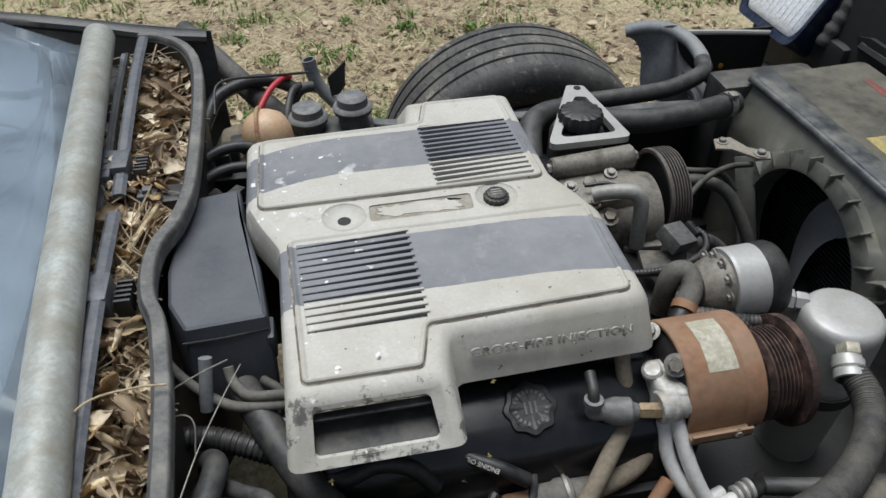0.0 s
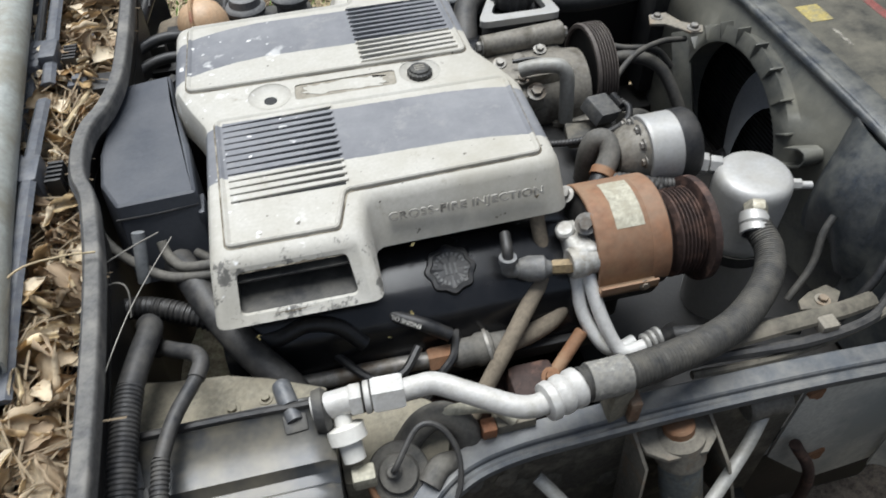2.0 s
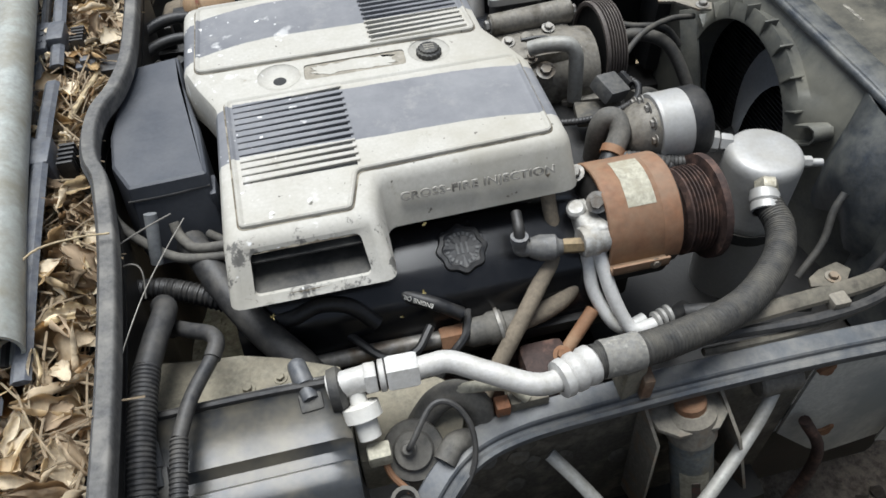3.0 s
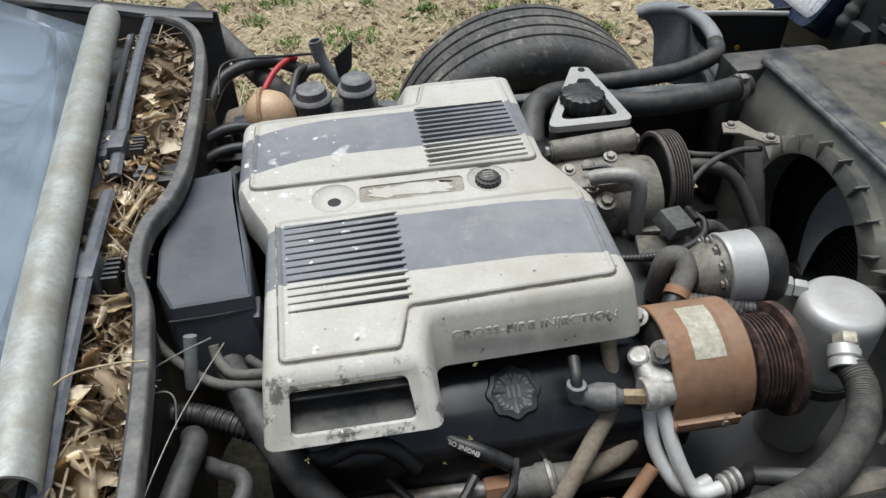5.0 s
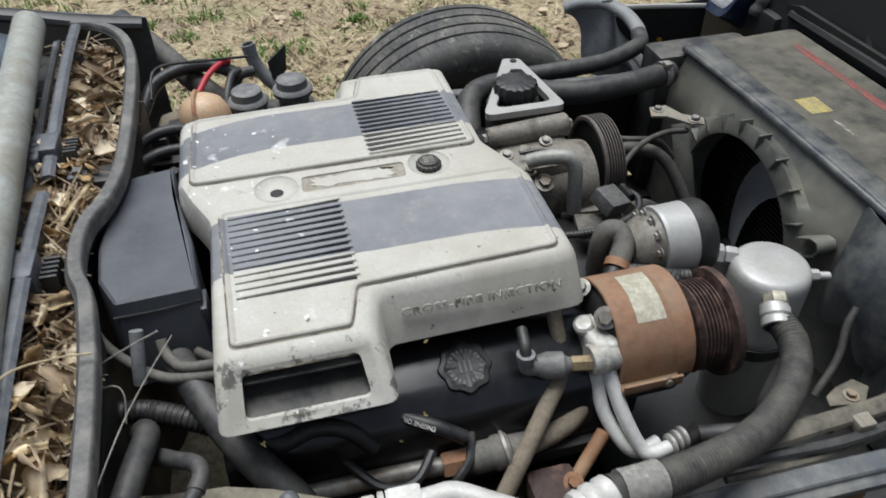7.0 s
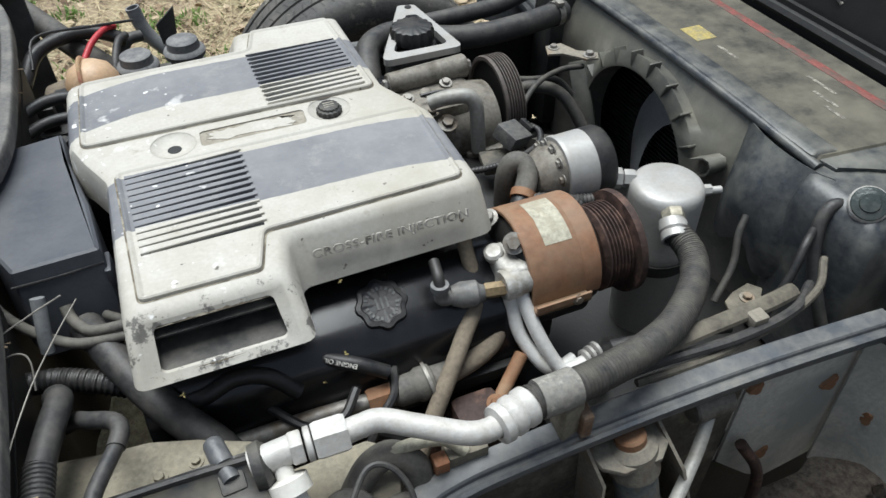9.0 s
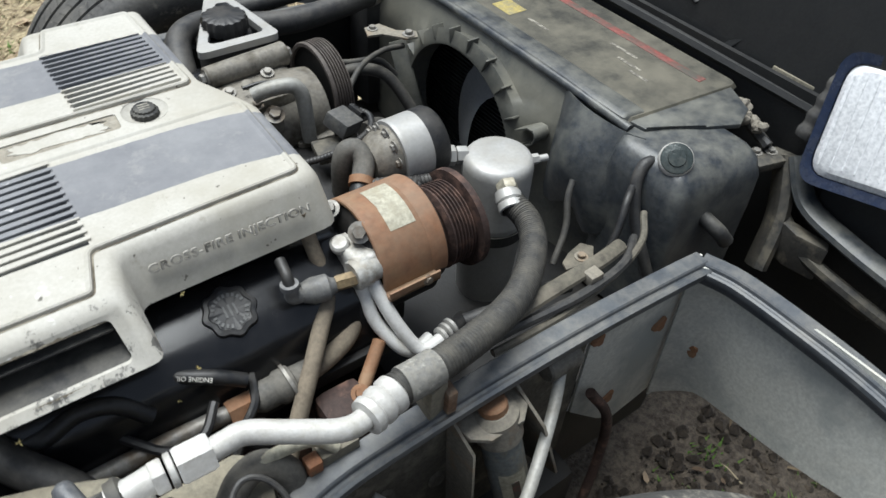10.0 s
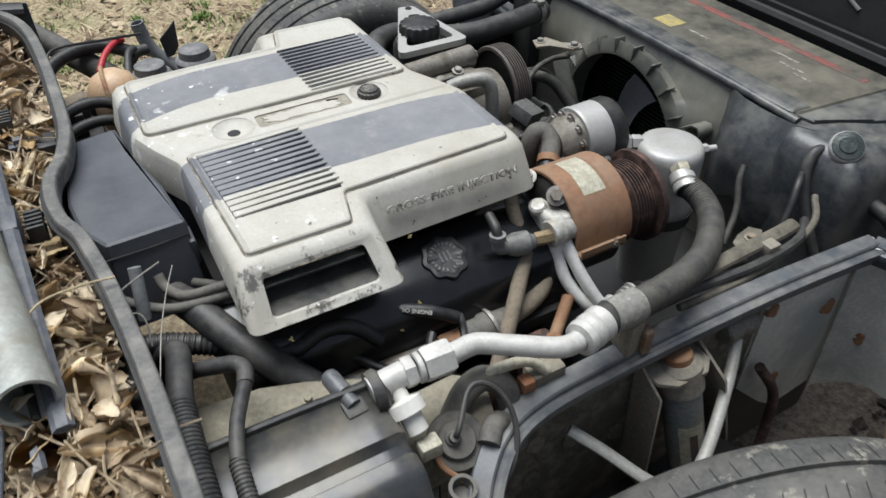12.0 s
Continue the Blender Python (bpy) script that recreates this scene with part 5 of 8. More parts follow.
    bm = loft([(rounded([(0.652 + k, -0.402 + k), (0.835 - k * 0.5, -0.415 + k), (0.835 - k * 0.5, -0.26), (0.645 + k * 0.8, -0.26)], [0.022] * 4, 5), z) for z, k in lv])
    tank = part("end_tank", bm, M_TANK, rad, "black plastic radiator end tank")
    part("brow", prism([(0.7, -0.25), (0.915, -0.268), (0.885, -0.325), (0.84, -0.345), (0.79, -0.322), (0.745, -0.29), (0.705, -0.277)], 0.695, 0.7035, 0.003), M_TANK, tank)
    ca, cd = Vector((0.69, -0.348, 0.696)), Vector((-0.5, -0.42, 0.76)).normalized()
    cap = part("filler_cap", lathe([(0, 0.0225), (0.002, 0.0245), (0.009, 0.0245), (0.0125, 0.023), (0.013, 0.0225)], ca + cd * 0.004, cd, 40), M_PIPE, rad, "bright metal filler cap")
    part("cap_disc", lathe([(0.0125, 0.0228), (0.0145, 0.0215), (0.0155, 0.013), (0.0175, 0.012), (0.018, 0.0)], ca + cd * 0.004, cd, 32), M_CAPDISC, cap, "dull green-grey centre")
    part("neck", lathe([(-0.03, 0.021), (0.0, 0.021), (0.004, 0.024), (0.005, 0.021)], ca, cd, 28), M_TANK, rad)
    part("overflow_hose", tube([(0.685, -0.325, 0.685), (0.66, -0.322, 0.685), (0.642, -0.33, 0.66), (0.633, -0.35, 0.62), (0.632, -0.375, 0.58), (0.64, -0.4, 0.53)], 0.009, 12), M_HOSE, rad)
    part("drain", tube([(0.72, -0.4, 0.62), (0.725, -0.43, 0.61), (0.74, -0.44, 0.59)], 0.012, 10), M_BLACK_DUSTY, rad)
    # far upper corner of the shroud
    part("far_tank", box(0.63, 0.84, 0.375, 0.45, 0.4, 0.692, 0.014), M_BLACK_DUSTY, rad)


build_shroud()


# ---- inner fender rail, panels, near side ----
def build_rail(s, name_label):
    top = thing("fender_rail", (0.3, -0.46 * s, 0.3), name_label, "body rail", "inner fender rails")
    y = lambda v: v * s
    path = smooth_path([(-0.06, y(-0.55), 0.6), (-0.03, y(-0.515), 0.622), (0.012, y(-0.484), 0.632), (0.07, y(-0.468), 0.634), (0.16, y(-0.463), 0.635), (0.3, y(-0.459), 0.632), (0.45, y(-0.458), 0.627), (0.6, y(-0.46), 0.619), (0.655, y(-0.462), 0.616)], 5)
    sec = [(-0.017, -0.03), (-0.0175, -0.001), (-0.0155, 0.0015), (0.0045, 0.001), (0.0065, -0.001), (0.0075, -0.0055), (0.0105, -0.0065), (0.0145, -0.0045), (0.0185, -0.006), (0.0195, -0.012), (0.0175, -0.018), (0.013, -0.019), (0.012, -0.03)]
    sec = [(a * s, b) for a, b in sec]
    part("flange", strip(path, sec, closed=True), M_RAIL, top, "faded black flange, chipped at the edge", angle=28)
    # front return running outwards
    path2 = smooth_path([(0.652, y(-0.46), 0.615), (0.668, y(-0.512), 0.615), (0.675, y(-0.6), 0.612), (0.68, y(-0.7), 0.605), (0.68, y(-0.82), 0.59)], 5)
    part("front_return", strip(path2, sec, closed=True), M_RAIL, top, angle=28)
    return top


near_rail = build_rail(1, "faded black inner fender rail with rolled edge, dusty")


def build_wheelhouse():
    # inner panel behind the suspension and curved front liner
    low = lambda x: 0.40 - 0.10 * min(1.0, max(0.0, (x - 0.46) / 0.1))
    sheet([[(x, -0.455 + 0.004 * math.sin(x * 20), 0.612 + (low(x) - 0.612) * k / 4) for x in (0.46, 0.49, 0.53, 0.57, 0.62, 0.664)] for k in range(5)], 0.004, "inner_panel", M_PANEL, near_rail, "dusty grey panel with rust spots")
    rows = []
    for i in range(9):
        t = i / 8
        row = []
        for k in range(15):
            v = (0, 0.02, 0.045, 0.075, 0.11, 0.15, 0.2, 0.28, 0.37, 0.46, 0.56, 0.67, 0.78, 0.89, 1)[k]
            yy = -0.4585 - 0.42 * max(0.0, v - 0.01)
            bend = max(0.0, 1 - v / 0.14) ** 2
            zb = 0.30 + 0.052 * min(1, v * 6) + 0.12 * v * v
            row.append((0.664 - 0.03 * bend + 0.018 * math.sin(min(1, v * 2.2) * 1.57) + 0.02 * t * (1 - v) - 0.03 * t * v, yy, 0.612 + (zb - 0.612) * t))
        rows.append(row)
    sheet(rows, 0.004, "wheel_arch_liner", M_PANEL, near_rail, "dusty grey wheel arch liner")
    for x, y, z, r, ax in ((0.608, -0.461, 0.505, 0.012, (0, -1, 0)), (0.47, -0.459, 0.562, 0.01, (0, -1, 0)), (0.536, -0.461, 0.383, 0.012, (0, -1, 0)), (0.670, -0.479, 0.464, 0.01, (-1, 0, 0)), (0.670, -0.490, 0.436, 0.011, (-1, 0, 0))):
        part("rust_spot", lathe([(0, 0.0), (0.002, r * 0.5), (0.001, r), (-0.004, r * 1.1)], (x, y, z), ax, 14, lobes=3, depth=0.25), M_RUST, near_rail)
    # dirty fibreglass wall rearwards
    sheet([[(x, -0.448, z) for x in (-0.05, 0.05, 0.15, 0.25, 0.35, 0.46)] for z in (0.612, 0.5, 0.38, 0.25)], 0.004, "frame_wall", M_GRIMEWALL, near_rail, "grimy dark frame wall")
    random.seed(8)
    for k in range(14):
        x, z = random.uniform(0.0, 0.22), random.uniform(0.42, 0.56)
        part("dirt_clod", lathe([(0, 0), (0.002, 0.009), (-0.001, 0.015)], (x, -0.4525, z), (0, -1, 0.2), 7), M_GRIMEWALL, near_rail)


build_wheelhouse()


# ---- wheels ----
M_SIPE = surface("sipe_rubber", (0.03, 0.029, 0.027), rough=0.85, bump=0)

def build_wheel(at, steer, label):
    top = thing("wheel", (at[0], at[1], 0), label, "wheel", "front wheels")
    R, W = 0.323, 0.128
    prof = [(-0.09, 0.205), (-0.105, 0.215), (-0.12, 0.24), (-W, 0.27), (-0.122, 0.298), (-0.112, 0.312), (-0.1, 0.318)]
    for g in (-0.07, -0.024, 0.024, 0.07):
        prof += [(g - 0.0055, R - 0.002 * abs(g) / 0.07), (g - 0.004, R - 0.008), (g + 0.004, R - 0.008), (g + 0.0055, R - 0.002 * abs(g) / 0.07)]
    prof += [(0.1, 0.318), (0.112, 0.312), (0.122, 0.298), (W, 0.27), (0.12, 0.24), (0.105, 0.215), (0.09, 0.205)]
    m = Matrix.Translation(at) @ pose(0, 0, 0, 0, 0, steer)
    bm = lathe(prof, (0, 0, 0), (0, 1, 0), 120)
    bmesh.ops.transform(bm, matrix=m, verts=bm.verts)
    tyre = part("tyre", bm, M_TYRE, top, "worn black tyre with shallow tread", angle=30)
    bm = bmesh.new()
    for k in range(90):
        a = 2 * math.pi * k / 90
        for y0, y1, sk in ((-0.098, -0.078, 0.012), (-0.066, -0.046, -0.02), (-0.018, 0.004, 0.02), (0.03, 0.05, -0.02), (0.078, 0.098, 0.012)):
            rr = R - 0.0012
            pa, pb = [], []
            for yy, aa in ((y0, a), (y1, a + sk)):
                for da in (-0.0018, 0.0018):
                    rad = 0.3188 if abs(yy) > 0.09 else (0.3215 if abs(yy) > 0.07 else R + 0.0003)
                    pa.append(bm.verts.new(m @ Vector((math.cos(aa + da) * rad, yy, math.sin(aa + da) * rad))))
            bm.faces.new((pa[0], pa[1], pa[3], pa[2]))
    tagged(part("sipe", bm, M_SIPE, tyre, smooth=False), kind="stuff")
    bm = lathe([(-0.11, 0.2), (-0.1, 0.206), (-0.09, 0.2), (-0.06, 0.185), (0.08, 0.185), (0.1, 0.2), (0.105, 0.208), (0.11, 0.2), (0.09, 0.18), (0.06, 0.06), (0.03, 0.0)], (0, 0, 0), (0, 1 if at[1] < 0 else -1, 0), 48)
    bmesh.ops.transform(bm, matrix=m @ pose(0, 0, 0, 0, 0, 180 if at[1] < 0 else 0), verts=bm.verts)
    part("rim", bm, M_ALU_DULL, top)
    bm = lathe([(-0.08, 0), (-0.08, 0.08), (-0.05, 0.14), (-0.03, 0.14), (0.05, 0.07), (0.05, 0)], (0, 0, 0), (0, 1 if at[1] > 0 else -1, 0), 32)
    bmesh.ops.transform(bm, matrix=m, verts=bm.verts)
    part("hub", bm, M_RUST_DARK, top)


build_wheel((0.345, 0.757, 0.323), 0, "worn black tyre standing on the dirt, far side")
build_wheel((0.243, -0.742, 0.302), -21, "worn black tyre, dusty shoulder, turned a little, near side")


# ---- firewall, cowl trough, windscreen ----
SEAL = [(-0.42, 0.6), (-0.38, 0.588), (-0.337, 0.54), (-0.312, 0.459), (-0.303, 0.34), (-0.301, 0.212), (-0.303, 0.1), (-0.316, 0.03), (-0.334, -0.012), (-0.339, -0.06), (-0.334, -0.108), (-0.322, -0.14), (-0.314, -0.19), (-0.306, -0.26), (-0.299, -0.39), (-0.297, -0.52), (-0.296, -0.66)]


def build_firewall():
    pts = smooth_path([(x, y, 0) for x, y in SEAL], 3)
    bm = strip([p + Vector((0, 0, 0.6)) for p in pts], [(0.014, -0.3), (0.026, -0.3), (0.012, 0.185), (0.0, 0.185)], closed=True)
    wall = tagged(part("firewall", bm, M_DARK), "black firewall edge behind the engine", "firewall", kind="structure")
    seal = strip([p + Vector((0, 0, 0.79)) for p in pts], [(-0.0072, -0.02), (-0.0084, -0.003), (-0.0076, 0.003), (-0.0058, 0.0048), (-0.0014, 0.0042), (0.0026, 0.0046), (0.0058, 0.0052), (0.0074, 0.003), (0.008, -0.004), (0.0072, -0.02)], closed=True)
    tagged(part("weatherstrip", seal, M_SEAL, angle=60), "weathered grey rubber hood seal along the firewall", "weatherstrip")
    # trough floor between seal and glass
    bm = bmesh.new()
    rows = []
    for p in pts:
        rows.append([bm.verts.new((p.x, p.y, 0.735)), bm.verts.new((p.x * 0.5 - 0.235, p.y, 0.725)), bm.verts.new((-0.50, p.y, 0.745))])
    for a, b in zip(rows, rows[1:]):
        for k in range(2):
            bm.faces.new((a[k], a[k + 1], b[k + 1], b[k]))
    tagged(part("cowl_trough", bm, M_DARK), "dark cowl trough full of dead leaves", "cowl", kind="structure")


M_SEAL = surface("weathered_grey_seal", (0.1, 0.098, 0.095), worn=(0.2, 0.19, 0.172), dust=(0.24, 0.228, 0.2), dust_amount=0.35, rough=0.75, scale=20)
build_firewall()


def screen_base(y):
    return -0.412 - 0.19 * (y * y) - 0.05 * y


def build_windscreen():
    top = thing("windscreen", (-0.6, 0, 0.78), "raked car windscreen with black lower border, reflecting the sky", "windscreen")
    ys = [-0.66 + 0.06 * i for i in range(22)]
    rows = []
    for k in range(9):
        t = k / 8 * 0.8
        rows.append([(screen_base(y) - 0.87 * t - 0.03 * t * t, y * (1 - 0.12 * t), 0.775 + 0.46 * t) for y in ys])
    ob = sheet(rows, 0.005, "pane", M_GLASS, top, angle=180)
    ob.visible_shadow = False
    rows = []
    for k in range(3):
        t = k * 0.012
        rows.append([(screen_base(y) - 0.87 * t, y, 0.7705 + 0.46 * t) for y in ys])
    sheet(rows, 0.002, "border", M_WIPER, top, "black ceramic border", angle=180)
    dash = [[(-0.425 - 0.19 * y * y - 0.05 * y - 0.09 * k, y * 1.1, 0.756 + 0.012 * k + (0.02 if k > 2 else 0)) for y in ys] for k in range(9)]
    tagged(sheet(dash, 0.01, "dashboard", M_DASH, None, angle=180), "faded grey dashboard top seen through the windscreen", "dashboard")
    # far side cowl edge
    e = thing("cowl_edge", (-0.5, 0.68, 0.7), "black body edge beyond the windscreen corner", "body panel")
    part("edge", tube([(-1.3, 0.8, 0.9), (-0.9, 0.72, 0.83), (-0.64, 0.66, 0.815), (-0.5, 0.645, 0.795), (-0.40, 0.64, 0.775), (-0.31, 0.645, 0.76)], 0.02, 10, flat=0.6), M_BLACK, e)
    part("side", sheet_rows([[(-1.3 + 0.2 * i, 0.82 - 0.034 * i, 0.88 - 0.022 * i - 0.3 * k) for i in range(6)] for k in range(3)], 0.004), M_RAIL, e)


M_DASH = surface("faded_dash", (0.06, 0.07, 0.08), worn=(0.085, 0.097, 0.105), rough=0.8, scale=4)
def build_pipe():
    top = thing("metal_tube", (-0.44, 0.1, 0.79), "weathered galvanised steel tube lying along the windscreen base", "tube")
    part("tube", tube([(-0.468, 0.53, 0.823), (-0.437, 0.15, 0.82), (-0.413, -0.15, 0.813), (-0.391, -0.375, 0.805)], 0.025, 32, per=8, hollow=0.14), M_GALV, top, angle=30)
    return top


build_pipe()


# ---- wipers ----
def build_wiper(y0, y1, x0, x1, pivot):
    top = thing("wiper", (x0, pivot, 0.76), "dusty black windscreen wiper arm lying in the cowl", "wiper", "wipers")
    d = (Vector((x1, y1, 0)) - Vector((x0, y0, 0)))
    def along(t, dx=0.0, dz=0.0):
        return Vector((x0 + d.x * t + dx, y0 + d.y * t, 0.79 + dz))
    part("arm", tube([along(0.0), along(0.3, 0, 0.008), along(0.7, 0, 0.006), along(1.0, 0, -0.002)], 0.0092, 6, flat=0.5, per=3), M_WIPER, top)
    part("blade", tube([along(0.08, -0.032, -0.012), along(0.5, -0.028, -0.008), along(1.05, -0.026, -0.016)], 0.0062, 6, flat=0.8, per=4), M_WIPER, top)
    part("blade_spring", tube([along(0.12, -0.022, -0.002), along(0.5, -0.02, 0.002), along(0.95, -0.018, -0.006)], 0.004, 6, per=3), M_BLACK, top)
    t = (pivot - y0) / (y1 - y0)
    p = along(t)
    bm = box(p.x - 0.03, p.x - 0.012, p.y - 0.032, p.y + 0.036, 0.765, 0.796, 0.004)
    box(p.x - 0.012, p.x + 0.011, p.y - 0.024, p.y + 0.022, 0.765, 0.803, 0.004, bm=bm)
    for dy in (-0.014, 0.002, 0.016):
        lathe([(0, 0.0035), (0.0015, 0.0032), (0.0015, 0)], (p.x - 0.021, p.y + dy, 0.796), (0, 0, 1), 10, bm)
    part("pivot_block", bm, M_WIPER, top)
    bm = box(p.x - 0.034, p.x - 0.02, p.y - 0.02, p.y + 0.02, 0.768, 0.794, 0.003)
    part("clip", bm, M_BLACK, top)
    for k in range(5):
        part("vent_rib", box(p.x + 0.016, p.x + 0.034, p.y - 0.022 + 0.008 * k, p.y - 0.018 + 0.008 * k, 0.77, 0.795, 0.001), M_BLACK, top)


M_WIPER = surface("faded_black_wiper", (0.085, 0.092, 0.108), worn=(0.13, 0.138, 0.152), dust=(0.2, 0.19, 0.17), dust_amount=0.3, rough=0.45, scale=30)
build_windscreen()
build_wiper(0.59, 0.1, -0.412, -0.392, 0.17)
build_wiper(0.06, -0.40, -0.392, -0.372, -0.09)
for x, y, z, w, d in ((-0.352, 0.228, 0.772, 0.022, 0.03), (-0.362, 0.122, 0.775, 0.026, 0.02), (-0.41, 0.5, 0.78, 0.03, 0.05)):
    clip = thing("cowl_clip", (x, y, z - 0.02), "faded grey plastic clip among the cowl leaves", "clip", "clips in the cowl")
    bm = box(x - w / 2, x + w / 2, y - d / 2, y + d / 2, z - 0.012, z, 0.003, m=None)
    box(x - w * 0.2, x + w * 0.2, y - d * 0.3, y + d * 0.3, z - 0.002, z + 0.007, 0.002, bm=bm)
    part("body", bm, M_WIPER, clip)
bits = thing("cowl_bracket", (-0.35, 0.13, 0.74), "small black plastic cowl bracket among the leaves", "bracket")
part("block", box(-0.345, -0.318, 0.1, 0.14, 0.745, 0.772, 0.004), M_BLACK, bits)


# ---- heater blower box ----
def build_blower_box():
    top = thing("blower_box", (-0.28, -0.02, 0.6), "satin black moulded blower box between firewall and engine", "box")
    plan = [(-0.322, 0.03), (-0.305, 0.118), (-0.243, 0.13), (-0.238, 0.062), (-0.218, -0.04), (-0.21, -0.13), (-0.302, -0.135), (-0.323, -0.09), (-0.328, -0.03)][::-1]
    r = [0.006] * 9
    pts = rounded(plan, r, 3)
    low = rounded([(x, y if y > 0 else y - 0.028 * min(1.0, -y / 0.1)) for x, y in plan], r, 3)
    bm = loft([(low, 0.655), (pts, 0.752), (grown(pts, -0.0015), 0.7575), (grown(pts, -0.005), 0.7595)][::1])
    part("body", bm, M_BOX, top, angle=12)
    part("side_tab", box(-0.215, -0.207, -0.14, -0.105, 0.7, 0.735, 0.003), M_BOX, top)
    part("lid_seam", tube([(-0.212, -0.132, 0.742), (-0.26, -0.137, 0.742), (-0.306, -0.138, 0.742)], 0.0015, 6), M_BLACK, top)


build_blower_box()


# ---- evaporator case, near rear corner ----
def build_evaporator():
    top = thing("evaporator_case", (-0.2, -0.48, 0.5), "dusty black evaporator case with ribbed lid and clips", "air conditioning case")
    secs = [(-0.398, 0.62), (-0.398, 0.695), (-0.404, 0.703), (-0.415, 0.703), (-0.42, 0.695), (-0.468, 0.688), (-0.474, 0.676), (-0.484, 0.674), (-0.490, 0.682), (-0.506, 0.681), (-0.514, 0.676), (-0.545, 0.628), (-0.56, 0.45), (-0.4, 0.45)]
    bm = bmesh.new()
    ends = []
    for x, k in ((-0.36, 0.0), (-0.13, 0.0), (-0.108, 0.0), (-0.1, 0.006)):
        ends.append([bm.verts.new((x, y, z - k)) for y, z in secs])
    n = len(secs)
    for a, b in zip(ends, ends[1:]):
        for i in range(n):
            j = (i + 1) % n
            bm.faces.new((a[i], a[j], b[j], b[i]))
    bm.faces.new(ends[0])
    bm.faces.new(ends[-1][::-1])
    part("case", bm, M_CASE, top, angle=50)
    part("lid_rib", tube([(-0.36, -0.41, 0.7045), (-0.2, -0.41, 0.7045), (-0.115, -0.412, 0.7035)], 0.0045, 8), M_BLACK, top)
    part("end_collar", lathe([(0, 0.0), (0, 0.022), (0.01, 0.024), (0.016, 0.018), (0.016, 0.0)], (-0.114, -0.42, 0.697), (1, 0, 0.05), 24), M_BLACK_DUSTY, top)
    for p, q, r in ((Vector((-0.144, -0.381, 0.705)), Vector((-0.134, -0.424, 0.696)), 0.0098), (Vector((-0.29, -0.432, 0.702)), Vector((-0.284, -0.478, 0.69)), 0.0088)):
        d = (q - p).normalized()
        L = (q - p).length
        bm = lathe([(-0.002, 0), (-0.0015, r * 0.5), (0.001, r * 0.85), (0.005, r), (L * 0.62, r * 1.08), (L * 0.64, r * 0.9), (L, r * 0.85), (L, 0)], p, d, 24)
        clip = part("clip", bm, M_CLIP, top, "blue-grey plastic clip")
        m = Matrix.Translation(q) @ pose(0, 0, 0, 12, 0, 4)
        part("clip_foot", box(-0.012, 0.012, -0.012, 0.02, -0.02, 0.002, 0.004, m=m), M_BLACK_DUSTY, clip)
    ledge = thing("cowl_ledge", (-0.2, -0.36, 0.6), "dirt-caked tan fibreglass ledge", "body panel")
    part("plate", prism([(-0.3, -0.405), (-0.1, -0.4), (-0.1, -0.37), (-0.16, -0.345), (-0.205, -0.33), (-0.3, -0.315)], 0.635, 0.665, 0.006), M_TAN, ledge)
    part("plate", prism([(-0.1, -0.47), (0.01, -0.47), (0.03, -0.41), (0.0, -0.385), (-0.1, -0.39)], 0.56, 0.63, 0.008), M_TAN, ledge)
    bolt((-0.2, -0.375, 0.665), (0, 0, 1), 0.005, ledge, M_TAN)
    bolt((-0.165, -0.37, 0.665), (0, 0, 1), 0.0045, ledge, M_TAN)


M_CLIP = surface("faded_plastic_clip", (0.075, 0.08, 0.088), worn=(0.11, 0.112, 0.115), dust=(0.22, 0.21, 0.19), dust_amount=0.3, rough=0.4, scale=40)
M_CASE = surface("mud_stained_black_plastic", (0.03, 0.034, 0.04), worn=(0.16, 0.14, 0.1), dust=(0.18, 0.162, 0.122), dust_amount=0.2, rough=0.28, scale=5.5, worn_at=(0.52, 0.68), bump=0.08, grain=0.4)
build_evaporator()


# ---- hoses in the rear near corner ----
def hose(name, label, pts, r, mat, category="hose", **kw):
    p = Vector(pts[len(pts) // 2])
    top = thing(name, (p.x, p.y, p.z - r), label, category)
    part("hose", tube(pts, r, **kw), mat, top)
    return top


thick = hose("bay_hose", "thick dusty black hose with ribbed sleeve in the bay corner", [(-0.296, -0.235, 0.62), (-0.282, -0.262, 0.69), (-0.27, -0.29, 0.718), (-0.276, -0.33, 0.727), (-0.284, -0.37, 0.729)], 0.0128, M_HOSE, seg=16)
part("ribbed_run", tube([(-0.284, -0.37, 0.729), (-0.287, -0.41, 0.728), (-0.29, -0.47, 0.72), (-0.291, -0.56, 0.696), (-0.291, -0.66, 0.666)], 0.0132, 16, rib=0.0009, pitch=0.0048), M_HOSE, thick, "ribbed black sleeve")
thin = hose("bay_hose", "thin dusty black hose with ribbed sleeve over the case", [(-0.222, -0.366, 0.722), (-0.243, -0.41, 0.724), (-0.255, -0.45, 0.722)], 0.0074, M_HOSE, seg=14)
part("ribbed_run", tube([(-0.255, -0.45, 0.722), (-0.259, -0.52, 0.708), (-0.259, -0.6, 0.68)], 0.0078, 14, rib=0.0008, pitch=0.0044), M_HOSE, thin, "ribbed black sleeve")
part("smooth_end", tube([(-0.275, -0.285, 0.675), (-0.262, -0.3, 0.695), (-0.246, -0.318, 0.71), (-0.224, -0.335, 0.72), (-0.2175, -0.35, 0.7225), (-0.2225, -0.368, 0.7222)], 0.0086, 14), M_HOSE, thin)
hose("drain_hose", "thick grey rubber hose running down beside the engine", [(-0.25, -0.165, 0.685), (-0.236, -0.195, 0.686), (-0.208, -0.252, 0.672), (-0.175, -0.303, 0.655), (-0.142, -0.338, 0.63), (-0.115, -0.37, 0.585)], 0.0185, M_HOSE, seg=16)
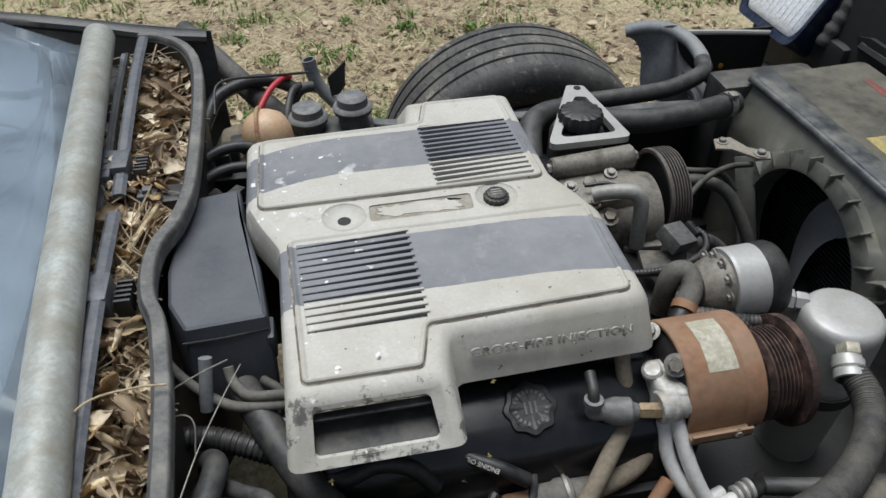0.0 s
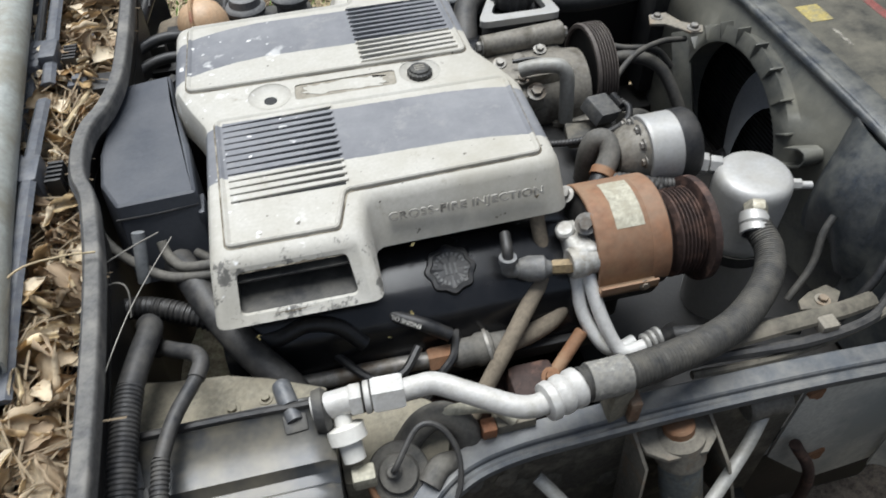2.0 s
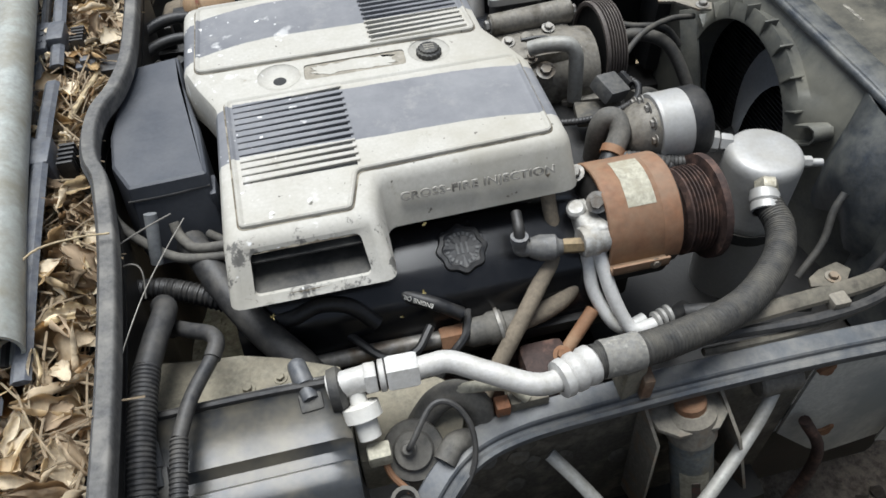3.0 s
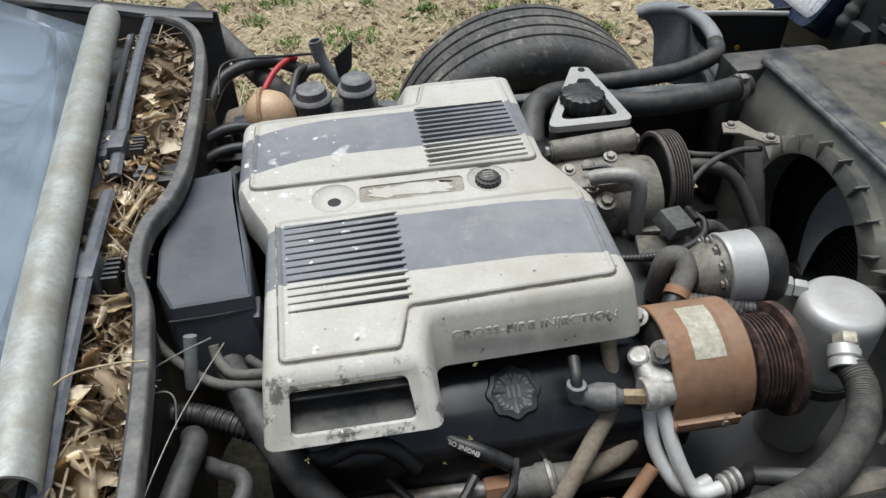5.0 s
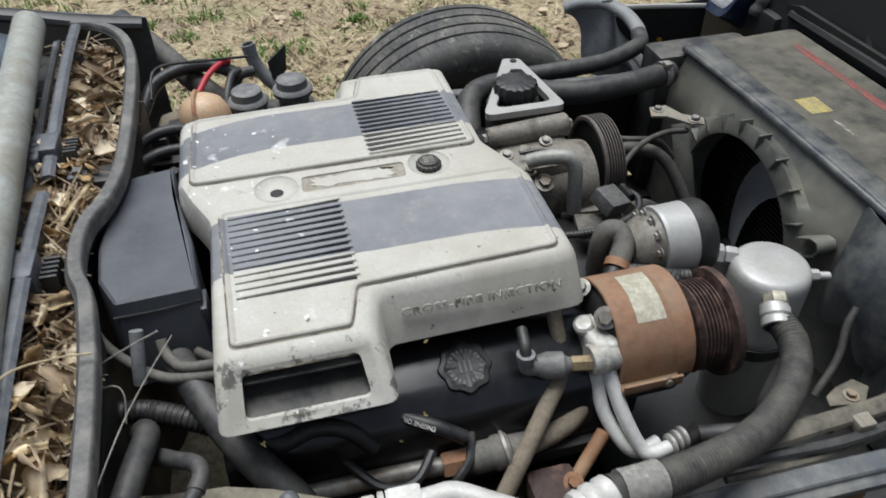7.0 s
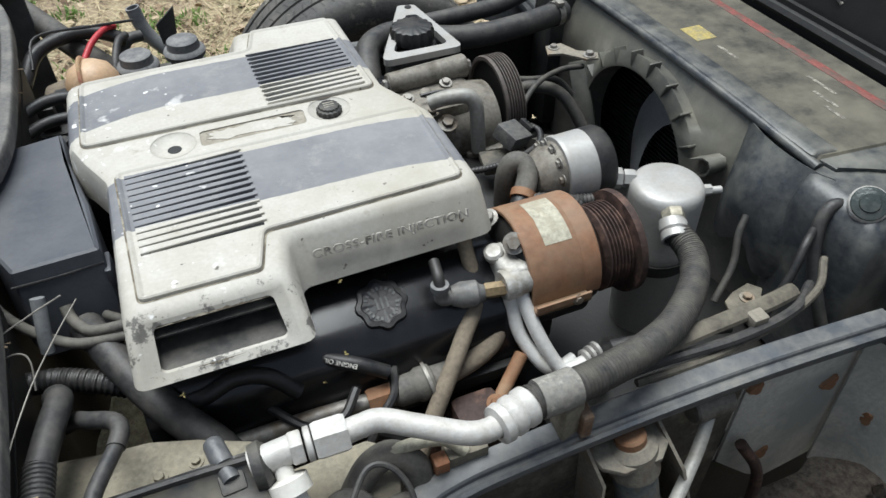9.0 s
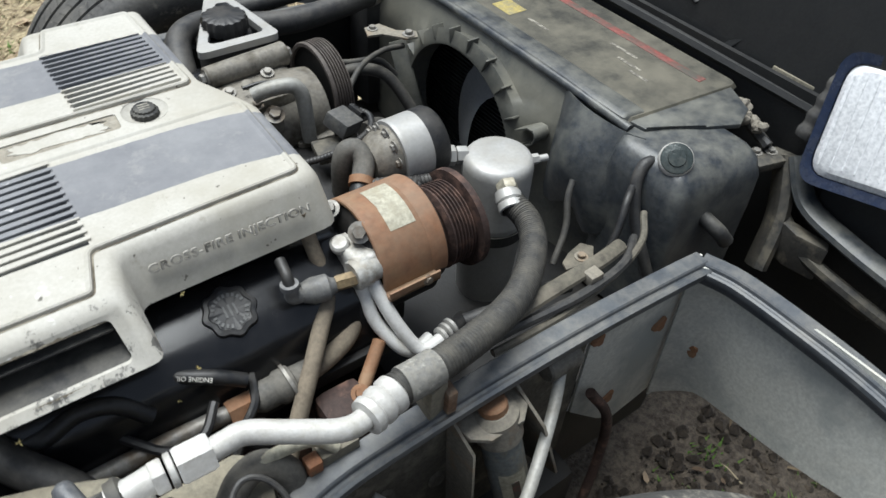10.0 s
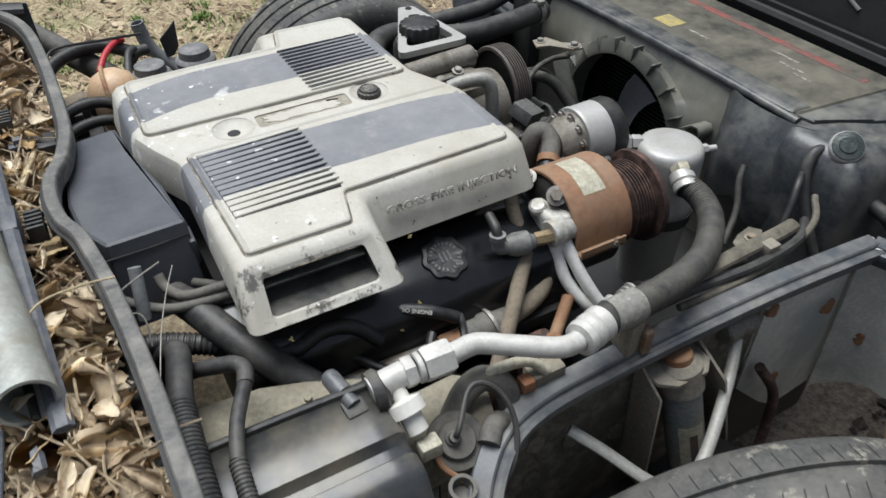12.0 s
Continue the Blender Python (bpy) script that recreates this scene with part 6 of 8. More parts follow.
hose("vacuum_hose", "thin grey rubber hose crossing under the blower box", [(-0.338, -0.12, 0.72), (-0.325, -0.14, 0.708), (-0.303, -0.163, 0.7), (-0.272, -0.19, 0.697), (-0.243, -0.205, 0.699), (-0.19, -0.21, 0.7)], 0.006, M_GREYHOSE, seg=10)
hose("vacuum_hose", "thin grey rubber hose tucked below the cover", [(-0.26, -0.163, 0.722), (-0.258, -0.172, 0.712), (-0.25, -0.184, 0.706), (-0.235, -0.197, 0.706), (-0.19, -0.205, 0.71)], 0.0062, M_GREYHOSE, seg=10)
hose("corrugated_hose", "short black corrugated conduit behind the engine", [(-0.33, -0.205, 0.665), (-0.285, -0.215, 0.668), (-0.235, -0.235, 0.66), (-0.19, -0.25, 0.64)], 0.0125, M_BLACK, rib=0.0009, pitch=0.006, seg=12)
hose("drain_stub", "upright grey rubber stub", [(-0.281, -0.163, 0.742), (-0.283, -0.172, 0.726), (-0.286, -0.185, 0.706), (-0.288, -0.192, 0.69)], 0.0075, M_BOOT, seg=12)
hose("brake_pipe", "black pipe along the engine bay corner", [(-0.3, -0.26, 0.64), (-0.31, -0.33, 0.66), (-0.318, -0.42, 0.63), (-0.32, -0.55, 0.6)], 0.011, M_BLACK, seg=10)
hose("loose_wire", "thin bare wire hanging across the hoses", [(-0.243, -0.18, 0.742), (-0.262, -0.24, 0.752), (-0.282, -0.32, 0.765), (-0.3, -0.41, 0.765), (-0.312, -0.5, 0.73)], 0.00065, M_WIRE, category="wire", seg=6)
hose("loose_wire", "thin looped bare wire among the hoses", [(-0.255, -0.18, 0.752), (-0.29, -0.185, 0.74), (-0.325, -0.205, 0.735), (-0.325, -0.235, 0.738), (-0.298, -0.24, 0.745), (-0.288, -0.25, 0.74), (-0.29, -0.27, 0.72)], 0.0009, M_WIRE, category="wire", seg=6)


hose("rubber_hose", "glossy black hose below the intake mouth", [(-0.19, -0.27, 0.64), (-0.149, -0.287, 0.655), (-0.113, -0.281, 0.662), (-0.078, -0.286, 0.655), (-0.05, -0.3, 0.63)], 0.0095, M_BLACK, seg=14)
hose("vacuum_hose", "grey rubber hose dropping below the cover edge", [(-0.225, -0.17, 0.7), (-0.2, -0.2, 0.705), (-0.175, -0.235, 0.69), (-0.16, -0.265, 0.65)], 0.0055, M_CABLE, seg=10)


# ---- pipes along the near side of the engine ----
def build_side_pipes():
    a = thing("air_injection_pipe", (0.0, -0.32, 0.58), "steel pipe with rusty nut and grey valve below the rocker cover", "pipe")
    part("pipe", tube([(-0.16, -0.315, 0.595), (-0.06, -0.318, 0.6), (0.03, -0.321, 0.6)], 0.0105, 14), M_STEEL, a)
    part("nut", hexagon((0.02, -0.321, 0.6), (1, 0, 0), 0.0155, 0.03), M_RUST, a, "rusty hexagonal nut")
    part("valve", lathe([(0, 0), (0, 0.013), (0.01, 0.018), (0.03, 0.018), (0.034, 0.021), (0.05, 0.021), (0.052, 0.017), (0.075, 0.016), (0.08, 0.0)], (0.048, -0.321, 0.6), (1, 0.02, 0), 24), M_GREYHOSE, a, "dirty grey check valve")
    part("clamp", lathe([(0, 0.021), (0, 0.0245), (0.004, 0.0245), (0.004, 0.021)], (0.094, -0.3205, 0.6), (1, 0, 0.2), 24), M_STEEL, a)
    part("hose", tube([(0.12, -0.32, 0.6), (0.155, -0.313, 0.603), (0.185, -0.302, 0.61), (0.207, -0.28, 0.622), (0.222, -0.24, 0.63), (0.235, -0.19, 0.63)], 0.0125, 14), M_TANHOSE, a, "mud-coloured rubber hose")
    hose("coolant_hose", "mud-coloured rubber hose curving up past the rocker cover", [(0.06, -0.38, 0.555), (0.085, -0.36, 0.585), (0.125, -0.325, 0.622), (0.16, -0.29, 0.645), (0.187, -0.262, 0.655), (0.2, -0.23, 0.66), (0.21, -0.19, 0.655)], 0.0105, M_TANHOSE, seg=12)
    b = thing("exhaust_flange", (0.14, -0.37, 0.52), "rust-red exhaust flange with a bolt", "exhaust")
    part("flange", box(0.11, 0.17, -0.39, -0.34, 0.53, 0.585, 0.012), M_RUST_DARK, b)
    part("stud", rod((0.165, -0.362, 0.57), (0.215, -0.325, 0.6), 0.0085), M_RUST, b)
    bolt((0.16, -0.37, 0.585), (0, -0.5, 1), 0.007, b, M_RUST)
    d = thing("dipstick", (0.0, -0.29, 0.6), "black dipstick tube with white lettered tag", "dipstick")
    part("handle", tube([(-0.035, -0.262, 0.645), (-0.01, -0.283, 0.648), (0.02, -0.3, 0.645), (0.05, -0.312, 0.63)], 0.0085, 12), M_BLACK, d)
    cv = bpy.data.curves.new("tag_text", "FONT")
    cv.body = "ENGINE OIL"
    cv.size = 0.0072
    cv.extrude = 0.0004
    cv.align_x = "CENTER"
    cv.align_y = "CENTER"
    tmp = new("tmp_text", cv)
    me = bpy.data.meshes.new_from_object(tmp.evaluated_get(bpy.context.evaluated_depsgraph_get()))
    bpy.data.objects.remove(tmp)
    xa = Vector((-0.044, 0.03, 0.003)).normalized()
    za = Vector((-0.35, -0.62, 0.7)).normalized()
    ya = za.cross(xa).normalized()
    za = xa.cross(ya)
    m = Matrix((xa, ya, za)).transposed().to_4x4()
    m.translation = Vector((0.004, -0.2925, 0.647)) + za * 0.0088
    me.transform(m)
    me.materials.append(M_WHITE)
    ob = new("tag_lettering", me)
    ob.parent = d
    ob.matrix_parent_inverse = d.matrix_basis.inverted()
    ob["label"] = "white lettering on the black tag"
    lead = hose("spark_lead", "black ignition lead below the rocker cover", [(-0.12, -0.26, 0.62), (-0.085, -0.3, 0.618), (-0.05, -0.34, 0.615), (-0.015, -0.345, 0.62), (0.01, -0.32, 0.63)], 0.0055, M_BLACK, category="lead", seg=8)
    hose("spark_lead", "black ignition lead with boot", [(0.06, -0.3, 0.62), (0.05, -0.33, 0.612), (0.03, -0.345, 0.6), (0.01, -0.36, 0.58)], 0.0055, M_BLACK, category="lead", seg=8)
    hose("spark_lead", "black ignition lead lying on the manifold", [(-0.17, -0.27, 0.6), (-0.09, -0.305, 0.598), (0.0, -0.34, 0.58), (0.05, -0.35, 0.55)], 0.006, M_BLACK, category="lead", seg=8)
    hose("coolant_hose", "mud-coloured hose dropping behind the compressor bracket", [(0.178, -0.215, 0.745), (0.183, -0.225, 0.7), (0.188, -0.25, 0.65), (0.185, -0.275, 0.61), (0.17, -0.3, 0.57)], 0.0095, M_TANHOSE, seg=12)


M_TANHOSE = surface("mud_coated_rubber", (0.2, 0.165, 0.12), worn=(0.12, 0.1, 0.075), dust=(0.26, 0.22, 0.165), dust_amount=0.4, rough=0.85, scale=25)
build_side_pipes()


# ---- white pressure switch, vacuum canister, elbow ----
def build_switch():
    top = thing("pressure_switch", (-0.085, -0.44, 0.64), "white plastic pressure switch screwed under the aluminium pipe", "switch")
    a, d = Vector((-0.09, -0.424, 0.705)), Vector((0.12, -0.72, -0.68))
    part("body", lathe([(0, 0), (0, 0.008), (0.018, 0.009), (0.02, 0.019), (0.034, 0.0195), (0.036, 0.012), (0.055, 0.0115), (0.057, 0.0)], a, d, 28), M_WHITE, top)
    part("plug", box(-0.09, -0.066, -0.485, -0.466, 0.642, 0.662, 0.004), M_LABEL, top, "yellowed plug")
    part("lead", tube([(-0.075, -0.475, 0.65), (-0.07, -0.49, 0.63), (-0.055, -0.505, 0.615)], 0.0035, 8), M_RUST, top)
    b = thing("vacuum_canister", (-0.03, -0.478, 0.6), "dusty grey round vacuum diaphragm with hose nipple", "vacuum canister")
    c, ax = Vector((-0.041, -0.46, 0.615)), Vector((-0.1, -0.5, 0.86)).normalized()
    part("shell", lathe([(-0.02, 0), (-0.02, 0.02), (0.012, 0.026), (0.014, 0.0315), (0.018, 0.0322), (0.0205, 0.031), (0.0215, 0.0215), (0.027, 0.0205), (0.029, 0.019), (0.0295, 0.0)], c, ax, 48), M_GREYHOSE, b)
    n = ax
    q = c + Vector((-0.004, 0.004, 0))
    part("nipple", lathe([(0.028, 0.009), (0.034, 0.0085), (0.036, 0.006), (0.045, 0.0055), (0.046, 0)], q, ax, 16), M_GREYHOSE, b)
    part("hose", tube([q + n * 0.042, q + n * 0.056 + Vector((0.006, 0.006, 0)), (-0.018, -0.452, 0.682), (0.004, -0.455, 0.68), (0.018, -0.475, 0.66), (0.014, -0.5, 0.63), (-0.01, -0.52, 0.605), (-0.05, -0.53, 0.59)], 0.0032, 8), M_HOSE, b)
    hose("elbow_hose", "thick dusty rubber elbow hose behind the vacuum canister", [(-0.04, -0.44, 0.6), (-0.026, -0.437, 0.632), (-0.008, -0.432, 0.654), (0.014, -0.432, 0.66), (0.034, -0.443, 0.645), (0.038, -0.452, 0.61)], 0.0145, M_GREYHOSE, seg=16)
    hose("rubber_hose", "grey rubber hose dropping beside the canister", [(-0.015, -0.49, 0.63), (0.0, -0.475, 0.635), (0.02, -0.47, 0.62), (0.035, -0.475, 0.58)], 0.0125, M_GREYHOSE, seg=14)
    o = thing("connector", (0.04, -0.44, 0.6), "weathered orange plastic connector", "connector")
    part("plug", box(0.05, 0.066, -0.458, -0.441, 0.634, 0.652, 0.003), M_ORANGE, o)
    part("block", box(0.066, 0.11, -0.455, -0.43, 0.615, 0.65, 0.004), M_TAN, o)
    part("pipe", tube([(0.0, -0.435, 0.665), (0.03, -0.435, 0.67), (0.065, -0.44, 0.667), (0.085, -0.45, 0.65)], 0.0065, 10), M_LABEL, o)
    m = thing("plug_socket", (-0.06, -0.515, 0.58), "dirty plastic plug socket on a lead", "plug")
    part("socket", lathe([(0, 0.012), (0.02, 0.015), (0.024, 0.015), (0.024, 0.011), (0.008, 0.009), (0.008, 0)], (-0.062, -0.512, 0.6), (0.0, -0.2, 1), 16), M_GREYHOSE, m)
    part("lead", tube([(-0.06, -0.51, 0.6), (-0.07, -0.52, 0.57), (-0.1, -0.53, 0.54)], 0.006, 8), M_HOSE, m)


M_ORANGE = surface("weathered_orange_plastic", (0.3, 0.13, 0.06), worn=(0.22, 0.15, 0.1), rough=0.7, scale=60)
build_switch()


# ---- wiring channel and clutter along the inner edge of the rail ----
def build_loom():
    top = thing("wiring_channel", (0.38, -0.41, 0.6), "dirty plastic wiring channel and cables beside the rail", "wiring")
    part("channel", tube([(0.215, -0.452, 0.64), (0.222, -0.44, 0.662), (0.26, -0.425, 0.66), (0.34, -0.415, 0.652), (0.42, -0.41, 0.652), (0.5, -0.405, 0.65), (0.56, -0.39, 0.635)], 0.0105, 8, flat=0.5), M_CHANNEL, top)
    part("cable", tube([(0.23, -0.43, 0.645), (0.33, -0.422, 0.636), (0.44, -0.43, 0.64), (0.53, -0.42, 0.64), (0.6, -0.38, 0.62)], 0.0065, 8), M_HOSE, top)
    part("cable", tube([(0.3, -0.435, 0.632), (0.4, -0.435, 0.628), (0.5, -0.425, 0.63), (0.58, -0.405, 0.64), (0.62, -0.37, 0.65)], 0.005, 8), M_CHANNEL, top)
    part("clip", box(0.462, 0.484, -0.428, -0.408, 0.64, 0.656, 0.003), M_TOWER, top)
    part("rust_bracket", prism([(0.205, -0.475), (0.218, -0.475), (0.22, -0.45), (0.207, -0.452)], 0.633, 0.668, 0.003), M_RUSTB, top)
    b = thing("mount_bracket", (0.53, -0.33, 0.55), "dented grey steel mounting bracket", "bracket")
    part("plate", prism([(0.505, -0.352), (0.55, -0.36), (0.572, -0.338), (0.56, -0.322), (0.53, -0.328), (0.51, -0.338)], 0.58, 0.585, 0.002), M_CHANNEL, b)
    bolt((0.54, -0.345, 0.585), (0, 0, 1), 0.006, b, M_TOWER)
    part("pipe", tube([(0.5, -0.33, 0.58), (0.535, -0.31, 0.615), (0.55, -0.29, 0.65), (0.565, -0.28, 0.67)], 0.005, 10), M_CABLE, b)
    hose("heater_pipe", "grey rubber pipe with ribbed end by the rail", [(0.33, -0.33, 0.56), (0.39, -0.36, 0.585), (0.44, -0.375, 0.6), (0.475, -0.385, 0.602)], 0.011, M_HOSE, seg=12)
    hose("battery_cable", "black cable draped beside the radiator", [(0.55, -0.37, 0.56), (0.585, -0.36, 0.62), (0.61, -0.345, 0.655), (0.635, -0.33, 0.66)], 0.006, M_BLACK, category="cable", seg=10)


build_loom()


# ---- near suspension ----
def build_suspension():
    s = thing("shock_absorber", (0.29, -0.49, 0.2), "grimy blue-grey shock absorber with torn sticker in a rusty mount", "shock absorber")
    a, b = Vector((0.276, -0.473, 0.588)), Vector((0.335, -0.555, 0.2))
    d = (b - a).normalized()
    part("body", lathe([(0.045, 0), (0.045, 0.02), (0.05, 0.026), (0.36, 0.026), (0.37, 0)], a, d, 28), M_SHOCK, s)
    part("dust_cap", lathe([(0.0, 0.0), (0.0, 0.02), (0.008, 0.029), (0.045, 0.03), (0.048, 0.0)], a, d, 28), M_TOWER, s)
    part("bushing", rod(a - d * 0.012, a + d * 0.004, 0.018), M_RUST, s, "rusty top nut")
    u = d.cross(Vector((-0.3, -0.7, 0.4))).normalized()
    n = u.cross(d).normalized()
    if n.y > 0:
        n, u = -n, -u
    bm = bmesh.new()
    rows = []
    for k in range(7):
        ang = radians(-40 + 80 * k / 6)
        rows.append([bm.verts.new(a + d * t + (n * math.cos(ang) + u * math.sin(ang)) * 0.0265) for t in (0.1, 0.2)])
    for p, q in zip(rows, rows[1:]):
        bm.faces.new((p[0], p[1], q[1], q[0]))
    st = part("sticker", bm, M_LABEL, s, "torn pale sticker")
    m = Matrix((d, u, n)).transposed().to_4x4()
    m.translation = a + d * 0.15 + n * 0.0268
    part("print_bar", box(-0.035, 0.03, -0.006, 0.004, -0.0006, 0.0006, 0, m=m), M_REDPAINT, st, "red print bar")
    t = thing("shock_tower", (0.27, -0.47, 0.3), "dirty folded steel shock tower", "bracket")
    sheet([[(0.225 + 0.004 * k, -0.455 - 0.022 * k, 0.60 - 0.02 * k) for k in range(3)], [(0.24 + 0.004 * k, -0.455 - 0.022 * k, 0.36) for k in range(3)]], 0.004, "flange", M_TOWER, t)
    sheet([[(0.318 + 0.004 * k, -0.455 - 0.03 * k, 0.60 - 0.02 * k) for k in range(3)], [(0.36 + 0.01 * k, -0.455 - 0.03 * k, 0.40) for k in range(3)]], 0.004, "flange", M_TOWER, t)
    part("top_plate", prism([(0.225, -0.452), (0.322, -0.452), (0.318, -0.488), (0.3, -0.503), (0.252, -0.503), (0.232, -0.488)], 0.572, 0.58, 0.003), M_TOWER, t)
    w = thing("control_arm", (0.24, -0.53, 0.4), "bare forged aluminium upper control arm", "suspension arm")
    j = Vector((0.205, -0.585, 0.5))
    part("front_leg", tube([j, (0.27, -0.555, 0.51), (0.36, -0.495, 0.535), (0.402, -0.46, 0.56)], 0.0078, 12, flat=0.75), M_CASTPALE, w)
    part("rear_leg", tube([j, (0.17, -0.56, 0.515), (0.135, -0.51, 0.54), (0.11, -0.475, 0.555)], 0.0085, 12, flat=0.75), M_CASTPALE, w)
    part("ball_joint", lathe([(0, 0), (0, 0.024), (0.02, 0.026), (0.03, 0.016), (0.032, 0)], j + Vector((0, 0, -0.015)), (0, 0, 1), 24), M_CASTPALE, w)
    part("bushing", rod((0.375, -0.455, 0.565), (0.43, -0.455, 0.565), 0.018), M_CAST, w)
    # unseen beam and rails, added to stop lit ground showing through the bay
    f = thing("crossmember", (0.25, 0, 0.12), "unseen black crossmember and rails, added to keep the bay dark", "frame")
    part("beam", box(0.12, 0.46, -0.5, 0.5, 0.14, 0.3, 0.02), M_DARK, f)
    for sgn in (1, -1):
        part("side_rail", box(-0.5, 0.7, sgn * 0.4 - 0.045, sgn * 0.4 + 0.045, 0.2, 0.38, 0.015), M_DARK, f)
    hose("brake_hose", "rust-stained hose hanging behind the near wheel", [(0.47, -0.47, 0.46), (0.5, -0.49, 0.4), (0.5, -0.5, 0.3), (0.46, -0.52, 0.2)], 0.008, M_RUST_DARK, seg=10)


M_SHOCK = surface("grimy_blue_grey_paint", (0.15, 0.165, 0.165), worn=(0.26, 0.22, 0.15), dust=(0.26, 0.24, 0.185), dust_amount=0.4, rough=0.6, scale=22)
build_suspension()


# ---- brake master cylinder and clutter on the far rear side ----
def build_brakes():
    a = thing("fluid_reservoir", (-0.21, 0.42, 0.58), "aged amber plastic fluid reservoir with a raised band", "reservoir")
    part("bottle", lathe([(0.58, 0.0), (0.58, 0.03), (0.6, 0.042), (0.66, 0.046), (0.685, 0.043), (0.703, 0.034), (0.714, 0.018), (0.716, 0.0)], (-0.214, 0.412, 0), (0, 0, 1), 28), M_AMBER, a)
    part("band", tube([(-0.228, 0.365, 0.67), (-0.228, 0.382, 0.705), (-0.226, 0.412, 0.7185), (-0.222, 0.442, 0.704), (-0.22, 0.458, 0.67)], 0.007, 10, flat=0.5), M_AMBER2, a, "pale plastic band")
    b = thing("brake_reservoir", (-0.09, 0.48, 0.55), "black brake fluid reservoir with two round screw caps", "reservoir")
    part("tank", box(-0.17, -0.02, 0.45, 0.52, 0.57, 0.64, 0.012), M_BLACK_DUSTY, b)
    for x, y, z in ((-0.141, 0.478, -0.006), (-0.058, 0.478, 0.006)):
        part("neck", lathe([(0.63, 0.028), (0.655, 0.028), (0.66, 0.035), (0.664, 0.035)], (x, y, z), (0, 0, 1), 28), M_CAPGREY, b)
        part("cap", lathe([(0.66, 0.0355), (0.668, 0.037), (0.673, 0.034), (0.675, 0.029), (0.688, 0.027), (0.69, 0.024), (0.69, 0)], (x, y, z), (0, 0, 1), 36), M_CAPGREY, b, "dusty black screw cap")
    c = thing("washer_neck", (-0.12, 0.63, 0.5), "grey plastic filler neck with torn black flap", "filler neck")
    part("neck", tube([(-0.06, 0.6, 0.585), (-0.082, 0.615, 0.61), (-0.105, 0.625, 0.635), (-0.12, 0.63, 0.665), (-0.127, 0.632, 0.702)], 0.0135, 14, hollow=0.2), M_BOOT, c)
    sheet([[(-0.095, 0.615, 0.668), (-0.072, 0.63, 0.68), (-0.056, 0.65, 0.685)], [(-0.09, 0.61, 0.63), (-0.076, 0.615, 0.63), (-0.062, 0.63, 0.64)]], 0.003, "flap", M_BLACK, c)
    part("bracket", tube([(-0.17, 0.575, 0.64), (-0.15, 0.59, 0.66), (-0.125, 0.6, 0.66)], 0.011, 10), M_HOSE, c)
    hose("battery_cable", "red battery cable sleeve", [(-0.225, 0.495, 0.68), (-0.205, 0.53, 0.695), (-0.18, 0.565, 0.7), (-0.165, 0.58, 0.695)], 0.0056, M_RED, category="cable", seg=10)
    hose("strut_tube", "thick weathered grey tube at the far rear corner", [(-0.37, 0.78, 0.72), (-0.3, 0.68, 0.69), (-0.215, 0.56, 0.65), (-0.15, 0.52, 0.6)], 0.022, M_RUBBER, category="tube", seg=14)
    hose("wiring_loom", "thick black cable loom", [(-0.325, 0.46, 0.67), (-0.3, 0.53, 0.69), (-0.25, 0.57, 0.695), (-0.2, 0.58, 0.69), (-0.15, 0.57, 0.67)], 0.0125, M_BLACK, category="cable", seg=10)
    hose("vacuum_hose", "black rubber hose to the rear of the engine", [(-0.33, 0.2, 0.67), (-0.325, 0.27, 0.7), (-0.29, 0.31, 0.71), (-0.24, 0.325, 0.705), (-0.2, 0.315, 0.68)], 0.0095, M_BLACK, seg=10)
    hose("vacuum_hose", "black rubber hose arching to the engine", [(-0.34, 0.17, 0.66), (-0.325, 0.23, 0.69), (-0.29, 0.265, 0.7), (-0.24, 0.28, 0.695), (-0.2, 0.27, 0.67)], 0.009, M_BLACK, seg=10)
    hose("vacuum_hose", "grey rubber hose beside the reservoirs", [(-0.185, 0.46, 0.62), (-0.178, 0.5, 0.66), (-0.165, 0.545, 0.68), (-0.15, 0.57, 0.68)], 0.007, M_HOSE, seg=10)
    hose("wire", "thin black wire near the far rear corner", [(-0.3, 0.45, 0.7), (-0.29, 0.53, 0.72), (-0.2, 0.56, 0.71), (-0.13, 0.58, 0.7)], 0.0025, M_BLACK, category="wire", seg=6)
    d = thing("vacuum_servo", (-0.27, 0.42, 0.5), "dirt-covered grey metal servo", "brake servo")
    part("drum", lathe([(0, 0), (0, 0.08), (0.02, 0.1), (0.05, 0.1), (0.07, 0.07), (0.08, 0)], (-0.29, 0.44, 0.56), (1, 0, 0.25), 32), M_TANHOSE, d)
    e = thing("distributor_parts", (-0.27, 0.22, 0.55), "broken grey plastic connectors behind the engine", "connector")
    random.seed(11)
    for k in range(9):
        x, y = -0.3 + 0.085 * random.random(), 0.17 + 0.08 * random.random()
        m = Matrix.Translation((x, y, 0.64 + 0.05 * random.random())) @ pose(0, 0, 0, random.uniform(-40, 40), random.uniform(-40, 40), random.uniform(0, 90))
        part("connector_piece", box(-0.014, 0.014, -0.009, 0.009, -0.006, 0.012, 0.002, m=m), M_HOSE if k % 2 else M_BLACK_DUSTY, e)
    part("base", box(-0.31, -0.2, 0.14, 0.3, 0.5, 0.645, 0.02), M_DARK, e)
    g = thing("relay_bracket", (-0.3, 0.37, 0.5), "black relay sockets on a bracket by the firewall", "relay")
    for k in range(3):
        part("relay", box(-0.3 + 0.012 * k, -0.275 + 0.012 * k, 0.33 + 0.03 * k, 0.355 + 0.03 * k, 0.65, 0.69 - 0.006 * k, 0.003), M_BLACK_DUSTY, g)
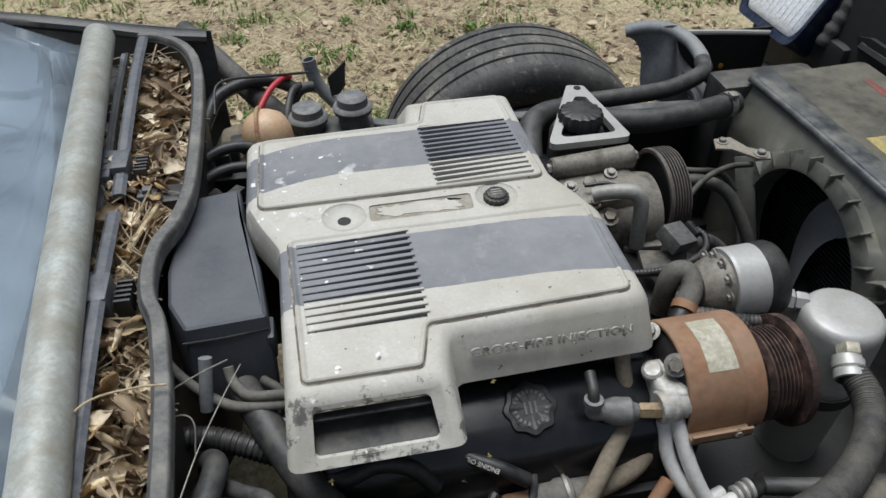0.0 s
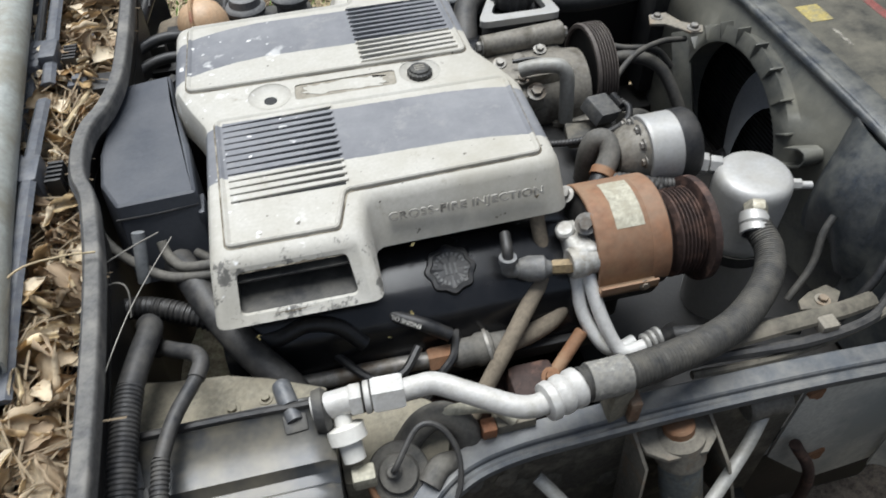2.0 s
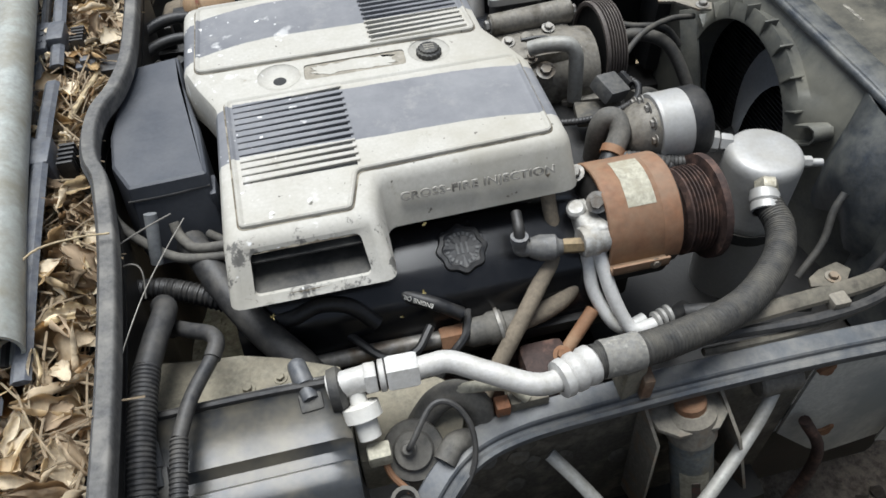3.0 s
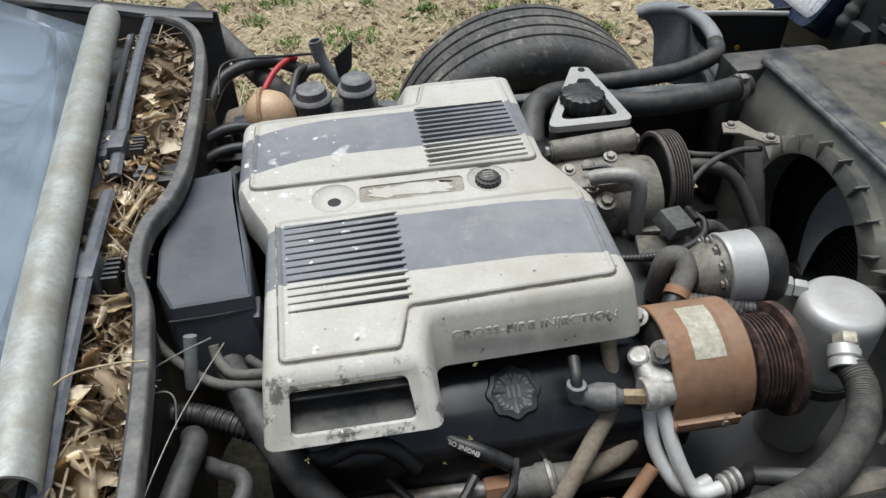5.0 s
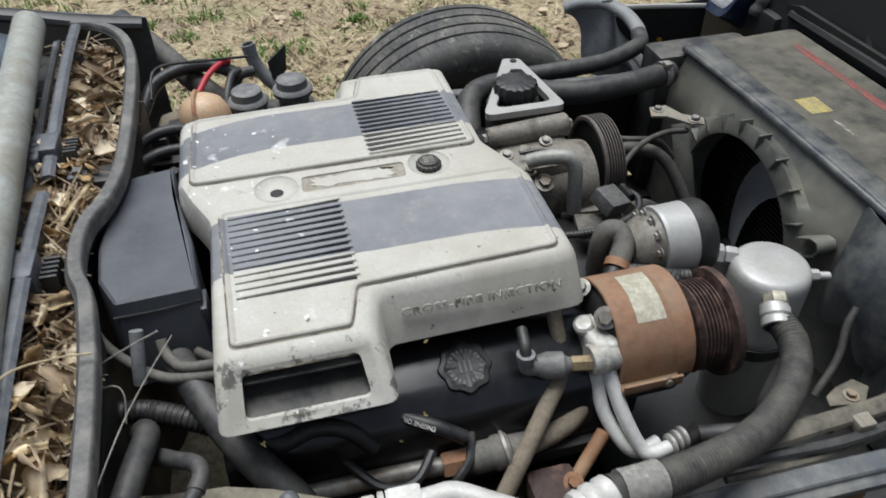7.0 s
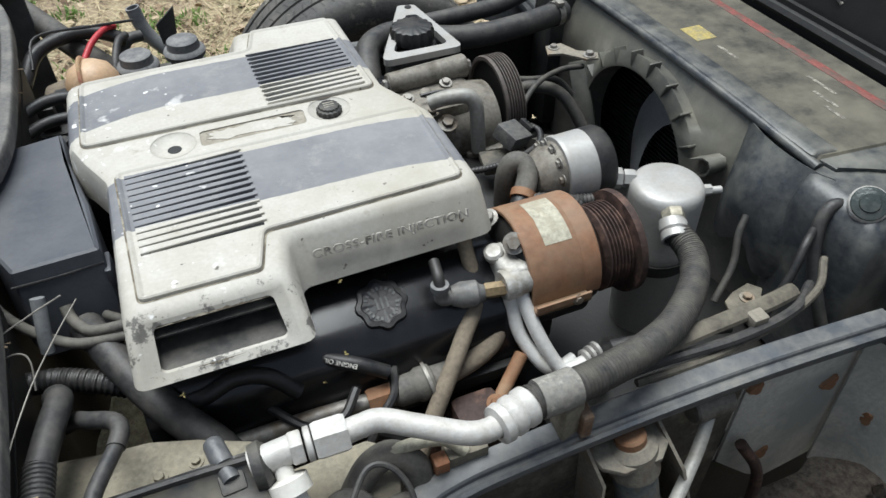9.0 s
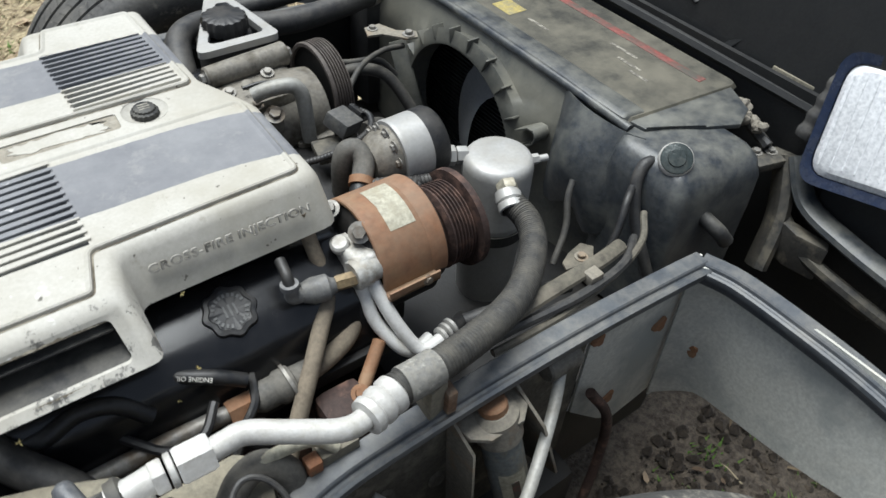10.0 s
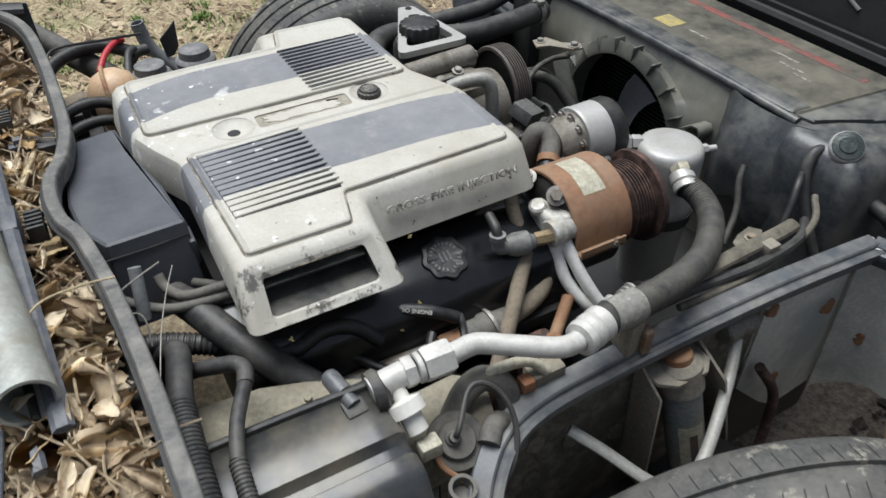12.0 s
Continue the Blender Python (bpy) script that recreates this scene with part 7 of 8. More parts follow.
    part("bracket", box(-0.31, -0.25, 0.32, 0.43, 0.5, 0.65, 0.01), M_DARK, g)


M_AMBER2 = surface("pale_amber_band", (0.5, 0.34, 0.2), worn=(0.45, 0.15, 0.12), rough=0.5, scale=18)
build_brakes()

far_rail = build_rail(-1, "faded black inner fender rail on the far side")
sheet([[(x, 0.455, z) for x in (-0.05, 0.1, 0.25, 0.4, 0.55, 0.65)] for z in (0.6, 0.4, 0.25)], 0.004, "frame_wall", M_DARK, far_rail)


# ---- opened hood with lamps, in front ----
def build_hood():
    top = thing("hood", (1.05, 0, 0.4), "black clamshell hood tilted open in front of the radiator", "car hood")
    rows = []
    for k in range(8):
        t = k / 7
        rows.append([(0.965 + 0.10 * t + 0.25 * t * t - 0.02 * abs(y), y, 0.66 + 1.0 * t) for y in [-0.84 + 0.12 * i for i in range(15)]])
    sheet(rows, 0.012, "skin", M_BLACKPAINT, top, angle=70)
    sheet([[(0.955 + 0.03 * (abs(y) > 0.5), y, z - 0.06 * (abs(y) > 0.5)) for y in (-0.84, -0.6, -0.42, -0.2, 0.1, 0.42, 0.6, 0.84)] for z in (0.74, 0.62, 0.5, 0.35)], 0.01, "nose_panel", M_BLACKPAINT, top)
    part("lower_brace", tube([(0.955, -0.42, 0.715), (0.95, -0.1, 0.72), (0.95, 0.2, 0.72), (0.955, 0.44, 0.715)], 0.016, 8, flat=0.7), M_BLACKPAINT, top)
    part("brace", tube([(0.97, -0.2, 0.72), (1.0, -0.27, 0.83), (1.05, -0.32, 1.0), (1.12, -0.36, 1.2)], 0.02, 8, flat=0.6), M_BLACKPAINT, top)
    part("brace", tube([(0.97, 0.22, 0.72), (1.0, 0.29, 0.83), (1.05, 0.33, 1.0), (1.12, 0.36, 1.2)], 0.02, 8, flat=0.6), M_BLACKPAINT, top)
    part("hinge_bracket", tube([(0.972, -0.268, 0.69), (0.985, -0.285, 0.72), (0.985, -0.317, 0.781)], 0.011, 8, flat=0.6), M_HINGE, top, "dirty steel hinge bracket")
    part("hinge_bracket", tube([(0.985, -0.317, 0.781), (0.985, -0.29, 0.783), (0.985, -0.25, 0.772)], 0.009, 8, flat=0.6), M_HINGE, top)
    part("hinge_plate", box(0.955, 0.962, -0.375, -0.30, 0.7, 0.745, 0.003, m=None), M_TAN, top, "dirt-caked plate")
    for y in (-0.13, 0.02, 0.16):
        part("slot", tube([(0.972, y, 0.775), (0.976, y + 0.035, 0.79)], 0.011, 10, flat=0.5), M_BLACK, top)
        part("slot_rim", tube([(0.969, y - 0.006, 0.767), (0.9735, y + 0.04, 0.78)], 0.004, 8), M_STEEL, top)
    for s in (1, -1):
        yy = lambda v: v * s
        lamp = thing("headlamp", (0.93, yy(0.55), 0.6), "rectangular headlamp with bright lens in a dark blue housing", "headlamp", "headlamps")
        m = Matrix.Translation((0.931, 0.05 + yy(0.612), 0.763)) @ pose(0, 0, 0, 0, 30, 0) @ Matrix.Diagonal((1, 1.0, 1.4, 1))
        if s < 0:
            m = Matrix.Translation((0.94, -0.52, 0.748)) @ pose(0, 0, 0, 0, 24, 0) @ pose(0, 0, 0, -13, 0, 0) @ Matrix.Diagonal((1, 1.0, 1.2, 1))
        out = rounded([(-0.112, -0.082), (0.112, -0.082), (0.112, 0.082), (-0.112, 0.082)], [0.03] * 4, 5)
        inn = rounded([(-0.1, -0.07), (0.1, -0.07), (0.1, 0.07), (-0.1, 0.07)], [0.026] * 4, 5)
        def ring(pts, x):
            return [(x, a, b) for a, b in pts]
        bm = bmesh.new()
        rr = [[bm.verts.new(p) for p in r] for r in (ring(out, 0.09), ring(out, 0.0), ring([(a * 1.0, b * 1.0) for a, b in out], -0.006), ring(inn, -0.003), ring(inn, 0.012))]
        n = len(out)
        for a, b in zip(rr, rr[1:]):
            for i in range(n):
                j = (i + 1) % n
                bm.faces.new((a[i], a[j], b[j], b[i]))
        bm.faces.new(rr[0])
        bm.faces.new(rr[-1])
        bmesh.ops.transform(bm, matrix=m, verts=bm.verts)
        part("housing", bm, M_BLUE, lamp, "dark blue painted housing")
        bm = bmesh.new()
        ra = [bm.verts.new((0.0, a * 0.985, b * 0.985)) for a, b in inn]
        rb = [bm.verts.new((-0.008, a * 0.9, b * 0.88)) for a, b in inn]
        for i in range(n):
            j = (i + 1) % n
            bm.faces.new((ra[i], ra[j], rb[j], rb[i]))
        bm.faces.new(rb)
        bmesh.ops.transform(bm, matrix=m, verts=bm.verts)
        part("lens", bm, M_SKY_LENS, lamp, "ribbed glass lens with the sky's glare in its colour")
        bm = bmesh.new()
        for k in range(11):
            box(-0.0095, -0.006, -0.085 + 0.017 * k - 0.001, -0.085 + 0.017 * k + 0.001, -0.055, 0.055, 0, bm=bm, m=m)
        tagged(part("flute", bm, M_LENS, lamp, smooth=False), kind="stuff")
        part("stand", box(0.93, 1.0, min(yy(0.46), yy(0.62)), max(yy(0.46), yy(0.62)), 0.45, 0.7, 0.015), M_BLACKPAINT, lamp)
        g = 0.05 if s > 0 else 0.075
        part("gasket", tube([(0.93, g + yy(0.478), 0.68), (0.955, g + yy(0.478), 0.74), (0.99, g + yy(0.476), 0.82), (1.02, g + yy(0.47), 0.88)], 0.015, 10, rib=0.002, pitch=0.026), M_RUBBER, lamp, "crumbling grey foam seal")
        arm = thing("hinge_arm", (0.9, yy(0.36), 0.5), "dirty black steel hinge arm", "hinge", "hood hinges")
        part("arm", prism([(0.85, yy(0.335)), (0.93, yy(0.37)), (0.94, yy(0.41)), (0.86, yy(0.39))][::s], 0.63, 0.645, 0.005), M_HINGE, arm)
        for k in (0, 1):
            bolt((0.885 + 0.022 * k, yy(0.363 + 0.012 * k), 0.645), (0, 0, 1), 0.006, arm)
        part("link", tube([(0.93, yy(0.39), 0.64), (0.9, yy(0.43), 0.56), (0.86, yy(0.45), 0.48)], 0.016, 8, flat=1.6), M_HINGE, arm)
        part("stay", tube([(0.93, yy(0.41), 0.65), (0.91, yy(0.46), 0.6), (0.9, yy(0.54), 0.585), (0.9, yy(0.66), 0.57)], 0.02, 10, flat=0.6), M_TANK, arm)
        part("lower_stay", tube([(0.9, yy(0.44), 0.56), (0.89, yy(0.5), 0.53), (0.89, yy(0.6), 0.515), (0.9, yy(0.7), 0.5)], 0.012, 8), M_HINGE, arm)
        part("hook", prism([(0.885, yy(0.44)), (0.9, yy(0.44)), (0.905, yy(0.52)), (0.885, yy(0.53)), (0.875, yy(0.48))][::s], 0.5, 0.565, 0.004), M_HINGE, arm)
    wad = thing("foam_wad", (0.9, -0.325, 0.66), "crumbled pale foam padding beside the hood hinge", "foam padding")
    random.seed(5)
    bm = bmesh.new()
    for k in range(9):
        u = k / 8
        c = Vector((0.9 + random.uniform(-0.01, 0.01), -0.297 - 0.055 * u, 0.692 - 0.016 * u + random.uniform(-0.006, 0.006)))
        lathe([(-0.008, 0.0), (-0.005, 0.007), (0.001, 0.009), (0.006, 0.006), (0.008, 0.0)], c, (random.uniform(-1, 1), random.uniform(-1, 1), 1), 9, bm=bm, lobes=3, depth=0.2)
    part("padding", bm, M_FOAM, wad)
    part("backing", tube([(0.905, -0.29, 0.685), (0.905, -0.325, 0.67), (0.9, -0.37, 0.655)], 0.009, 8), M_BLACK_DUSTY, wad)
    # far corner: bright lip and amber marker in the dark recess
    f = thing("far_fender_lip", (0.76, 0.63, 0.5), "pale metal lip over a dark recess with an amber marker", "body panel")
    part("lip", tube([(0.66, 0.63, 0.688), (0.76, 0.63, 0.68), (0.88, 0.63, 0.668)], 0.006, 8), M_ALU_DULL, f)
    sheet([[(x, 0.635, z) for x in (0.66, 0.77, 0.88)] for z in (0.682, 0.6, 0.45)], 0.004, "recess", M_BLACKPAINT, f)
    part("marker", rod((0.775, 0.632, 0.6), (0.775, 0.627, 0.6), 0.006), M_YELLOWGLASS, f, "amber plastic marker")


M_LENS = surface("fluted_glass", (0.8, 0.81, 0.82), rough=0.25, metal=0.1, bump=0)
M_YELLOWGLASS = surface("amber_plastic", (0.5, 0.25, 0.03), rough=0.3, bump=0)
build_hood()


# ---- dead leaves and twigs in the cowl ----
def leaf_mesh(size, curl, seed):
    """A dry lobed leaf, rolled along its midrib and bent."""
    random.seed(seed)
    bm = bmesh.new()
    n, across = 13, (-1, -0.66, -0.33, 0, 0.33, 0.66, 1)
    wave = [random.uniform(-0.1, 0.1) for k in across]
    rows = []
    for i in range(n):
        t = i / (n - 1)
        w = size * 0.3 * math.sin(math.pi * min(1, t * 1.04 + 0.02)) ** 0.6 * (0.74 + 0.34 * abs(math.sin(t * 8.5 + seed)))
        row = []
        for k, u in enumerate(across):
            a = u * curl * 1.9
            rad = w / max(0.2, curl * 1.9)
            lift = 0.12 * size * math.sin(t * 2.6 + seed) + wave[k] * size * 0.35 * math.sin(t * 7 + k)
            row.append(bm.verts.new((size * (t - 0.5) * (1 - 0.1 * curl), rad * math.sin(a), rad * (1 - math.cos(a)) + lift)))
        rows.append(row)
    for a, b in zip(rows, rows[1:]):
        for k in range(len(across) - 1):
            bm.faces.new((a[k], a[k + 1], b[k + 1], b[k]))
    bmesh.ops.solidify(bm, geom=bm.faces[:], thickness=0.0005)
    return bm


def leaf_material():
    m, nt, b = nodes_of("dry_leaves")
    oi = nt.nodes.new("ShaderNodeObjectInfo")
    geo = nt.nodes.new("ShaderNodeNewGeometry")
    rnd = math_node(nt, "FRACT", math_node(nt, "ADD", oi.outputs["Random"], geo.outputs["Random Per Island"]))
    cr = nt.nodes.new("ShaderNodeValToRGB")
    cr.color_ramp.elements[0].color = (0.26, 0.18, 0.11, 1)
    cr.color_ramp.elements[1].color = (0.85, 0.75, 0.57, 1)
    e = cr.color_ramp.elements.new(0.35)
    e.color = (0.46, 0.35, 0.23, 1)
    e = cr.color_ramp.elements.new(0.65)
    e.color = (0.66, 0.54, 0.37, 1)
    nt.links.new(rnd, cr.inputs[0])
    n = noise_tex(nt, 90, 4)
    col = mix_col(nt, math_node(nt, "MULTIPLY", ramp(nt, n.outputs["Fac"], 0.45, 0.75), 0.5), cr.outputs[0], (0.2, 0.14, 0.085))
    nt.links.new(col, b.inputs["Base Color"])
    b.inputs["Roughness"].default_value = 0.8
    add_bump(nt, b, n.outputs["Fac"], 0.4, 0.003)
    return m


M_LEAVES = leaf_material()


def trough_x(y):
    pts = SEAL
    for (x0, y0), (x1, y1) in zip(pts, pts[1:]):
        if y1 <= y <= y0:
            return x0 + (x1 - x0) * (y0 - y) / (y0 - y1)
    return -0.31


def scatter_cowl():
    variants = [leaf_mesh(0.05, c, s) for c, s in ((0.5, 1), (1.1, 5), (0.8, 9), (1.4, 14))]
    meshes = []
    for bm in variants:
        ob = part("dry_leaf", bm, M_LEAVES, angle=60)
        meshes.append(ob.data)
        bpy.data.objects.remove(ob)
    random.seed(21)
    for k in range(270):
        y = random.uniform(-0.56, 0.52) if k % 3 else (random.uniform(-0.56, -0.15) if k % 2 else random.uniform(0.15, 0.5))
        x1 = trough_x(y) - 0.025
        x = random.uniform(max(-0.415, x1 - 0.085), x1)
        s = random.uniform(0.4, 1.25) if y > -0.2 else random.uniform(0.6, 1.45)
        ob = new("dry_leaf", meshes[k % 4])
        tilt = 38
        ob.matrix_basis = pose(x, y, 0.758 + 0.026 * random.random(), random.uniform(-tilt, tilt), random.uniform(-tilt, tilt), random.uniform(0, 360)) @ Matrix.Diagonal((s, s, s, 1))
        tagged(ob, "curled brown dead leaf lying in the cowl trough", "leaf", "dead leaves in the cowl")
    # fine litter as one mass
    bm = bmesh.new()
    for k in range(2600):
        y = random.uniform(-0.6, 0.56)
        x1 = trough_x(y) - 0.014
        x = random.uniform(-0.45, x1)
        s = random.uniform(0.006, 0.02)
        m = pose(x, y, 0.738 + 0.024 * random.random(), random.uniform(-50, 50), random.uniform(-50, 50), random.uniform(0, 360))
        v = [bm.verts.new(m @ Vector(p)) for p in ((-s, 0, 0), (0, -s * 0.45, s * 0.15), (s, 0, 0), (0, s * 0.45, s * 0.12))]
        bm.faces.new(v)
    tagged(part("leaf_litter", bm, M_LEAVES, smooth=False), "crumbled brown leaf litter and pine needles in the cowl", "leaf litter", kind="stuff")
    bm = bmesh.new()
    for k in range(420):
        y = random.uniform(-0.58, 0.56)
        x1 = trough_x(y) - 0.02
        x = random.uniform(-0.43, x1)
        a = random.uniform(0, math.pi)
        L = random.uniform(0.012, 0.05)
        z = 0.752 + 0.03 * random.random()
        dx, dy = math.cos(a) * L, math.sin(a) * L
        tube([(x - dx, y - dy, z), (x + random.uniform(-0.004, 0.004), y, z + 0.004), (x + dx * 0.8, y + dy, z + random.uniform(-0.006, 0.01))], random.uniform(0.0006, 0.0013), 4, per=2, bm=bm)
    tagged(part("pine_needles", bm, M_TWIG, smooth=False), "dry pine needles and thin twigs in the cowl", "twigs", kind="stuff")
    for pts, r in (([(-0.345, 0.1, 0.77), (-0.36, 0.04, 0.775), (-0.374, -0.02, 0.773), (-0.378, -0.1, 0.765)], 0.0036), ([(-0.355, 0.085, 0.765), (-0.372, 0.02, 0.77), (-0.384, -0.05, 0.766)], 0.0028), ([(-0.40, -0.3, 0.8), (-0.37, -0.265, 0.812), (-0.33, -0.25, 0.807), (-0.3, -0.248, 0.803)], 0.0011), ([(-0.355, -0.18, 0.76), (-0.345, -0.22, 0.775), (-0.332, -0.26, 0.77)], 0.0028)):
        t = thing("twig", pts[1], "thin pale dry twig lying across the cowl", "twig", "twigs in the cowl")
        part("stem", tube(pts, r, 8), M_STRAW, t)


scatter_cowl()


# ---- ground cover: straw, leaves, green tufts ----
def scatter_ground():
    random.seed(33)
    bm = bmesh.new()
    def spot():
        while True:
            a, r = random.uniform(0, 2 * math.pi), 7.0 * random.random() ** 0.75
            x, y = 0.2 + math.cos(a) * r, 1.6 + math.sin(a) * r
            if abs(x + 0.35) < 1.0 and -0.85 < y < 0.95:
                continue
            if x < 1.15 and abs(y) < 0.5:
                continue
            if y < -0.4 and random.random() < 0.8:
                continue
            return x, y
    for k in range(42000):
        x, y = spot()
        z = ground_height(x, y) + 0.006
        a = random.uniform(0, 2 * math.pi)
        L = random.uniform(0.03, 0.16)
        w = random.uniform(0.0012, 0.003)
        dx, dy = math.cos(a), math.sin(a)
        up = random.uniform(0, 0.35) * L
        p = [(x - dy * w, y + dx * w, z), (x + dy * w, y - dx * w, z), (x + dx * L * 0.6 + dy * w * 0.7, y + dy * L * 0.6 - dx * w * 0.7, z + up), (x + dx * L * 0.6 - dy * w * 0.7, y + dy * L * 0.6 + dx * w * 0.7, z + up)]
        v = [bm.verts.new(q) for q in p] + [bm.verts.new((x + dx * L, y + dy * L, z + up * 0.7))]
        bm.faces.new(v[:4])
        bm.faces.new((v[3], v[2], v[4]))
    tagged(part("dead_grass", bm, M_STRAWS, smooth=False), "matted straw-coloured dead grass on the ground", "dead grass", kind="stuff")
    bm = bmesh.new()
    for k in range(9000):
        x, y = spot()
        s = random.uniform(0.007, 0.03)
        m = pose(x, y, ground_height(x, y) + 0.012, random.uniform(-35, 35), random.uniform(-35, 35), random.uniform(0, 360))
        v = [bm.verts.new(m @ Vector(p)) for p in ((-s, 0, 0), (-s * 0.3, -s * 0.5, s * 0.2), (s * 0.5, -s * 0.4, s * 0.1), (s, 0, s * 0.2), (s * 0.3, s * 0.45, s * 0.15), (-s * 0.5, s * 0.4, 0))]
        bm.faces.new(v)
    tagged(part("fallen_leaves", bm, M_GROUNDLEAF, smooth=False), "scattered pale brown fallen leaves on the dirt", "fallen leaves", kind="stuff")
    bm = bmesh.new()
    for k in range(900):
        cx, cy = spot()
        if cy < 0 and random.random() < 0.4:
            continue
        n = random.randint(14, 60)
        R = random.uniform(0.03, 0.13)
        for j in range(n):
            a, r = random.uniform(0, 6.28), R * math.sqrt(random.random())
            x, y = cx + math.cos(a) * r, cy + math.sin(a) * r
            z = ground_height(x, y)
            h = random.uniform(0.012, 0.042)
            b = random.uniform(0, 6.28)
            w = random.uniform(0.002, 0.0045)
            lx, ly = math.cos(b) * h * 0.7, math.sin(b) * h * 0.7
            v = [bm.verts.new(p) for p in ((x - math.sin(b) * w, y + math.cos(b) * w, z), (x + math.sin(b) * w, y - math.cos(b) * w, z), (x + lx * 0.5 + math.sin(b) * w, y + ly * 0.5 - math.cos(b) * w, z + h * 0.7), (x + lx * 0.5 - math.sin(b) * w, y + ly * 0.5 + math.cos(b) * w, z + h * 0.7), (x + lx, y + ly, z + h))]
            bm.faces.new(v[:4])
            bm.faces.new((v[3], v[2], v[4]))
    for k in range(26):
        cx, cy = random.uniform(0.72, 1.15), random.uniform(-0.85, -0.5)
        for j in range(random.randint(5, 22)):
            x, y = cx + random.gauss(0, 0.02), cy + random.gauss(0, 0.02)
            z, h = ground_height(x, y), random.uniform(0.006, 0.02)
            b, w = random.uniform(0, 6.28), random.uniform(0.002, 0.004)
            lx, ly = math.cos(b) * h * 0.8, math.sin(b) * h * 0.8
            v = [bm.verts.new(p) for p in ((x - math.sin(b) * w, y + math.cos(b) * w, z), (x + math.sin(b) * w, y - math.cos(b) * w, z), (x + lx, y + ly, z + h))]
            bm.faces.new(v)
    tagged(part("green_grass", bm, M_GREEN, smooth=False), "small tufts of fresh green grass", "grass", kind="stuff")


def straw_material(name, low, mid, high):
    m, nt, b = nodes_of(name)
    geo = nt.nodes.new("ShaderNodeNewGeometry")
    cr = nt.nodes.new("ShaderNodeValToRGB")
    cr.color_ramp.elements[0].color = low
    cr.color_ramp.elements[1].color = high
    e = cr.color_ramp.elements.new(0.5)
    e.color = mid
    nt.links.new(geo.outputs["Random Per Island"], cr.inputs[0])
    nt.links.new(cr.outputs[0], b.inputs["Base Color"])
    b.inputs["Roughness"].default_value = 0.85
    return m


M_STRAWS = straw_material("mixed_straw", (0.16, 0.11, 0.065, 1), (0.4, 0.32, 0.19, 1), (0.6, 0.5, 0.32, 1))
M_GROUNDLEAF = straw_material("mixed_fallen_leaves", (0.1, 0.065, 0.04, 1), (0.3, 0.21, 0.13, 1), (0.58, 0.47, 0.32, 1))
scatter_ground()


def scatter_clods():
    """Lumps of damp soil beside the near wheel."""
    random.seed(52)
    bm = bmesh.new()
    for k in range(5000):
        x, y = random.uniform(0.4, 1.7), random.uniform(-1.9, -0.45)
        r = 0.003 + 0.011 * random.random() ** 3
        z = ground_height(x, y) + r * 0.5
        ring = []
        for j in range(6):
            a = j * math.pi / 3 + random.uniform(-0.3, 0.3)
            q = r * random.uniform(0.7, 1.3)
            ring.append(bm.verts.new((x + math.cos(a) * q, y + math.sin(a) * q, z + random.uniform(-0.3, 0.2) * r)))
        mid = bm.verts.new((x + random.uniform(-0.3, 0.3) * r, y, z + r * random.uniform(0.8, 1.5)))
        for j in range(6):
            bm.faces.new((ring[j], ring[(j + 1) % 6], mid))
    tagged(part("soil_clods", bm, M_CLOD, smooth=False), "dark damp clods of soil beside the wheel", "soil", kind="stuff")


scatter_clods()


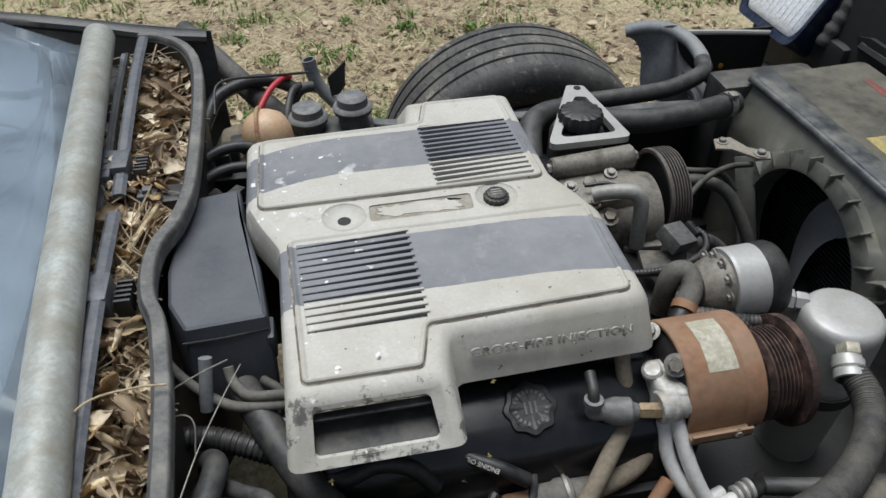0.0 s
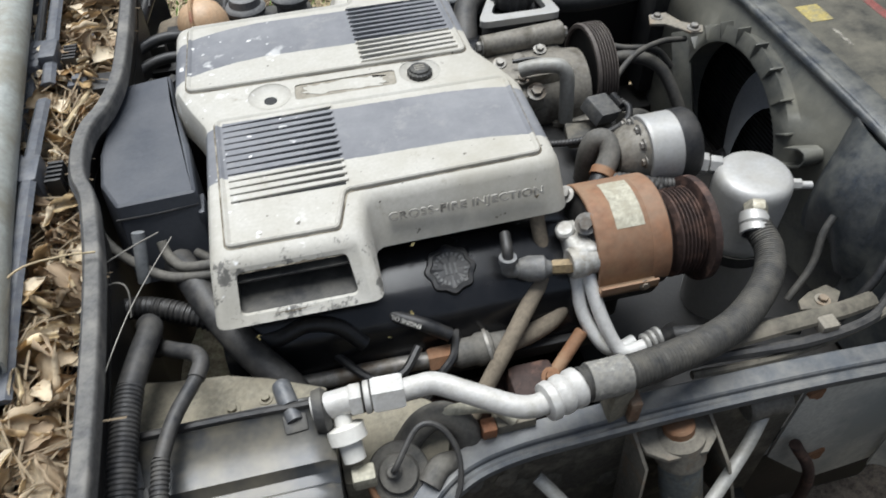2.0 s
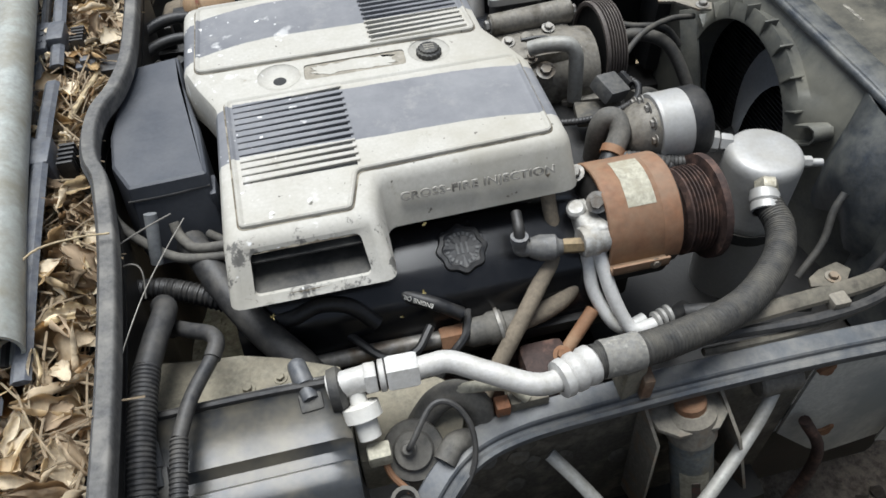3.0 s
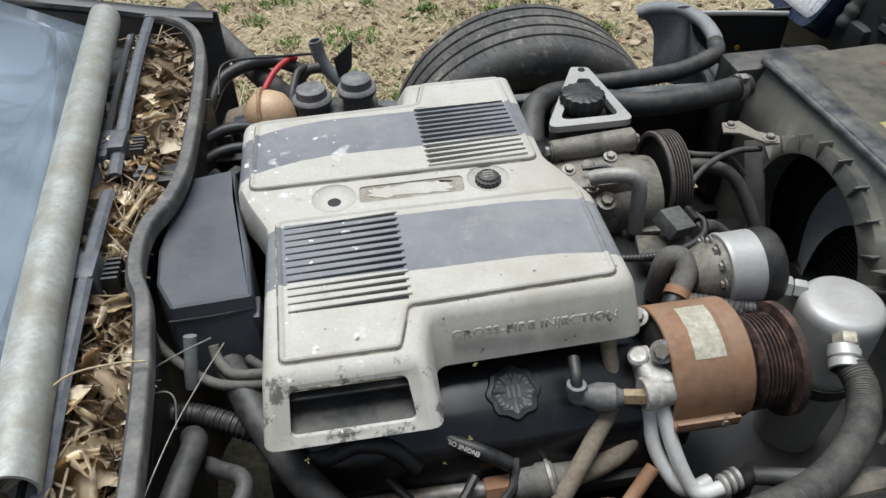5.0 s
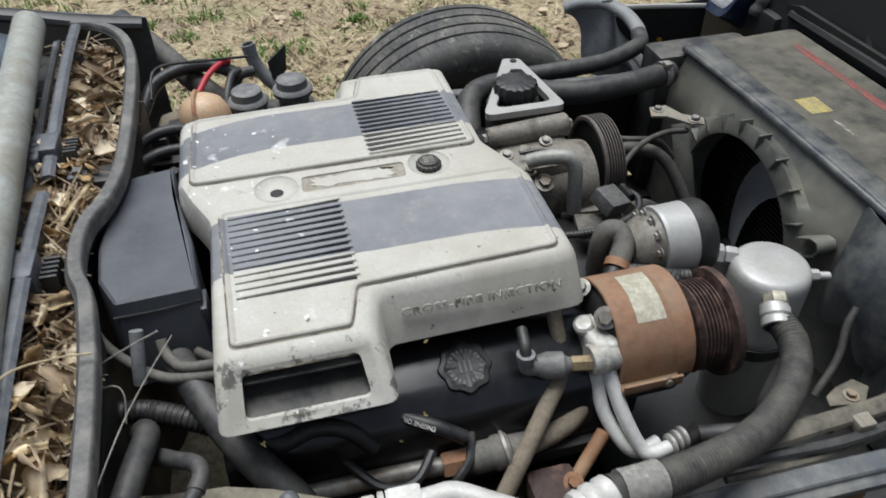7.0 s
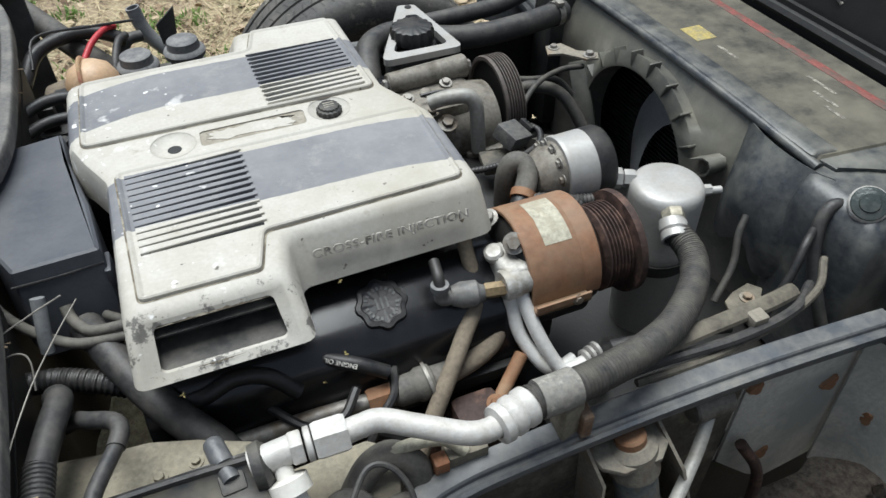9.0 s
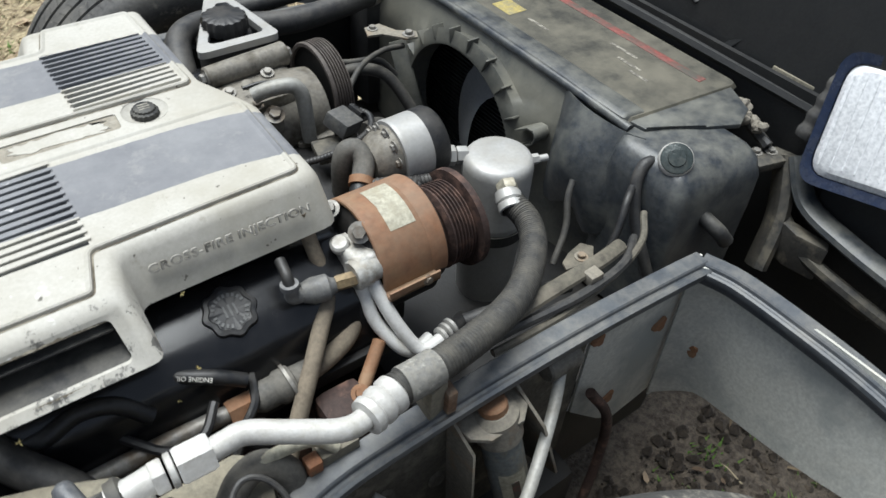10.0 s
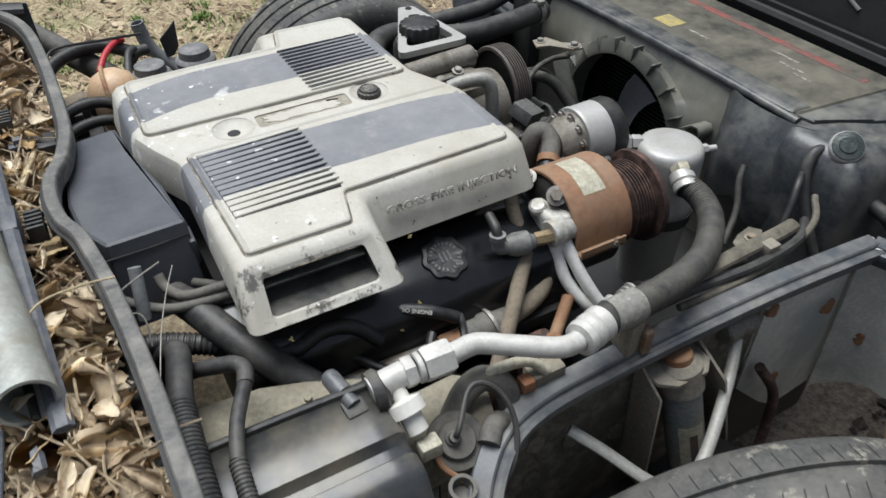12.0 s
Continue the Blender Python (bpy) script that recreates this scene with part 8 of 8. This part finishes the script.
# ---- bare tree mirrored in the windscreen ----
def build_tree(x, y, seed):
    random.seed(seed)
    tree = thing("bare_tree", (x, y, 0), "bare leafless grey-brown winter tree", "tree", "bare trees")
    trunk, limbs = bmesh.new(), bmesh.new()

    def grow(p, d, length, r, depth):
        q = p + d * length
        bend = p + d * length * 0.5 + Vector((random.uniform(-1, 1), random.uniform(-1, 1), random.uniform(-0.3, 0.6))) * length * 0.07
        tube([p, bend, q], r, 5 if depth else 10, per=2, bm=limbs if depth else trunk, r_end=r * 0.6)
        if depth == 5:
            return
        for k in range(3 if depth else 5):
            nd = (d + Vector((random.uniform(-1, 1), random.uniform(-1, 1), random.uniform(-0.25, 0.6))) * 0.75).normalized()
            start = p.lerp(q, random.uniform(0.55, 1.0))
            grow(start, nd, length * random.uniform(0.55, 0.8), r * 0.55, depth + 1)

    grow(Vector((x, y, -0.1)), Vector((0.03, -0.02, 1)), 3.2, 0.17, 0)
    part("trunk", trunk, M_BARK, tree)
    part("crown", limbs, M_BARK, tree, "bare crown of thin branches")


M_BARK = surface("grey_brown_bark", (0.13, 0.11, 0.09), worn=(0.19, 0.17, 0.14), rough=0.9, scale=9, fine=60, bump=0.6)
build_tree(0.7, 6.4, 3)
build_tree(2.4, 8.2, 12)


# ---- small yellow blossoms fallen on the engine ----
for x, y, z in ((0.024, -0.238, 0.719), (0.01, -0.288, 0.655), (-0.02, -0.3, 0.632), (-0.16, -0.324, 0.712)):
    bm = bmesh.new()
    random.seed(int(1000 * (x + 1)))
    for k in range(5):
        m = pose(x, y, z, random.uniform(-60, 60), random.uniform(-60, 60), 72 * k)
        v = [bm.verts.new(m @ Vector(p)) for p in ((0, 0, 0), (0.0018, -0.001, 0.0006), (0.0038, 0, 0.001), (0.0018, 0.001, 0.0006))]
        bm.faces.new(v)
    bmesh.ops.solidify(bm, geom=bm.faces[:], thickness=0.0004)
    tagged(part("blossom", bm, M_BLOSSOM, smooth=False), "tiny pale yellow fallen blossom on the engine", "blossom", "fallen blossoms")


# ---- unseen woods ring, added to block low sky light ----
def build_sky_block():
    bm = bmesh.new()
    n = 220
    rows = []
    for i in range(n):
        a = 2 * math.pi * i / n
        r = 15 + 3.0 * noise.noise((math.cos(a) * 3, math.sin(a) * 3, 1))
        h = 5.0 + 1.8 * noise.noise((math.cos(a) * 9, math.sin(a) * 9, 5)) + 1.2 * noise.noise((math.cos(a) * 30, math.sin(a) * 30, 2))
        rows.append([bm.verts.new((math.cos(a) * (r + 1.5 * noise.noise((i * 0.7, k, 4))), math.sin(a) * (r + 1.5 * noise.noise((i * 0.7, k, 4))), h * k / 4 - 0.1)) for k in range(5)])
    for i in range(n):
        p, q = rows[i], rows[(i + 1) % n]
        for k in range(4):
            bm.faces.new((p[k], q[k], q[k + 1], p[k + 1]))
    tagged(part("backdrop", bm, M_SKY_BLOCK, smooth=False), "unseen brown woods ring, added to block low sky light", "woods", kind="structure")


build_sky_block()
